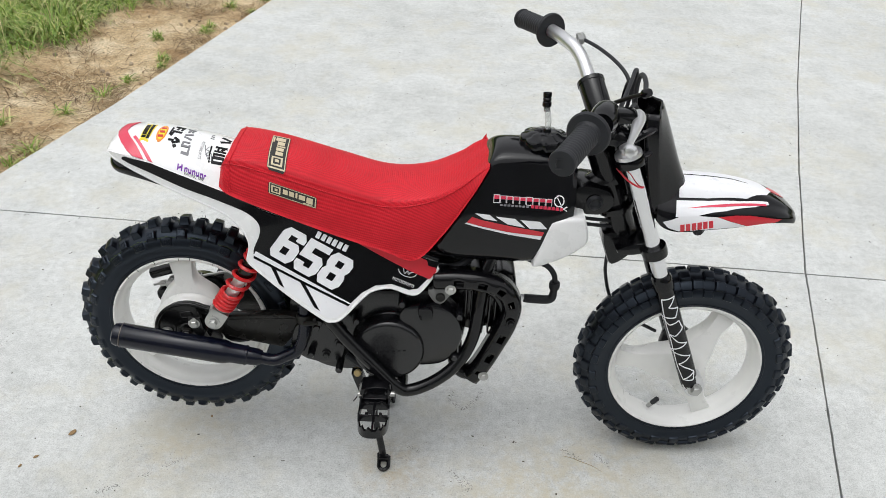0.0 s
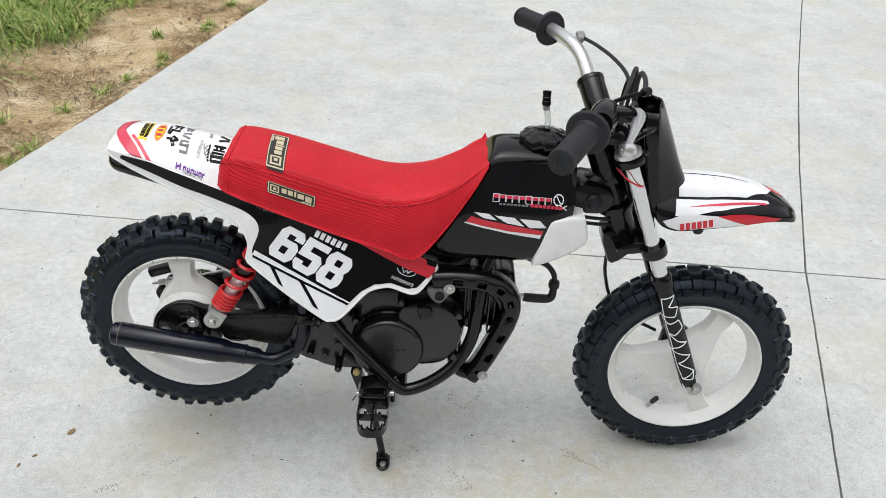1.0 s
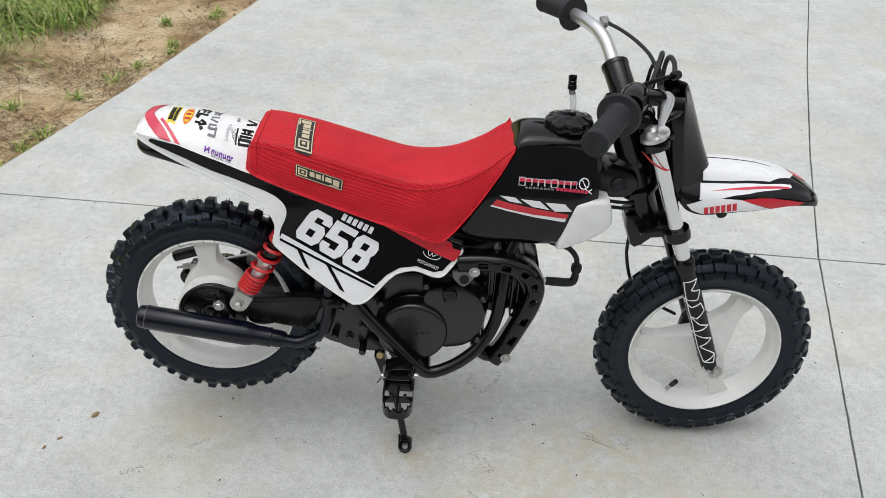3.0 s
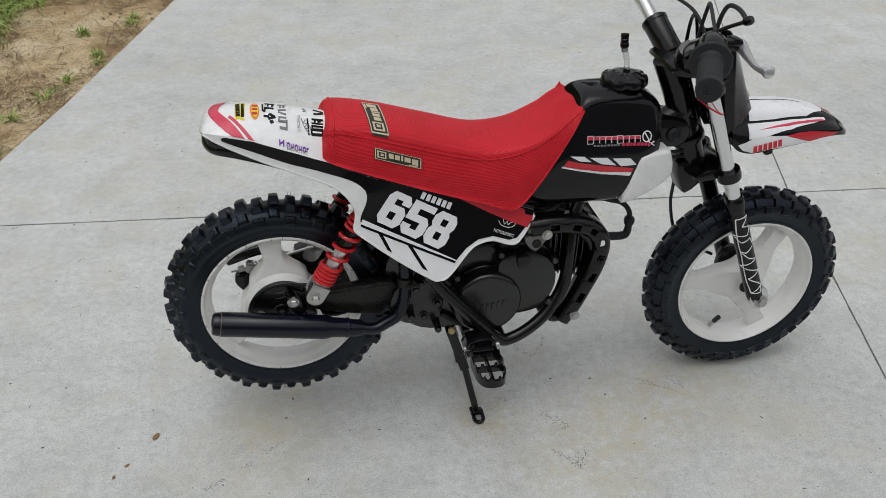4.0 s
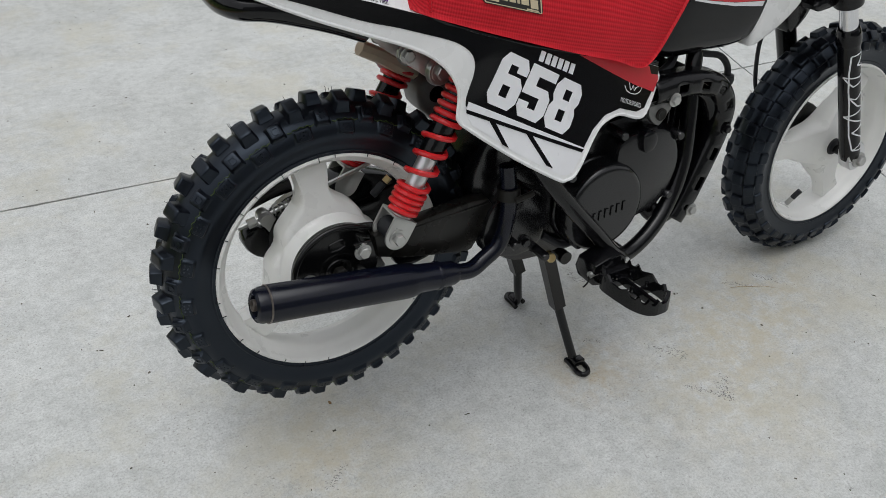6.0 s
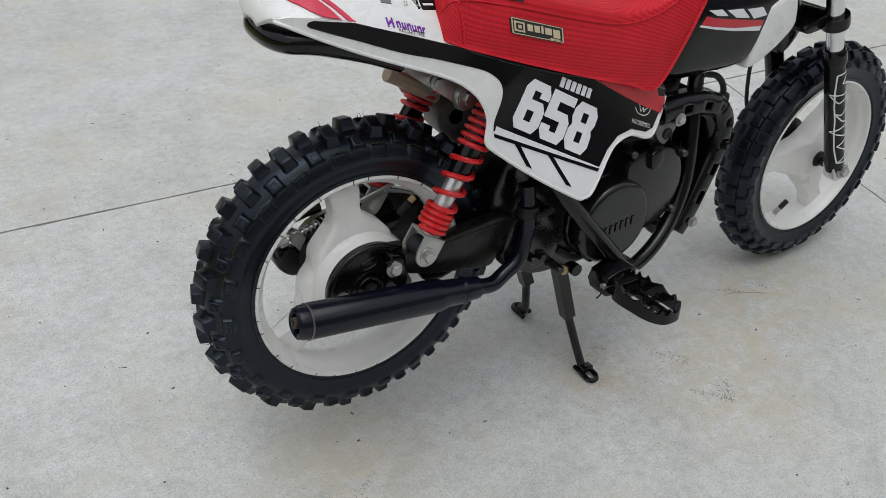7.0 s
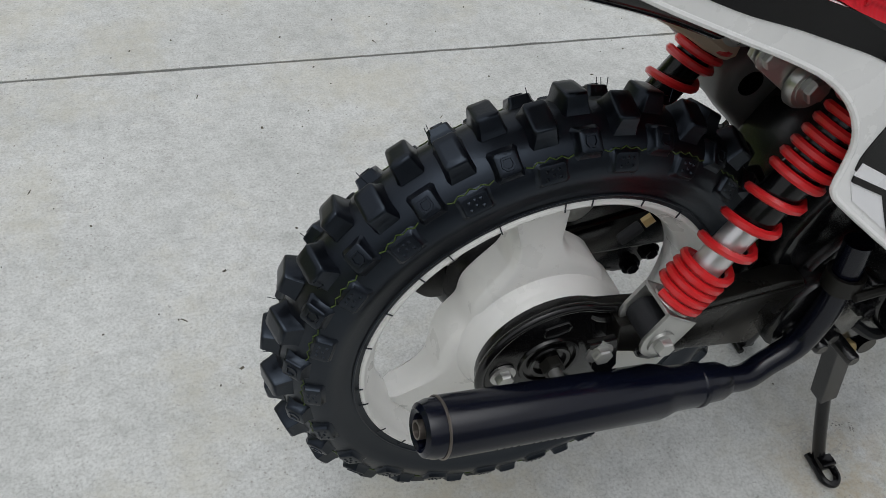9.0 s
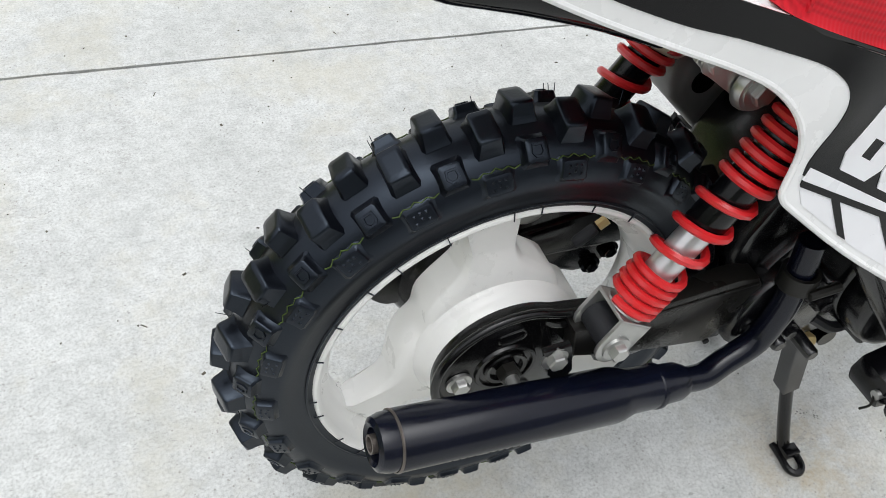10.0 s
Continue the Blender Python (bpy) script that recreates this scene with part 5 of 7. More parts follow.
def peg(s):
    base = part("footpeg", prism_bm(rounded([(-0.119, 0.176), (-0.119, 0.204), (-0.080, 0.210), (-0.070, 0.194), (-0.078, 0.174)], 2), s * 0.094, s * 0.128, 0.003), BLACK_PAINT, bike, "black folding footpeg with a toothed cage")
    cy, cx, z = 0.173, -0.0950, 0.195

    def ring(a, k=1.0):
        x, y = math.cos(a), math.sin(a)
        e = 0.72 if y > 0 else 0.5
        return Vector((cx + k * 0.0245 * math.copysign(abs(x) ** e, x), s * (cy + k * 0.046 * math.copysign(abs(y) ** e, y)), z))
    geos = []
    n = 44
    outer = [ring(2 * math.pi * i / n) for i in range(n)]
    inner = [ring(2 * math.pi * i / n, 0.90) for i in range(n)]
    verts, faces = [], []
    for i in range(n):
        tooth = 0.0068 if i % 3 == 0 else 0.0
        deep = 0.0185 - 0.0090 * (abs(outer[i].y) - 0.127) / 0.092
        verts += [outer[i] + Vector((0, 0, -deep)), outer[i] + Vector((0, 0, 0.004 + tooth)), inner[i] + Vector((0, 0, 0.004 + tooth)), inner[i] + Vector((0, 0, -deep))]
    for i in range(n):
        j = (i + 1) % n
        for k in range(4):
            k2 = (k + 1) % 4
            faces.append((i * 4 + k, i * 4 + k2, j * 4 + k2, j * 4 + k))
    cage = mesh_ob("cage", verts, faces, BLACK_PAINT, base, smooth=False)
    part("cross_bar", box_bm((0.0035, 0.086, 0.012), (cx, s * cy, z - 0.004), 0.0006), BLACK_PAINT, base)
    for dy in (-0.022, 0.006):
        part("cross_bar", box_bm((0.045, 0.0035, 0.012), (cx, s * (cy + dy), z - 0.004), 0.0006), BLACK_PAINT, base)
        for dx in (-0.011, 0.011):
            part("tooth", box_bm((0.005, 0.0035, 0.007), (cx + dx, s * (cy + dy), z + 0.004), 0.001), BLACK_PAINT, base)
    part("neck", prism_bm([(-0.114, 0.184), (-0.114, 0.199), (-0.077, 0.199), (-0.077, 0.184)], s * 0.110, s * 0.142, 0.003), BLACK_PAINT, base)
    tube("hinge_pin", [(-0.125, s * 0.124, 0.192), (-0.065, s * 0.124, 0.195)], 0.0042, ZINC, base, sides=10, steps=1)
    tube("split_pin", [(-0.123, s * 0.122, 0.192), (-0.128, s * 0.127, 0.185), (-0.132, s * 0.124, 0.177)], 0.0011, DUSTY_BLACK, base, sides=5)
    joined("return_spring", [tube_geo([(-0.112 + 0.0006 * i, s * (0.124 + 0.0062 * math.cos(i * 1.0)), 0.194 + 0.0062 * math.sin(i * 1.0)) for i in range(34)], 0.001, 5, 1)], BLACK_PAINT, base)
    return base


peg(-1)
peg(1)
lathe("drain_plug", [(0.0, 0.0), (0.0064, 0.0), (0.0064, -0.006), (0.0050, -0.008), (0.0, -0.008)], (-0.1310, -0.0530, 0.1790), (0.2, 1, -0.5), BRASS, bike, "dull yellow drain plug", sides=12)

# ---------- bodywork ----------
T_WIDE = [(-0.507, 0.014), (-0.5035, 0.032), (-0.496, 0.0435), (-0.486, 0.0510), (-0.461, 0.0575), (-0.430, 0.0605), (-0.385, 0.065), (-0.330, 0.069), (-0.290, 0.070)]


def side_y(x, z):
    """Distance of the side panel from the middle plane, fuller at the corner over the wheel."""
    flat = 0.29817 - 0.21597 * x - 0.88882 * z - 0.38679 * x * x + 0.77514 * z * z
    k = min(1.0, max(0.0, (-0.41 - x) / 0.06))
    flat += (min(flat, inter(x, T_WIDE) + 0.003) - flat) * k
    return flat + 0.005 * math.exp(-((x + 0.274) ** 2 + (z - 0.475) ** 2) / 0.0009)


def on_panel(s):
    return lambda x, z, off: Vector((x, s * (side_y(x, z) + off), z))


def sheet(name, outline, where, material, parent, label="", thick=0.003, step=0.006):
    """A moulded sheet of that outline with real thickness."""
    bm = cut_bm(outline, step)
    out = bmesh.ops.extrude_face_region(bm, geom=bm.faces[:])
    top = {v for v in out["geom"] if isinstance(v, bmesh.types.BMVert)}
    for v in bm.verts:
        v.co = where(v.co.x, v.co.z, 0.0 if v in top else -thick)
    return part(name, bm, material, parent, label)


TOP_EDGE = [(-0.500, 0.5690), (-0.487, 0.5715), (-0.472, 0.570), (-0.430, 0.5610), (-0.374, 0.5420), (-0.318, 0.5220), (-0.287, 0.5070), (-0.204, 0.4750), (-0.120, 0.449), (-0.038, 0.426), (-0.005, 0.4135)]
LOW_EDGE = [(-0.003, 0.403), (-0.013, 0.387), (-0.032, 0.366), (-0.048, 0.3655), (-0.075, 0.376), (-0.100, 0.374), (-0.116, 0.365), (-0.142, 0.339), (-0.155, 0.329), (-0.166, 0.3275), (-0.178, 0.331), (-0.232, 0.367), (-0.282, 0.406), (-0.2925, 0.4165), (-0.293, 0.423), (-0.2905, 0.434), (-0.2900, 0.446), (-0.2945, 0.459), (-0.304, 0.473), (-0.321, 0.487), (-0.346, 0.4995), (-0.374, 0.5110), (-0.402, 0.5225), (-0.425, 0.5320), (-0.449, 0.5430), (-0.474, 0.5550), (-0.490, 0.5630), (-0.499, 0.5665)]
LOW_EDGE = [(p.x, p.z) for p in spline([(x, 0, z) for x, z in LOW_EDGE], 3)]
for s in (-1, 1):
    panel = sheet("side_panel", TOP_EDGE + LOW_EDGE, on_panel(s), WHITE_PLASTIC, bike, "white plastic side panel with black and red race graphics" if s < 0 else "white plastic side panel")
    rimline = [Vector((x, s * (side_y(x, z) - 0.0012), z)) for x, z in LOW_EDGE]
    tube("panel_lip", rimline, 0.0021, WHITE_PLASTIC, panel, sides=8, steps=1)
    tube("panel_shoulder", [Vector((x, s * (side_y(x, z) - 0.004), z + 0.001)) for x, z in TOP_EDGE[5:]], 0.0045, BLACK_PLASTIC, panel, "rounded glossy black shoulder", sides=10, steps=3)
    if s > 0:
        continue
    w = on_panel(-1)
    inner = [(-0.003, 0.412), (-0.006, 0.403), (-0.018, 0.389), (-0.034, 0.3735), (-0.048, 0.3725), (-0.075, 0.383), (-0.100, 0.3815), (-0.120, 0.371), (-0.1385, 0.3535)]
    back = [(-0.284, 0.4300), (-0.2830, 0.438), (-0.2785, 0.449), (-0.2740, 0.460), (-0.2722, 0.472), (-0.2765, 0.483), (-0.288, 0.4925), (-0.301, 0.4985), (-0.322, 0.5060), (-0.350, 0.5160), (-0.378, 0.5245), (-0.403, 0.5340), (-0.428, 0.5440), (-0.453, 0.5535), (-0.468, 0.5595)]
    back = [(p.x, p.z) for p in spline([(x, 0, z) for x, z in back], 3)]
    black = skin("panel_graphic", [(-0.4725, 0.5610), (-0.4745, 0.5635), (-0.4730, 0.5660), (-0.4680, 0.5672)] + TOP_EDGE[3:10] + inner + back, w, BLACK_DECAL, panel, "black graphic with a pointed tail", step=0.007)
    skin("lower_graphic", [(-0.2845, 0.4240), (-0.1385, 0.3525), (-0.146, 0.3445), (-0.157, 0.3345), (-0.166, 0.333), (-0.176, 0.336), (-0.230, 0.372), (-0.279, 0.4105)], w, WHITE_DECAL, panel)
    skin("white_stripe", [(-0.2805, 0.4343), (-0.2835, 0.4272), (-0.1390, 0.3545), (-0.1356, 0.3545)], lambda x, z, o: w(x, z, o + 0.0006), WHITE_DECAL, panel)
    skin("black_line", [(-0.2835, 0.4270), (-0.2840, 0.4232), (-0.1405, 0.3512), (-0.1375, 0.3540)], lambda x, z, o: w(x, z, o + 0.0006), BLACK_DECAL, panel)
    for quad in ([(-0.2590, 0.4125), (-0.2516, 0.4088), (-0.2381, 0.3790), (-0.2453, 0.3838)], [(-0.2152, 0.3905), (-0.2075, 0.3868), (-0.1839, 0.3450), (-0.1921, 0.3498)]):
        skin("slash", quad, lambda x, z, o: w(x, z, o + 0.0006), BLACK_DECAL, panel)
    skin("red_flash", [(-0.134, 0.4530), (-0.038, 0.4258), (-0.0215, 0.4170), (-0.019, 0.4080), (-0.0065, 0.4040), (-0.0065, 0.3985), (-0.0165, 0.3870), (-0.050, 0.4035), (-0.085, 0.4235)], lambda x, z, o: w(x, z, o + 0.0006), RED_DECAL, panel, "red flash")

    # race number: three blocky digits
    O, STEP, WIDE, V = Vector((-0.2641, 0.4320)), Vector((0.0351, -0.01985)), Vector((0.0335, -0.0190)), Vector((0.0322, 0.0450))

    def digit(i, loops, name):
        """loops: the strokes, as closed outlines in a cell 0..1 by 0..1."""
        geos = []
        for lo in loops:
            q = [O + STEP * i + WIDE * x + V * y for x, y in lo]
            m = len(q)
            geos.append(([w(p.x, p.y, 0.0014) for p in q] + [w(p.x, p.y, 0.0) for p in q], [tuple(range(m))] + [(a, (a + 1) % m, m + (a + 1) % m, m + a) for a in range(m)]))
        joined(name, geos, WHITE_DECAL, panel, "white block digit", smooth=False)
    c, e = 0.17, 0.36
    six = [[(0, c), (c, 0), (e, 0), (e, 1), (c, 1), (0, 1 - c)], [(e, 0), (1 - c, 0), (1, c), (1, 0.20), (e, 0.20)], [(1 - e, 0.20), (1, 0.20), (1, 0.48), (1 - e, 0.48)],
           [(e, 0.42), (1 - e, 0.42), (1 - e, 0.48), (1, 0.48), (1 - c, 0.63), (e, 0.63)], [(e, 0.81), (1, 0.81), (1, 1 - c), (1 - c, 1), (e, 1)], [(1 - e, 0.70), (1, 0.70), (1, 0.81), (1 - e, 0.81)]]
    five = [[(0, c), (c, 0), (e, 0), (e, 0.30), (0, 0.30)], [(e, 0), (1 - c, 0), (1, c), (1, 0.20), (e, 0.20)], [(1 - e, 0.20), (1, 0.20), (1, 0.48), (1 - e, 0.48)],
            [(0, 0.43), (1 - e, 0.43), (1 - e, 0.48), (1, 0.48), (1 - c, 0.63), (0, 0.63)], [(0, 0.63), (e, 0.63), (e, 1), (0, 1)], [(e, 0.81), (0.98, 0.81), (0.98, 1), (e, 1)]]
    eight = [[(0, c), (c, 0), (e, 0), (e, 1), (c, 1), (0, 1 - c), (0, 0.64), (0.09, 0.52), (0, 0.40)], [(1, c), (1, 0.40), (0.91, 0.52), (1, 0.64), (1, 1 - c), (1 - c, 1), (1 - e, 1), (1 - e, 0), (1 - c, 0)],
             [(e, 0), (1 - e, 0), (1 - e, 0.20), (e, 0.20)], [(e, 0.42), (1 - e, 0.42), (1 - e, 0.61), (e, 0.61)], [(e, 0.81), (1 - e, 0.81), (1 - e, 1), (e, 1)]]
    for i, (lo, nm) in enumerate(((six, "digit_six"), (five, "digit_five"), (eight, "digit_eight"))):
        digit(i, lo, nm)
    bars("name_bar", [(-0.1861 + 0.00804 * i, 0.4618 - 0.0041 * i, 0.0064, 0.0108, -27) for i in range(6)], lambda x, z, o: w(x, z, o), WHITE_DECAL, panel, "plain white lettering bars")
    words("panel_word", "MOTORSPORTS", (-0.0745, 0.3905), (0.0333, -0.0155), 0.0050, lambda x, z, o: w(x, z, o), WHITE_DECAL, panel, "small white print")
    for arc in ([(-0.0650, 0.4060), (-0.0625, 0.4000), (-0.0560, 0.3950), (-0.0470, 0.3920), (-0.0395, 0.3930), (-0.0370, 0.3965), (-0.0400, 0.3990), (-0.0480, 0.3985)], [(-0.0570, 0.4080), (-0.0555, 0.3985), (-0.0505, 0.4020), (-0.0495, 0.3965), (-0.0455, 0.3990)]):
        tube("emblem_line", [w(x, z, 0.0004) for x, z in arc], 0.0006, WHITE_DECAL, panel, sides=5, steps=4)

# tail
T_TOP = [(-0.507, 0.561), (-0.5035, 0.572), (-0.496, 0.5805), (-0.486, 0.5855), (-0.461, 0.5895), (-0.430, 0.5885), (-0.385, 0.583), (-0.330, 0.572), (-0.290, 0.560)]
T_DROP = [(-0.507, 0.003), (-0.496, 0.010), (-0.486, 0.016), (-0.463, 0.020), (-0.430, 0.0275), (-0.385, 0.0385), (-0.330, 0.0490), (-0.290, 0.0510)]


def tail_z(x, y):
    w = inter(x, T_WIDE)
    t = min(1.0, abs(y) / max(w, 1e-4))
    return inter(x, T_TOP) - inter(x, T_DROP) * t ** 2.3 + 0.0025 * math.exp(-((abs(y) - w * 0.55) / 0.006) ** 2) * min(1, max(0, (x + 0.47) / 0.04))


def tail():
    bm = bmesh.new()
    xs = [-0.507, -0.5060, -0.5035, -0.500, -0.496, -0.491] + [-0.486 + 0.0098 * i for i in range(21)]
    rows = []
    for x in xs:
        w = inter(x, T_WIDE)
        row = [bm.verts.new((x, w * t, tail_z(x, w * t))) for t in [math.sin(math.pi / 2 * k / 12) for k in range(-12, 13)]]
        ends = [bm.verts.new((x + 0.002, row[k].co.y, row[k].co.z - min(0.006, 0.003 + (x + 0.507) * 0.3))) for k in (0, -1)]
        rows.append([ends[0], *row, ends[1]])
    for a, b in zip(rows, rows[1:]):
        for k in range(len(a) - 1):
            bm.faces.new((a[k], a[k + 1], b[k + 1], b[k]))
    ob = part("tail_fender", bm, WHITE_PLASTIC, bike, "white plastic rear fender with sponsor shapes")
    so = ob.modifiers.new("thick", "SOLIDIFY")
    so.thickness, so.offset = 0.003, -1
    return ob


tail_ob = tail()
tw = lambda x, y, off: Vector((x, y, tail_z(x, y) + off))
skin("red_chevron", [(-0.474, 0.034), (-0.4865, 0.022), (-0.4915, 0.006), (-0.4915, -0.008), (-0.4875, -0.022), (-0.479, -0.037), (-0.467, -0.0515), (-0.4574, -0.0592), (-0.4410, -0.0606), (-0.4520, -0.0470), (-0.4644, -0.0328), (-0.4725, -0.020), (-0.4773, -0.0097), (-0.4755, 0.008), (-0.468, 0.026)], lambda x, y, o: tw(x, y, o + 0.0011), PINK_DECAL, tail_ob, "faded red chevron", step=0.0035)
skin("red_stripe", [(-0.4625, -0.0300), (-0.4350, -0.0605), (-0.4275, -0.0622), (-0.4600, -0.0270)], lambda x, y, o: tw(x, y, o + 0.0011), PINK_DECAL, tail_ob)
skin("yellow_sticker", [(-0.4535, 0.012), (-0.4385, 0.013), (-0.4395, -0.0370), (-0.4480, -0.0330), (-0.4530, -0.0370)], tw, YELLOW_DECAL, tail_ob, "yellow sticker")
bars("sticker_bar", [(-0.4495 + 0.0002 * i, 0.006 - 0.0064 * i, 0.0062, 0.0048, 4) for i in range(6)] + [(-0.4423, 0.008 - 0.0052 * i, 0.0042, 0.0038, 4) for i in range(8)], lambda x, y, o: tw(x, y, o), BLACK_DECAL, tail_ob, "black lettering bars")
oval = lambda cx, cy, a, b, n=20: [(cx + a * math.cos(2 * math.pi * i / n), cy + b * math.sin(2 * math.pi * i / n)) for i in range(n)]
skin("orange_oval", oval(-0.4250, -0.0115, 0.0068, 0.0235), tw, ORANGE_DECAL, tail_ob, "orange oval sticker", step=0.008)
skin("yellow_oval", oval(-0.4245, -0.0115, 0.0046, 0.0190), lambda x, y, o: tw(x, y, o + 0.0005), YELLOW_DECAL, tail_ob, step=0.008)
bars("oval_bar", [(-0.4248, 0.000 - 0.011 * i, 0.0072, 0.0052, 12) for i in range(3)], lambda x, y, o: tw(x, y, o + 0.0006), RED_DECAL, tail_ob)
bars("black_sponsor", [(-0.4035, 0.0140, 0.0140, 0.0038, -8), (-0.3990, 0.0080, 0.0030, 0.0120, -8), (-0.4055, 0.0075, 0.0026, 0.0095, -8), (-0.4045, -0.0040, 0.0140, 0.0042, -8), (-0.4105, -0.0105, 0.0030, 0.0110, -8), (-0.4010, -0.0225, 0.0090, 0.0042, -40), (-0.4010, -0.0290, 0.0120, 0.0042, 28), (-0.4085, -0.0260, 0.0080, 0.0044, 0), (-0.4015, -0.0365, 0.0050, 0.0036, 30)], tw, BLACK_DECAL, tail_ob, "black lettering bars")
bars("tiny_sponsor", [(-0.4135, 0.0080 - 0.0050 * i, 0.0026, 0.0030, 0) for i in range(5)], tw, BLACK_DECAL, tail_ob)
bars("grey_sponsor", [(-0.3860, 0.0110, 0.0115, 0.0028, -6), (-0.3880, 0.0055, 0.0028, 0.0100, -6), (-0.3830, 0.0055, 0.0026, 0.0090, -6), (-0.3860, -0.0075, 0.0120, 0.0028, 18), (-0.3860, -0.0165, 0.0120, 0.0028, -22), (-0.3905, -0.0300, 0.0028, 0.0110, -4), (-0.3855, -0.0260, 0.0100, 0.0028, 0), (-0.3860, -0.0345, 0.0100, 0.0028, 0), (-0.3805, -0.0370, 0.0028, 0.0120, -4), (-0.3855, -0.0430, 0.0110, 0.0028, -4)], tw, GREY_DECAL, tail_ob, "grey lettering bars")
words("tail_word", "MOTORSPORTS", (-0.3640, -0.0170), (-0.0022, -0.0285), 0.0042, lambda x, y, o: tw(x, y, o), GREY_DECAL, tail_ob, "small grey print")
for arc in ([(-0.3590, -0.0225), (-0.3570, -0.0330), (-0.3540, -0.0400), (-0.3500, -0.0450), (-0.3465, -0.0440), (-0.3470, -0.0380), (-0.3510, -0.0330)], [(-0.3530, -0.0240), (-0.3560, -0.0310), (-0.3515, -0.0330), (-0.3555, -0.0390), (-0.3500, -0.0400)], [(-0.3530, 0.0120), (-0.3560, 0.0050), (-0.3515, 0.0030), (-0.3555, -0.0030), (-0.3500, -0.0040)]):
    tube("emblem_line", [tw(x, y, 0.0003) for x, y in arc], 0.0006, GREY_DECAL, tail_ob, sides=5, steps=4)
bars("dark_sponsor", [(-0.3355, -0.0215, 0.0170, 0.0028, 3), (-0.3395, -0.0250, 0.0028, 0.0060, 3), (-0.3330, -0.0250, 0.0060, 0.0028, 40), (-0.3360, -0.0295, 0.0170, 0.0026, 3), (-0.3365, -0.0350, 0.0170, 0.0026, 3), (-0.3440, -0.0375, 0.0026, 0.0050, 3), (-0.3370, -0.0400, 0.0170, 0.0026, 3), (-0.3375, -0.0450, 0.0175, 0.0026, 3), (-0.3300, -0.0425, 0.0026, 0.0060, 3), (-0.3455, -0.0430, 0.0026, 0.0060, 3), (-0.3330, -0.0060, 0.0150, 0.0040, 25), (-0.3330, 0.0040, 0.0150, 0.0040, -25)], tw, BLACK_DECAL, tail_ob, "dark lettering bars")
bars("dark_dot", [(-0.3500, -0.0230 - 0.0032 * i, 0.0022, 0.0020, 0) for i in range(8)], tw, BLACK_DECAL, tail_ob)
bars("purple_sponsor", [(-0.3925, -0.0588, 0.0017, 0.0058, -4), (-0.3896, -0.0588, 0.0046, 0.0013, 22), (-0.3870, -0.0589, 0.0017, 0.0060, -4)] + [(-0.3825 + 0.0056 * i + dx, -0.0598 - 0.0004 * i, 0.0013, 0.0036, -4) for i in range(5) for dx in (0.0, 0.0030)] + [(-0.3810 + 0.0056 * i, -0.0584 - 0.0004 * i - 0.0028 * (i % 2), 0.0032, 0.0010, 16) for i in range(5)] + [(-0.3548, -0.0618, 0.0013, 0.0034, -4), (-0.3532, -0.0605, 0.0022, 0.0011, 16)], lambda x, y, o: tw(x, y, o), PURPLE_DECAL, tail_ob, "purple lettering bars")
words("tail_word", "RACING TIRE", (-0.3830, -0.0648), (0.0280, -0.0010), 0.0026, lambda x, y, o: tw(x, y, o), BLACK_DECAL, tail_ob, "tiny black print")
tube("grab_loop", [(-0.3700, -0.0445, 0.5080), (-0.4050, -0.0460, 0.5232), (-0.4450, -0.0475, 0.5375), (-0.4670, -0.0470, 0.5437), (-0.4840, -0.0395, 0.5450), (-0.4925, -0.0225, 0.5450), (-0.4945, 0.0000, 0.5450), (-0.4925, 0.0225, 0.5450), (-0.4840, 0.0395, 0.5450), (-0.4670, 0.0470, 0.5437), (-0.4450, 0.0475, 0.5375), (-0.4050, 0.0460, 0.5232), (-0.3700, 0.0445, 0.5080)], 0.0118, BLACK_PLASTIC, bike, "glossy black grab loop under the tail", sides=16)

# brackets and the silencer box seen under the tail
BOX_GREY = surface("dusty dark grey plastic", (0.12, 0.12, 0.117), 0.42, vary=0.2, grain=300, depth=0.15, worn=(0.12, 0.115, 0.10), worn_at=0.70)
inner_box = part("intake_box", prism_bm(rounded([(-0.246, 0.399), (-0.256, 0.388), (-0.254, 0.364), (-0.238, 0.347), (-0.207, 0.317), (-0.175, 0.309), (-0.150, 0.333), (-0.165, 0.405), (-0.215, 0.415)], 2), 0.058, 0.105, 0.009, 3), BOX_GREY, bike, "dusty dark grey plastic intake box")
# solid black disc on the face; the hole's inner shade is its colour
lathe("box_hole", [(0.0, -0.0006), (0.0098, -0.0006), (0.0100, 0.002), (0.0, 0.002)], (-0.2330, 0.0575, 0.379), (0, 1, 0), surface("unlit hollow", (0.002, 0.002, 0.002), 0.95, spec=0.0), inner_box, "dark round hole", sides=24)
for s in (-1, 1):
    mount = lathe("shock_mount", [(0.0, -0.006), (0.0140, -0.006), (0.0160, -0.003), (0.0165, 0.0), (0.0, 0.0)], (-0.2820, s * 0.0320, 0.4480), (0, -s, 0), ZINC, bike, "pale metal shock mount washer", sides=28)
    bolt("mount_bolt", (-0.2820, s * 0.0370, 0.4480), (0, s, 0), 0.0080, ZINC, mount, 0.007)
    part("mount_strap", prism_bm(rounded([(-0.329, 0.470), (-0.322, 0.481), (-0.312, 0.480), (-0.270, 0.452), (-0.268, 0.438), (-0.282, 0.434), (-0.300, 0.446)], 2), s * 0.0270, s * 0.0310, 0.001), ZINC, mount, "pale steel strap")
    bolt("mount_bolt", (-0.3185, s * 0.0330, 0.4710), (0, s, 0), 0.0062, ZINC, mount, 0.006)
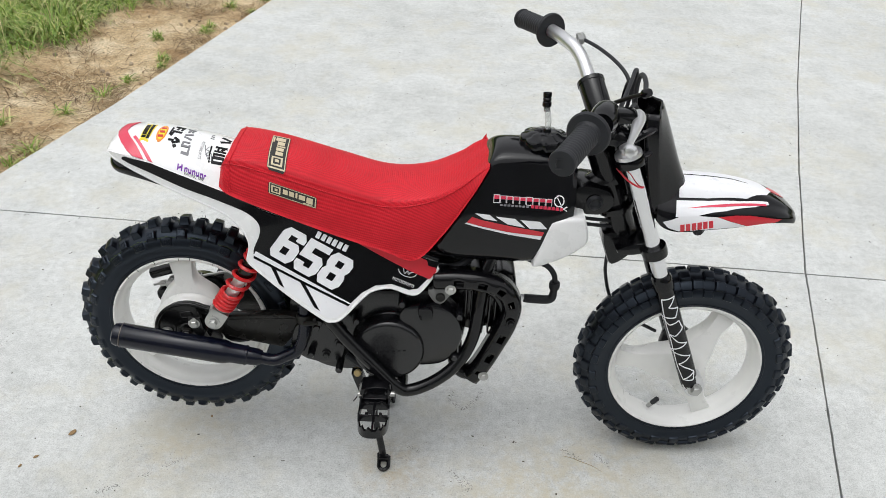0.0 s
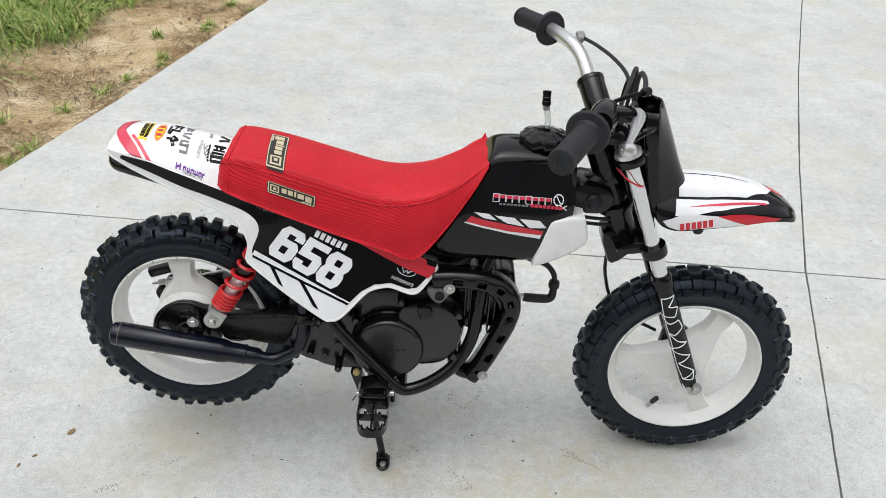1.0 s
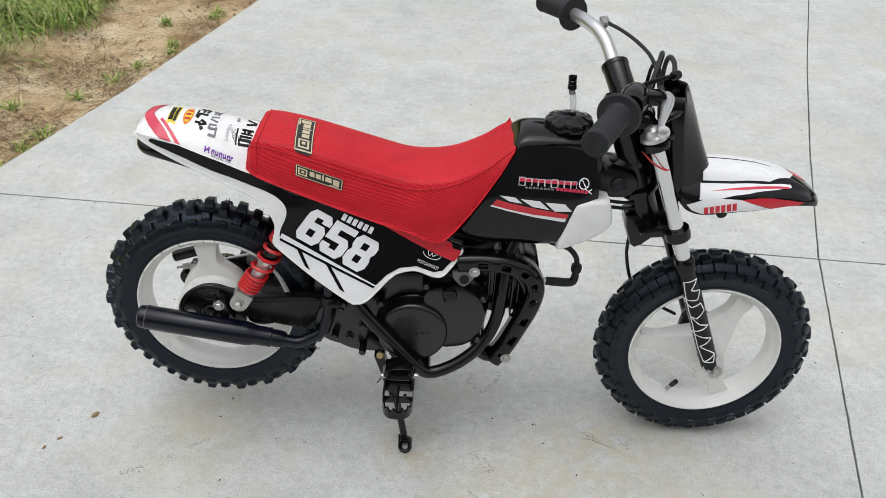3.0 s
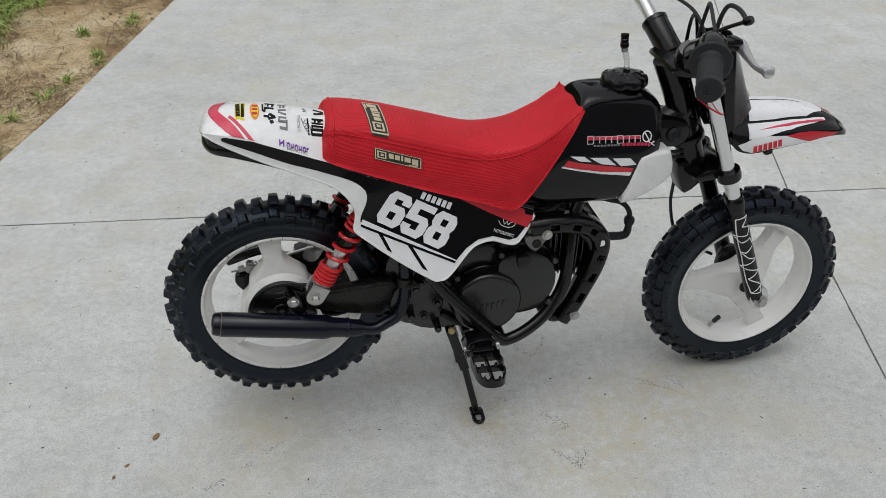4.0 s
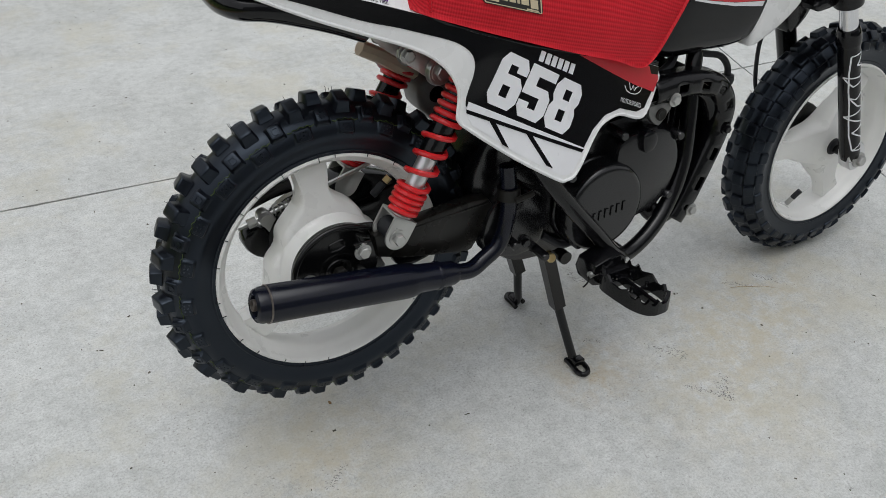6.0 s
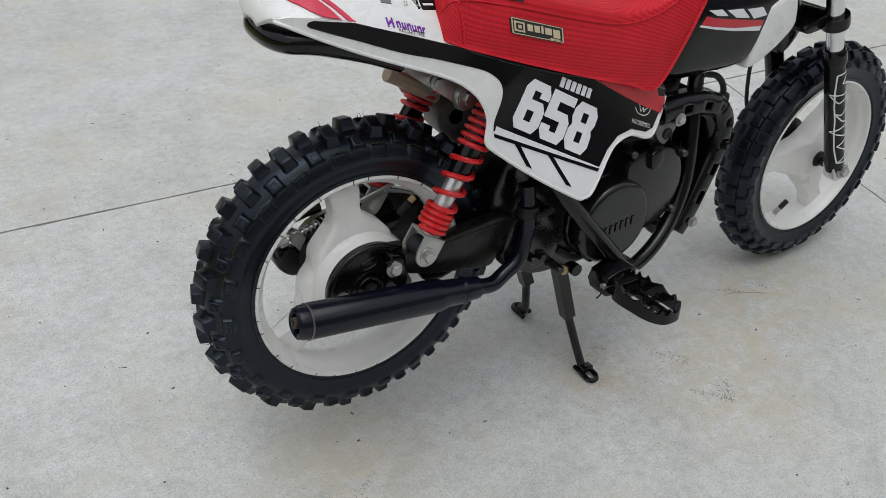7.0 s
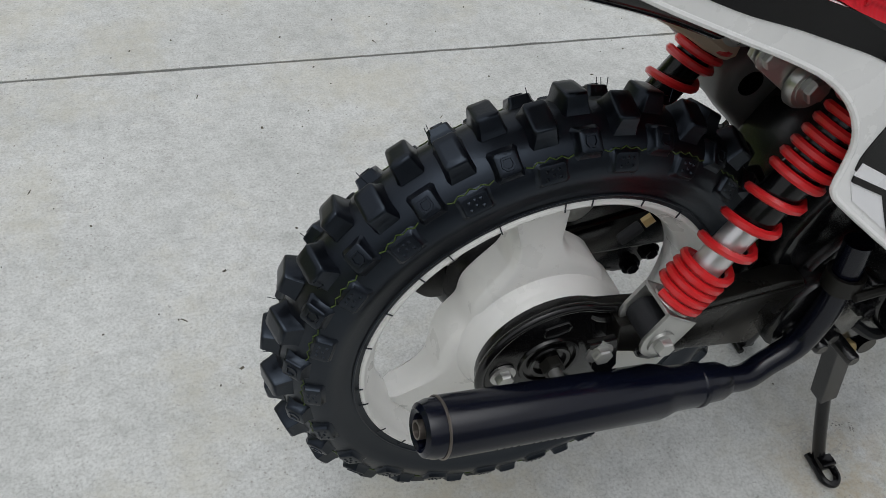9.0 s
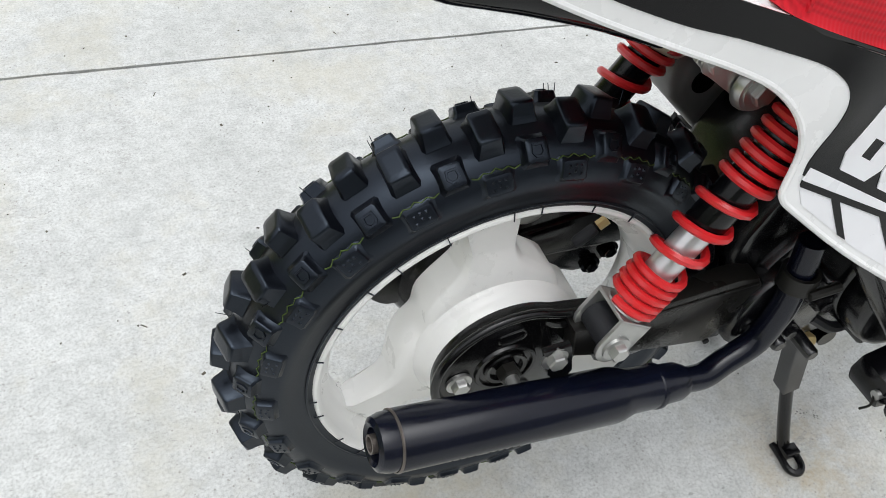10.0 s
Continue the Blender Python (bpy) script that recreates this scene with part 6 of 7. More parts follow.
tube("tail_stay", [(-0.334, 0.05, 0.456), (-0.306, 0.05, 0.440), (-0.280, 0.052, 0.422), (-0.264, 0.060, 0.412)], 0.009, CREAM, bike, "raw cream plastic stay under the tail", sides=8)
part("engine_rear", prism_bm(rounded([(-0.245, 0.300), (-0.232, 0.345), (-0.200, 0.395), (-0.150, 0.420), (-0.080, 0.415), (-0.060, 0.360), (-0.100, 0.330), (-0.19, 0.285), (-0.225, 0.270)], 2), -0.045, 0.055, 0.006), ENGINE_BLACK, bike, "dark engine rear and intake housing")
part("pivot_case", prism_bm(rounded([(-0.236, 0.226), (-0.238, 0.262), (-0.222, 0.290), (-0.180, 0.300), (-0.150, 0.270), (-0.155, 0.220), (-0.19, 0.205)], 2), -0.066, -0.040, 0.006), ENGINE_BLACK, bike, "black swingarm pivot casting")
for x, z in ((-0.226, 0.246), (-0.196, 0.282), (-0.182, 0.226), (-0.160, 0.250)):
    bolt("case_bolt", (x, -0.066, z), (0, -1, 0), 0.0055, ENGINE_BLACK, bike, 0.007)
tube("gear_hose", [(-0.15, -0.058, 0.22), (-0.12, -0.062, 0.20), (-0.09, -0.06, 0.203)], 0.005, GRIP_RUBBER, bike, sides=8)

# ---------- seat ----------
S_BOT = [(-0.333, 0.5285), (-0.316, 0.5215), (-0.255, 0.4985), (-0.155, 0.463), (-0.090, 0.442), (-0.040, 0.4265), (0.000, 0.468), (0.042, 0.534), (0.064, 0.574)]
S_SEAM = [(-0.331, 0.553), (-0.316, 0.5650), (-0.255, 0.5520), (-0.160, 0.5240), (-0.088, 0.5080), (-0.028, 0.5155), (0.018, 0.5385), (0.047, 0.5615), (0.065, 0.574)]
S_TOP = [(-0.328, 0.563), (-0.312, 0.5790), (-0.250, 0.5720), (-0.163, 0.5480), (-0.090, 0.5285), (-0.025, 0.5315), (0.025, 0.5515), (0.052, 0.5675), (0.067, 0.577)]
S_W = [0.064, 0.075, 0.079, 0.082, 0.082, 0.080, 0.076, 0.070, 0.062]


def seat():
    rings = []
    for (xb, zb), (xs, zs), (xt, zt), w in zip(S_BOT, S_SEAM, S_TOP, S_W):
        ws = w * 0.84
        right = [(xb, -w * 0.955, zb - 0.001), (xb, -w, zb + 0.004), ((xb + xs) / 2, -w * 0.965, (zb + zs) / 2), (xs, -ws, zs), (xs * 0.5 + xt * 0.5, -ws * 0.90, zs * 0.45 + zt * 0.55), (xt, -ws * 0.52, zt - 0.002)]
        rings.append(right + [(xt, 0, zt)] + [(x, -y, z) for x, y, z in reversed(right)] + [(xb, 0, zb - 0.004)])
    geo = loft_geo(rings, 3, 6)
    ob = mesh_ob("seat", *geo, SEAT_RED, bike, "red ribbed vinyl seat")
    n = 14 * 3
    m = len(geo[0]) // n
    for k in (3 * 3, 9 * 3):
        line = [Vector(geo[0][j * n + k]) for j in range(m)]
        tube("seam", [p + Vector((0, math.copysign(0.0003, p.y), 0.0004)) for p in line], 0.0011, SEAT_RED, ob, sides=6, steps=1)
    for j in (6,):
        ring = [Vector(geo[0][j * n + k]) for k in range(3, n - 4)]
        tube("back_piping", ring, 0.0016, SEAT_RED, ob, "red piping", sides=6, steps=1)
    return ob, geo


from mathutils import bvhtree


def caster(geo, way):
    """Places on a skin: from the side (u, v are x, z) or from above (u, v are x, y)."""
    tree = bvhtree.BVHTree.FromPolygons([tuple(v) for v in geo[0]], geo[1])

    def where(u, v, off):
        start, ray = ((u, -0.4, v), (0, 1, 0)) if way == "side" else ((u, v, 0.9), (0, 0, -1))
        hit, nor, _, _ = tree.ray_cast(Vector(start), Vector(ray))
        if hit is None:
            hit, nor, _, _ = tree.find_nearest(Vector((u, -0.06, v)) if way == "side" else Vector((u, v, 0.56)))
        if nor.dot(Vector(ray)) > 0:
            nor = -nor
        return hit + nor * off
    return where


seat_ob, seat_geo = seat()
seat_side, seat_up = caster(seat_geo, "side"), caster(seat_geo, "top")


def badge(name, corners, where, parent, marks):
    """A black moulded patch with a pale raised rim and lettering bars; corners go round, marks in the cell 0..1."""
    a, b, c, d = [Vector((x, y)) for x, y in corners]
    at = lambda s, t: a.lerp(b, s).lerp(d.lerp(c, s), t)
    quad = lambda x0, y0, x1, y1: [tuple(at(x, y)) for x, y in ((x0, y0), (x1, y0), (x1, y1), (x0, y1))]
    ob = skin(name, [tuple(at(x, y)) for x, y in ((0.03, 0), (0.97, 0), (1, 0.12), (1, 0.88), (0.97, 1), (0.03, 1), (0, 0.88), (0, 0.12))], where, PATCH_BLACK, parent, "black and pale gold rubber patch", 0.0016, 0.009)
    up = lambda u, v, o: where(u, v, o + 0.0014)
    for q in (quad(0.02, 0.03, 0.98, 0.08), quad(0.02, 0.92, 0.98, 0.97), quad(0.015, 0.06, 0.035, 0.94), quad(0.965, 0.06, 0.985, 0.94)):
        skin("patch_rim", q, up, PATCH_GOLD, parent, step=0.009)
    for m in marks:
        skin("patch_bar", quad(*m), up, PATCH_GOLD, parent, step=0.009)
    return ob


logo = [(0.06, 0.2, 0.09, 0.8), (0.09, 0.2, 0.22, 0.3), (0.09, 0.7, 0.22, 0.8), (0.22, 0.2, 0.25, 0.8), (0.13, 0.4, 0.19, 0.6)]
word = [(0.30, 0.36, 0.40, 0.76), (0.43, 0.36, 0.53, 0.76), (0.56, 0.36, 0.60, 0.82), (0.63, 0.36, 0.76, 0.76), (0.79, 0.24, 0.92, 0.76), (0.72, 0.10, 0.92, 0.18)]
badge("side_patch", [(-0.2585, 0.5270), (-0.1885, 0.5050), (-0.1875, 0.5205), (-0.2580, 0.5430)], seat_side, seat_ob, logo + word)
badge("top_patch", [(-0.2610, -0.0640), (-0.2665, 0.0230), (-0.2395, 0.0240), (-0.2340, -0.0650)], seat_up, seat_ob, logo + word)

# ---------- tank ----------
def tank():
    rings = []
    for (xb, zb), (xt, zt), g in (((-0.015, 0.436), (0.066, 0.577), 0.90), ((-0.008, 0.424), (0.074, 0.589), 0.97), ((0.020, 0.415), (0.092, 0.594), 1.0), ((0.080, 0.4135), (0.135, 0.594), 1.0), ((0.140, 0.4155), (0.170, 0.589), 0.99), ((0.176, 0.445), (0.188, 0.5800), 0.95), ((0.196, 0.470), (0.198, 0.572), 0.86)):
        q = []
        for h, y in ((0.0, 0.040), (0.018, 0.056), (0.10, 0.0655), (0.34, 0.0690), (0.50, 0.0675), (0.70, 0.0585), (0.86, 0.0490), (0.925, 0.0445), (0.965, 0.0370), (1.0, 0.018)):
            q.append((xb + (xt - xb) * h, -y * g, zb + (zt - zb) * h))
        rings.append(q + [(x, -y, z) for x, y, z in reversed(q)])
    geo = loft_geo(rings, 3, 4)
    return mesh_ob("fuel_tank", *geo, BLACK_PLASTIC, bike, "glossy black fuel tank with stripes"), geo


tank_ob, tank_geo = tank()
tank_side = caster(tank_geo, "side")
skin("red_stripe", [(0.0365, 0.4880), (0.060, 0.4822), (0.100, 0.4745), (0.1520, 0.4692), (0.1540, 0.4760), (0.100, 0.4850), (0.060, 0.4925), (0.0435, 0.4972)], tank_side, RED_DECAL, tank_ob, "red stripe", step=0.008)
skin("white_stripe", [(0.0335, 0.4856), (0.060, 0.4788), (0.100, 0.4702), (0.1495, 0.4628), (0.1515, 0.4688), (0.100, 0.4741), (0.060, 0.4818), (0.0360, 0.4876)], tank_side, WHITE_DECAL, tank_ob, "white stripe", step=0.008)
for block in ([(0.0470, 0.5036), (0.0698, 0.5018), (0.0820, 0.4922), (0.0619, 0.4950)], [(0.0788, 0.4995), (0.1081, 0.4971), (0.1240, 0.4834), (0.0977, 0.4877)], [(0.1165, 0.4955), (0.1465, 0.4938), (0.1580, 0.4820), (0.1322, 0.4812)]):
    skin("white_block", list(reversed(block)), tank_side, WHITE_DECAL, tank_ob, step=0.008)
bars("sponsor_shadow", [(0.0785 + 0.0098 * i, 0.5268 - 0.0004 * i, 0.0094, 0.0125 if i in (0, 5) else 0.0105, 0) for i in range(9)], lambda u, v, o: tank_side(u, v, o - 0.0006), WHITE_DECAL, tank_ob, "white lettering outline")
bars("sponsor_bar", [(0.0785 + 0.0098 * i, 0.5292 - 0.0004 * i, 0.0076, 0.0058 if i in (0, 5) else 0.0045, 0) for i in range(9)], tank_side, PINK_DECAL, tank_ob, "faded red lettering bars")
bars("sponsor_low", [(0.0785 + 0.0098 * i, 0.5242 - 0.0004 * i, 0.0076, 0.0050, 0) for i in range(9)], tank_side, BLACK_DECAL, tank_ob, "black lettering bars")
bars("sponsor_line", [(0.0860 + 0.0056 * i, 0.5178 - 0.0002 * i, 0.0040, 0.0026, 0) for i in range(8)], tank_side, GREY_DECAL, tank_ob)
bars("sponsor_red_line", [(0.1330 + 0.0062 * i, 0.5170 - 0.0004 * i, 0.0048, 0.0046, 0) for i in range(8)], tank_side, PINK_DECAL, tank_ob)
bars("sponsor_wheel", [(0.1720 + 0.0070 * math.cos(i * 0.628), 0.5262 + 0.0078 * math.sin(i * 0.628), 0.0042, 0.0017, 90 + i * 36) for i in range(10)] + [(0.1720, 0.5262, 0.0014, 0.0120, 30), (0.1795, 0.5150, 0.0130, 0.0016, -35), (0.1795, 0.5150, 0.0120, 0.0016, 30)], tank_side, WHITE_DECAL, tank_ob)
for i in range(2):
    bars("tank_dimple", [(0.085 + 0.020 * k + 0.004 * i, 0.556 + 0.011 * i, 0.011, 0.0022, 4) for k in range(4)], lambda u, v, o: tank_side(u, v, min(o, 0.0004)), BLACK_PLASTIC, tank_ob)

part("tank_scoop", prism_bm(rounded([(0.1420, 0.4125), (0.1500, 0.4480), (0.1600, 0.4860), (0.1700, 0.4960), (0.2080, 0.5020), (0.2170, 0.4940), (0.2230, 0.4640), (0.2140, 0.4490), (0.1930, 0.4330), (0.1660, 0.4190)], 2), -0.0700, 0.0700, 0.008, 4), WHITE_PLASTIC, bike, "white plastic shroud at the tank front")
cap_at = (0.148, 0.0, 0.590)
lobes = lambda a: 1.0 - 0.10 * max(0.0, math.cos(a * 7)) ** 2
cap = lathe("tank_cap", [(0.0, 0.022), (0.014, 0.022), (0.022, 0.0205), (0.0265, 0.017), (0.0355, 0.0155), (0.0375, 0.012), (0.0375, 0.004), (0.034, 0.0), (0.026, -0.004), (0.0, -0.004)], cap_at, (-0.04, 0, 1), BLACK_PLASTIC, bike, "black lobed fuel cap with a vent hose", sides=84, wobble=lobes)
hose = tube("vent_hose", [(0.151, 0.002, 0.609), (0.152, 0.009, 0.626), (0.1485, 0.015, 0.645)], 0.0046, CLEAR, cap, "clear vent hose", sides=12)
lathe("vent_valve", [(0.0, 0.0), (0.0042, 0.0), (0.0048, 0.006), (0.0070, 0.008), (0.0070, 0.014), (0.0052, 0.0155), (0.0066, 0.017), (0.0066, 0.0195), (0.0054, 0.021), (0.0066, 0.0225), (0.0066, 0.028), (0.0, 0.028)], (0.1485, 0.015, 0.638), (-0.03, 0.12, 1), BLACK_PLASTIC, cap, "black ribbed vent valve", sides=16)
lathe("hose_base", [(0.0, 0.0), (0.0065, 0.0), (0.0055, 0.006), (0.0, 0.006)], (0.151, 0.002, 0.6095), (0, 0, 1), BLACK_PLASTIC, cap, sides=14)

# ---------- fork, bars, front fender ----------
def on_fork(z, y):
    return Vector((0.351 - 0.405 * (z - 0.392), y, z))


def fork_wrap(z, across, off):
    """A place on the outer face of the near fork leg, across metres round it."""
    r = 0.0152
    a = across / r
    ax = (on_fork(0.5, 0) - on_fork(0.3, 0)).normalized()
    n = ax.cross(Vector((0, 1, 0))).normalized()
    return on_fork(z, -0.0555) + (Vector((0, -1, 0)) * math.cos(a) - n * math.sin(a)) * (r + off)


for s in (-1, 1):
    y = s * 0.0555
    leg = tube("fork_leg", [on_fork(0.186, y), on_fork(0.205, y), on_fork(0.300, y), on_fork(0.372, y), on_fork(0.380, y), on_fork(0.394, y), on_fork(0.402, y)], [0.0140, 0.0152, 0.0152, 0.0152, 0.0170, 0.0165, 0.0140], BLACK_PLASTIC, bike, "black fork leg with white zigzag lines" if s < 0 else "black fork leg", sides=22)
    tube("fork_tube", [on_fork(0.395, y), on_fork(0.50, y), on_fork(0.603, y)], 0.0122, CHROME if s < 0 else BLACK_PAINT, leg, "bright chrome fork tube" if s < 0 else "", sides=22)
    part("axle_lug", prism_bm(rounded([(0.4180, 0.204), (0.4450, 0.210), (0.4570, 0.186), (0.4500, 0.168), (0.4330, 0.166), (0.4230, 0.180)], 3), s * 0.044, s * 0.066, 0.003), ALUMINIUM, leg, "pale alloy axle lug")
    bolt("axle_bolt", (0.4405, s * 0.0665, 0.1835), (0, s, 0), 0.0085, ZINC, leg, 0.010)
    lathe("tube_cap", [(0.0, 0.012), (0.006, 0.012), (0.0115, 0.009), (0.0125, 0.0), (0.0200, -0.001), (0.0205, -0.007), (0.0, -0.008)], on_fork(0.609, y), (-0.37, 0, 1), ALUMINIUM, leg, "bright cap", sides=28)
    lathe("tube_ring", [(0.0125, -0.006), (0.0215, -0.006), (0.0225, 0.0), (0.0215, 0.005), (0.0125, 0.005)], on_fork(0.595, y), (-0.37, 0, 1), BLACK_PAINT, leg, "black clamp ring", sides=28, closed=True)
zig = [(0.366, -0.010), (0.366, 0.012), (0.350, -0.002), (0.344, 0.013), (0.330, 0.004), (0.334, -0.021), (0.318, -0.008), (0.322, 0.008), (0.306, 0.012), (0.296, -0.004), (0.300, -0.013), (0.284, -0.002), (0.276, 0.013), (0.268, -0.021), (0.256, 0.002), (0.250, 0.013), (0.240, -0.010), (0.228, 0.004), (0.218, 0.012), (0.208, -0.010)]
zig2 = [(0.366, -0.010), (0.340, -0.013), (0.312, -0.014), (0.290, -0.013), (0.262, -0.014), (0.236, -0.014), (0.208, -0.010), (0.204, 0.006), (0.218, 0.012)]
strip = []
for line in (zig, zig2):
    for (z0, a0), (z1, a1) in zip(line, line[1:]):
        d = Vector((z1 - z0, a1 - a0))
        e = Vector((-d.y, d.x)).normalized() * 0.0011
        k = max(2, int(d.length / 0.004))
        vs, fs = [], []
        for i in range(k + 1):
            p = Vector((z0, a0)) + d * (i / k)
            vs += [fork_wrap(p.x + e.x, p.y + e.y, 0.0006), fork_wrap(p.x - e.x, p.y - e.y, 0.0006)]
            if i:
                fs.append((2 * i - 2, 2 * i - 1, 2 * i + 1, 2 * i))
        strip.append((vs, fs))
near_leg = [o for o in bike.children if o.name.startswith("fork_leg")][0]
joined("leg_graphic", strip, WHITE_DECAL, near_leg, "white zigzag outline graphic", smooth=False)

head = tube("head_tube", [(0.214, 0, 0.630), (0.235, 0, 0.585), (0.262, 0, 0.520), (0.284, 0, 0.460), (0.292, 0, 0.440)], [0.022, 0.022, 0.0215, 0.0225, 0.0245], BLACK_PAINT, bike, "black steering head tube", sides=24)
lathe("head_ring", [(0.0, -0.005), (0.029, -0.005), (0.030, 0.0), (0.029, 0.005), (0.0, 0.005)], (0.271, 0, 0.494), (-0.40, 0, 1), BLACK_PAINT, head, sides=28)
crown_low = part("triple_clamp", prism_bm(rounded([(0.272, 0.440), (0.300, 0.452), (0.336, 0.456), (0.342, 0.446), (0.322, 0.436), (0.285, 0.430)], 2), -0.052, 0.052, 0.005), BLACK_PAINT, bike, "black lower fork clamp")
for s in (-1, 1):
    lathe("clamp_collar", [(0.0130, -0.009), (0.0195, -0.009), (0.0205, 0.0), (0.0195, 0.009), (0.0130, 0.009)], on_fork(0.4455, s * 0.0555), (-0.4, 0, 1), BLACK_PAINT, crown_low, sides=28, closed=True)
part("head_gusset", prism_bm(rounded([(0.254, 0.452), (0.264, 0.412), (0.276, 0.394), (0.300, 0.412), (0.310, 0.438), (0.285, 0.452)], 2), -0.022, 0.022, 0.006), BLACK_PAINT, crown_low, "black pressed gusset")
part("triple_clamp", prism_bm(rounded([(0.206, 0.630), (0.236, 0.637), (0.268, 0.624), (0.272, 0.612), (0.240, 0.612), (0.210, 0.618)], 2), -0.050, 0.050, 0.006), BLACK_PAINT, bike, "black upper fork clamp")
mount = part("tank_mount", prism_bm(rounded([(0.195, 0.530), (0.215, 0.540), (0.252, 0.532), (0.262, 0.508), (0.240, 0.490), (0.205, 0.496)], 2), -0.034, 0.034, 0.005), BLACK_PAINT, bike, "black tank mount at the steering head")
lathe("mount_grommet", [(0.0, 0.0), (0.011, 0.0), (0.013, -0.003), (0.009, -0.008), (0.006, -0.005), (0.0, -0.006)], (0.2305, -0.034, 0.5135), (0, 1, 0), GRIP_RUBBER, mount, "black rubber grommet", sides=24)

for s in (-1, 1):
    tw_ = lambda x, y, z: (x - s * 0.036 * y, s * y, z)
    prof = [(0.0, -0.003), (0.0190, -0.003), (0.0200, 0.0), (0.0205, 0.056), (0.0215, 0.057), (0.0215, 0.063), (0.0190, 0.065), (0.0, 0.065)] if s > 0 else [(0.0, -0.003), (0.0190, -0.003), (0.0200, 0.0), (0.0195, 0.030), (0.0165, 0.044), (0.0135, 0.050), (0.0, 0.050)]
    sleeve = lathe("bar_clamp", prof, (0.235, s * 0.030, 0.628), (-0.24, s * 0.74, 0.60) if s > 0 else (-0.37, -0.62, 0.80), BLACK_PAINT, bike, "black handlebar clamp sleeve", sides=32)
    if s < 0:
        tube("sleeve_end", [tw_(0.2190, 0.065, 0.660), tw_(0.2120, 0.090, 0.676), tw_(0.2020, 0.126, 0.6905)], 0.0135, BLACK_PAINT, sleeve, sides=16, steps=3)
    if s > 0:
        run = [(0.222, 0.078, 0.664), (0.216, 0.097, 0.681), (0.2095, 0.112, 0.6940), (0.2010, 0.130, 0.7030), (0.192, 0.150, 0.7060), (0.176, 0.215, 0.7030), (0.137, 0.286, 0.7005)]
    else:
        run = [(0.2020, 0.125, 0.6900), (0.199, 0.135, 0.6950), (0.197, 0.143, 0.6985), (0.195, 0.150, 0.7010), (0.193, 0.158, 0.7030), (0.164, 0.215, 0.6995), (0.122, 0.296, 0.6961)]
    bar = tube("handlebar", [tw_(*q) for q in run], 0.0108, ALUMINIUM if s > 0 else BLACK_PAINT, bike, "bare alloy handlebar half" if s > 0 else "black handlebar half under the throttle", sides=18)
    g0, g1 = (Vector(tw_(0.1755, 0.216, run[5][2])), Vector(tw_(0.1350, 0.290, run[6][2]))) if s > 0 else (Vector(tw_(0.1650, 0.2125, 0.6995)), Vector(tw_(0.1190, 0.299, 0.6961)))
    gd = (g1 - g0).normalized()
    gl = (g1 - g0).length
    prof = [(0.012, -0.003), (0.0270, -0.003), (0.0285, -0.0005), (0.0285, 0.002), (0.0268, 0.0045), (0.0185, 0.006)]
    for i in range(13):
        x = 0.010 + i * (gl - 0.022) / 12
        prof += [(0.0154, x), (0.0162, x + 0.0022), (0.0162, x + 0.0042), (0.0154, x + 0.0056)]
    prof += [(0.0166, gl - 0.006), (0.0170, gl - 0.003), (0.0160, gl), (0.0120, gl + 0.001), (0.0, gl)]
    grip = lathe("grip", prof, g0, gd, GRIP_RUBBER, bar, "black rubber grip with a round flange", sides=36)
    ring = [g1 + gd * 0.0008 + (Vector((1, 0, 0)) * x + Vector((0, 0, 1)) * z) for x, z in ((-0.006, -0.006), (0.006, -0.006), (0.006, 0.006), (-0.006, 0.006), (-0.006, -0.006))]
    tube("grip_mark", ring, 0.0007, GRIP_RUBBER, bar, sides=5, steps=1)
    if s < 0:
        perch = lathe("lever_perch", [(0.0, -0.026), (0.0140, -0.026), (0.0175, -0.022), (0.0190, -0.014), (0.0190, 0.010), (0.0172, 0.016), (0.0150, 0.024), (0.0, 0.024)], (0.1985, -0.168, 0.7025), (-0.30, -0.95, 0.0), BLACK_PAINT, bike, "black throttle housing with a polished alloy brake lever", sides=28)
        part("lever_pivot", box_bm((0.040, 0.026, 0.018), (0.222, -0.158, 0.704), 0.006), BLACK_PAINT, perch)
        tube("lever", [(0.2490, -0.134, 0.697), (0.2470, -0.148, 0.698), (0.2420, -0.170, 0.699), (0.2300, -0.208, 0.700), (0.2160, -0.252, 0.7040), (0.2085, -0.289, 0.7115)], [0.0075, 0.0095, 0.0080, 0.0055, 0.0040, 0.0046], ALUMINIUM, perch, "polished alloy lever", sides=14)
        lathe("lever_ball", [(0.0, -0.0085), (0.0058, -0.0065), (0.0082, 0.0), (0.0058, 0.0065), (0.0, 0.0085)], (0.2080, -0.2930, 0.7130), (-0.3, -0.8, 0.1), ALUMINIUM, perch, sides=16)
    else:
        perch = part("cable_clamp", box_bm((0.010, 0.034, 0.010), (0.206, 0.142, 0.713), 0.003), ZINC, bike, "zinc cable clamp on the handlebar")
        tube("adjuster", [(0.211, 0.128, 0.715), (0.211, 0.158, 0.7155)], 0.0036, ZINC, perch, sides=8, steps=1)
tube("brake_cable", [(0.211, 0.130, 0.715), (0.230, 0.105, 0.711), (0.252, 0.070, 0.702), (0.266, 0.030, 0.690), (0.276, 0.000, 0.655), (0.283, -0.01, 0.600), (0.300, -0.01, 0.53)], 0.0030, GRIP_RUBBER, bike, "black control cable", sides=8)
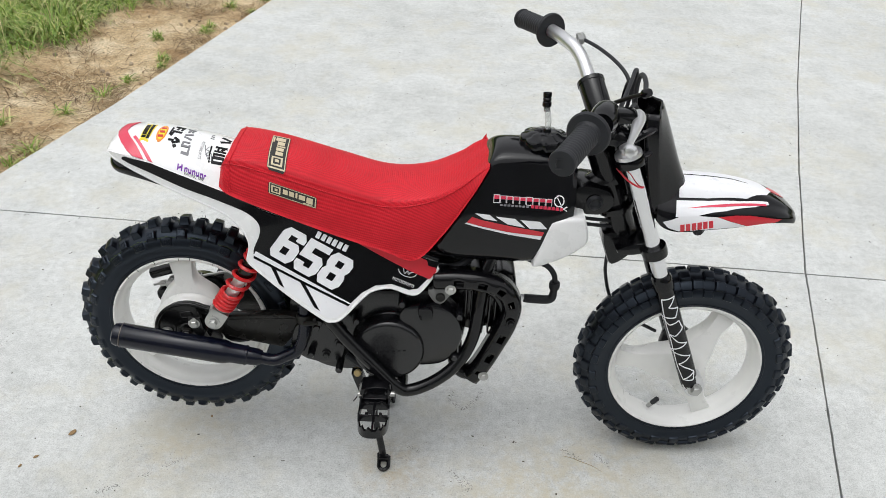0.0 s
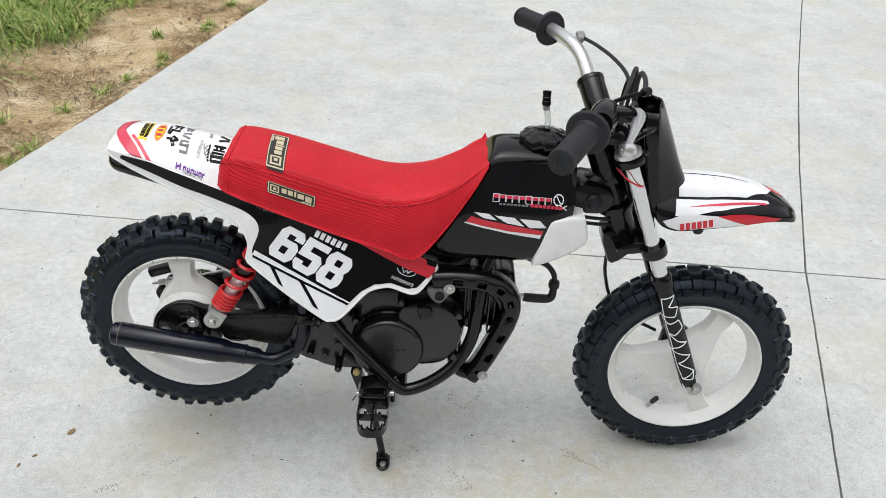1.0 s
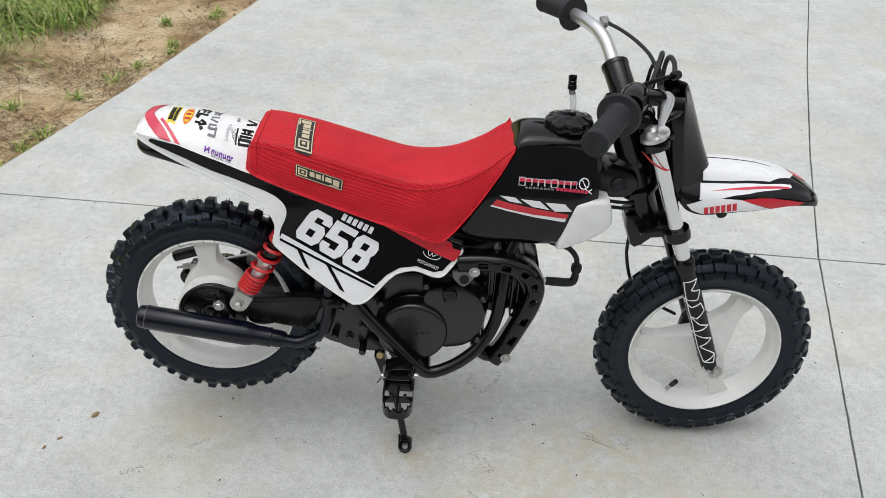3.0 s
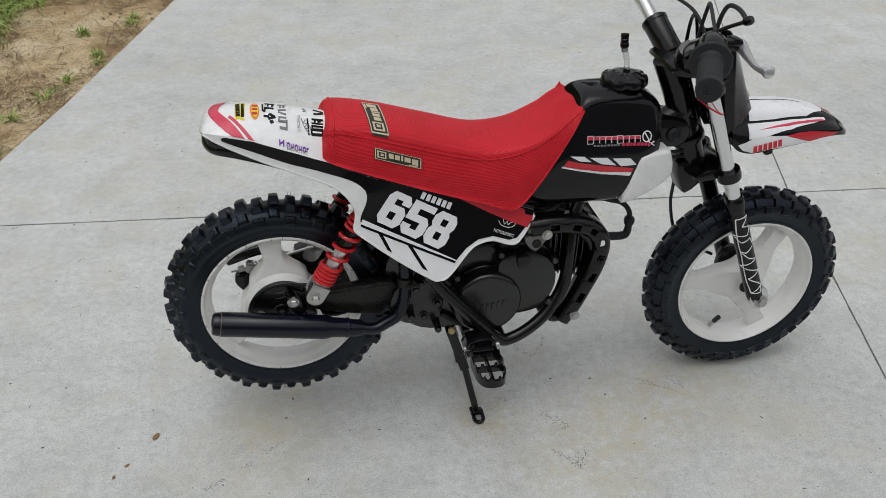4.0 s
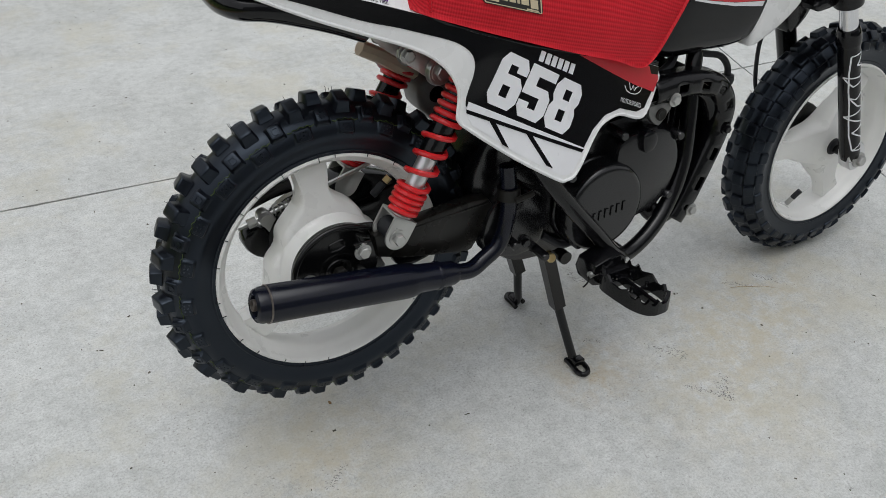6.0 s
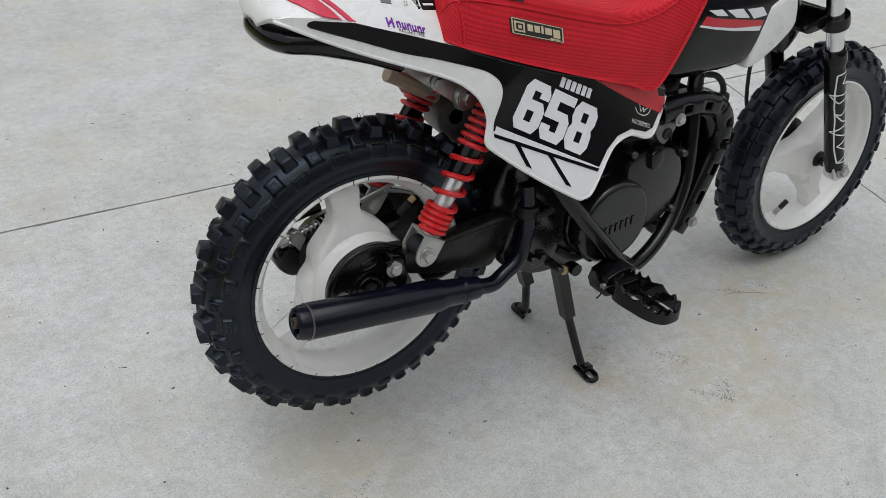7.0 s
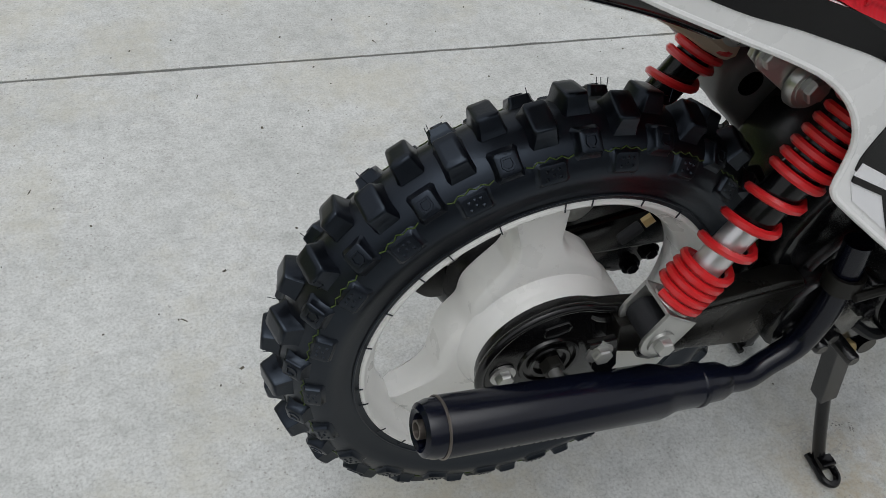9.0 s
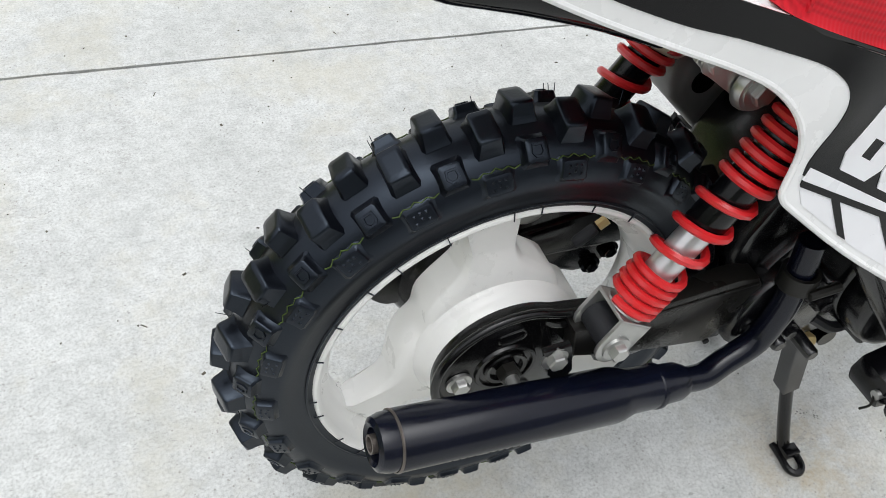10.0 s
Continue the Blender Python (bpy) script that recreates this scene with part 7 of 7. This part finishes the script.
tube("throttle_cable", [(0.222, -0.140, 0.700), (0.240, -0.085, 0.703), (0.256, -0.040, 0.712), (0.266, -0.010, 0.716), (0.272, 0.006, 0.704), (0.268, 0.012, 0.660), (0.262, 0.01, 0.60)], 0.0030, GRIP_RUBBER, bike, "black control cable", sides=8)
tube("throttle_cable", [(0.226, -0.150, 0.690), (0.246, -0.100, 0.690), (0.262, -0.060, 0.682), (0.276, -0.038, 0.650), (0.284, -0.03, 0.600)], 0.0030, GRIP_RUBBER, bike, "black control cable", sides=8)
tube("front_brake_cable", [(0.262, 0.03, 0.44), (0.276, 0.026, 0.398), (0.280, 0.030, 0.350), (0.300, 0.036, 0.290), (0.340, 0.042, 0.250), (0.390, 0.044, 0.222)], 0.0030, GRIP_RUBBER, bike, "black front brake cable", sides=8)
for z in (0.476, 0.466):
    tube("tank_cable", [(0.205, -0.012, z), (0.245, -0.014, z - 0.003), (0.285, -0.012, z - 0.004)], 0.0030, GRIP_RUBBER, bike, "black cable", sides=8)
tube("cable_adjuster", [(0.222, -0.108, 0.702), (0.237, -0.131, 0.719), (0.250, -0.151, 0.732)], 0.0030, DUSTY_BLACK, bike, "dark cable adjuster", sides=10)
lathe("adjuster_knob", [(0.0, -0.004), (0.0055, -0.004), (0.0065, -0.001), (0.0065, 0.005), (0.0050, 0.008), (0.0, 0.008)], (0.250, -0.151, 0.732), (0.45, -0.65, 0.45), BLACK_PLASTIC, bike, "black adjuster knob", sides=14)
tube("throttle_cable", [(0.250, -0.151, 0.732), (0.256, -0.118, 0.737), (0.258, -0.086, 0.735), (0.258, -0.070, 0.722), (0.262, -0.052, 0.690), (0.270, -0.040, 0.640)], 0.0034, GRIP_RUBBER, bike, "black control cable", sides=8)
tube("cable_guide", [(0.264, 0.042, 0.622), (0.267, 0.046, 0.655), (0.271, 0.050, 0.674), (0.277, 0.055, 0.679), (0.284, 0.058, 0.672), (0.289, 0.058, 0.650), (0.293, 0.056, 0.622)], 0.0030, BLACK_PAINT, bike, "black wire cable guide", sides=8, steps=4)
tube("red_wire", [(0.252, -0.052, 0.580), (0.266, -0.073, 0.571), (0.286, -0.072, 0.560), (0.296, -0.058, 0.556)], 0.0014, RED_DECAL, bike, "thin red wire", sides=6)
part("hub_brake", prism_bm(rounded([(0.400, 0.232), (0.412, 0.246), (0.440, 0.238), (0.470, 0.205), (0.460, 0.160), (0.42, 0.150), (0.398, 0.180)], 2), 0.028, 0.044, 0.004), BLACK_PAINT, bike, "black front brake plate and arm")
tube("front_axle", [(0.4345, -0.060, 0.1870), (0.4345, 0.060, 0.1870)], 0.0068, BLACK_PAINT, bike, "black front axle", sides=14, steps=1)
bolt("axle_bolt", (0.4345, -0.0600, 0.1870), (0, -1, 0), 0.0090, ZINC, bike, 0.009)
tube("rear_axle", [(REAR[0], -0.050, REAR[2]), (REAR[0], 0.060, REAR[2])], 0.0068, BLACK_PAINT, bike, sides=14, steps=1)


def number_shield():
    rings = []
    for z, xr, xf, w in ((0.662, 0.285, 0.314, 0.040), (0.652, 0.285, 0.320, 0.046), (0.617, 0.290, 0.335, 0.050), (0.573, 0.297, 0.353, 0.051), (0.533, 0.306, 0.372, 0.051), (0.510, 0.314, 0.381, 0.048), (0.494, 0.322, 0.381, 0.040)):
        rings.append([(xr, -w * 0.98, z), (xr + 0.014, -w, z - 0.001), (xr + 0.020, -w * 0.96, z), (xf - 0.006, -w * 0.5, z + 0.003), (xf, 0, z + 0.006), (xf - 0.006, w * 0.5, z + 0.003), (xr + 0.020, w * 0.96, z), (xr + 0.014, w, z - 0.001), (xr, w * 0.98, z)])
    ob = mesh_ob("number_shield", *loft_geo(rings, 3, 4, closed=False), BLACK_PLASTIC, bike, "glossy black front number shield")
    so = ob.modifiers.new("thick", "SOLIDIFY")
    so.thickness, so.offset = 0.0026, 0
    return ob


shield = number_shield()
tube("shield_strap", [(0.268, -0.058, 0.628), (0.290, -0.052, 0.640), (0.312, -0.030, 0.640), (0.320, 0.0, 0.640)], 0.0055, BLACK_PLASTIC, shield, sides=8)
tube("shield_strap", [(0.276, -0.056, 0.600), (0.300, -0.046, 0.606), (0.330, -0.020, 0.606)], 0.005, BLACK_PLASTIC, shield, sides=8)


def fender():
    rings = []
    for x, zt, zs, w in ((0.322, 0.543, 0.500, 0.056), (0.336, 0.5470, 0.4880, 0.059), (0.362, 0.5470, 0.4830, 0.0605), (0.410, 0.5455, 0.4895, 0.0600), (0.450, 0.5415, 0.4945, 0.0575), (0.490, 0.5325, 0.5000, 0.0525), (0.520, 0.5205, 0.4985, 0.0455), (0.541, 0.5070, 0.4920, 0.0330), (0.550, 0.4980, 0.4885, 0.0180)):
        h = zt - zs
        half = [(x, -w, zs), (x, -w * 1.01, zs + h * 0.18), (x, -w * 0.985, zs + h * 0.36), (x, -w * 0.90, zs + h * 0.52), (x, -w * 0.66, zs + h * 0.70), (x, -w * 0.52, zt - h * 0.10), (x, -w * 0.30, zt - h * 0.02)]
        rings.append(half + [(x, 0, zt)] + [(a, -b, c) for a, b, c in reversed(half)])
    geo = loft_geo(rings, 3, 5, closed=False)
    ob = mesh_ob("front_fender", *geo, BLACK_PLASTIC, bike, "black front fender with white and red graphics")
    so = ob.modifiers.new("thick", "SOLIDIFY")
    so.thickness, so.offset = 0.0028, 0
    return ob, geo


fender_ob, fender_geo = fender()
f_side, f_up = caster(fender_geo, "side"), caster(fender_geo, "top")
lift = lambda fn, k: (lambda u, v, o: fn(u, v, o + k))
skin("white_field", [(0.356, -0.0385), (0.356, 0.0385), (0.400, 0.0385), (0.460, 0.0340), (0.495, 0.0200), (0.508, 0.0), (0.495, -0.0200), (0.460, -0.0340), (0.400, -0.0385)], lift(f_up, 0.0014), WHITE_DECAL, fender_ob, "white centre field", step=0.004)
skin("centre_line", [(0.366, 0.0040), (0.366, 0.0058), (0.445, 0.0050), (0.470, 0.0010), (0.445, 0.0036)], lift(f_up, 0.0020), BLACK_DECAL, fender_ob, step=0.008)
skin("white_flank", [(0.350, -0.0590), (0.352, -0.0418), (0.400, -0.0418), (0.450, -0.0385), (0.494, -0.0310), (0.496, -0.0350), (0.470, -0.0450), (0.425, -0.0545), (0.385, -0.0585)], lift(f_up, 0.0014), WHITE_DECAL, fender_ob, "white flank field", step=0.0035)
skin("red_flank", [(0.368, -0.0520), (0.420, -0.0462), (0.470, -0.0392), (0.490, -0.0362), (0.491, -0.0392), (0.460, -0.0446), (0.420, -0.0500)], lift(f_up, 0.0020), PINK_DECAL, fender_ob, "faded red flash", step=0.0035)
skin("white_side", [(0.3325, 0.4985), (0.342, 0.4895), (0.358, 0.4848), (0.410, 0.4910), (0.4600, 0.4965), (0.414, 0.5098), (0.385, 0.5105), (0.3589, 0.5090), (0.345, 0.5030)], lift(f_side, 0.0014), WHITE_DECAL, fender_ob, "white side field", step=0.004)
skin("red_side", [(0.4142, 0.5098), (0.4632, 0.4966), (0.5029, 0.5010), (0.5150, 0.5050), (0.4900, 0.5095), (0.4627, 0.5128), (0.4400, 0.5128)], lift(f_side, 0.0014), RED_DECAL, fender_ob, "red side flash", step=0.004)
bars("fender_bar", [(0.3630 + 0.0084 * i, 0.4908 + 0.0016 * i, 0.0064, 0.0115, 11) for i in range(6)], lift(f_side, 0.0014), RED_DECAL, fender_ob, "red lettering bars")
skin("tip_flash", [(0.500, 0.0030), (0.506, 0.0130), (0.522, 0.0180), (0.536, 0.0130), (0.528, 0.0040), (0.516, 0.0000)], lift(f_up, 0.0014), RED_DECAL, fender_ob, step=0.006)
bolt("fender_bolt", (0.390, -0.055, 0.4845), (0, -1, 0), 0.006, BLACK_PAINT, fender_ob, 0.008)
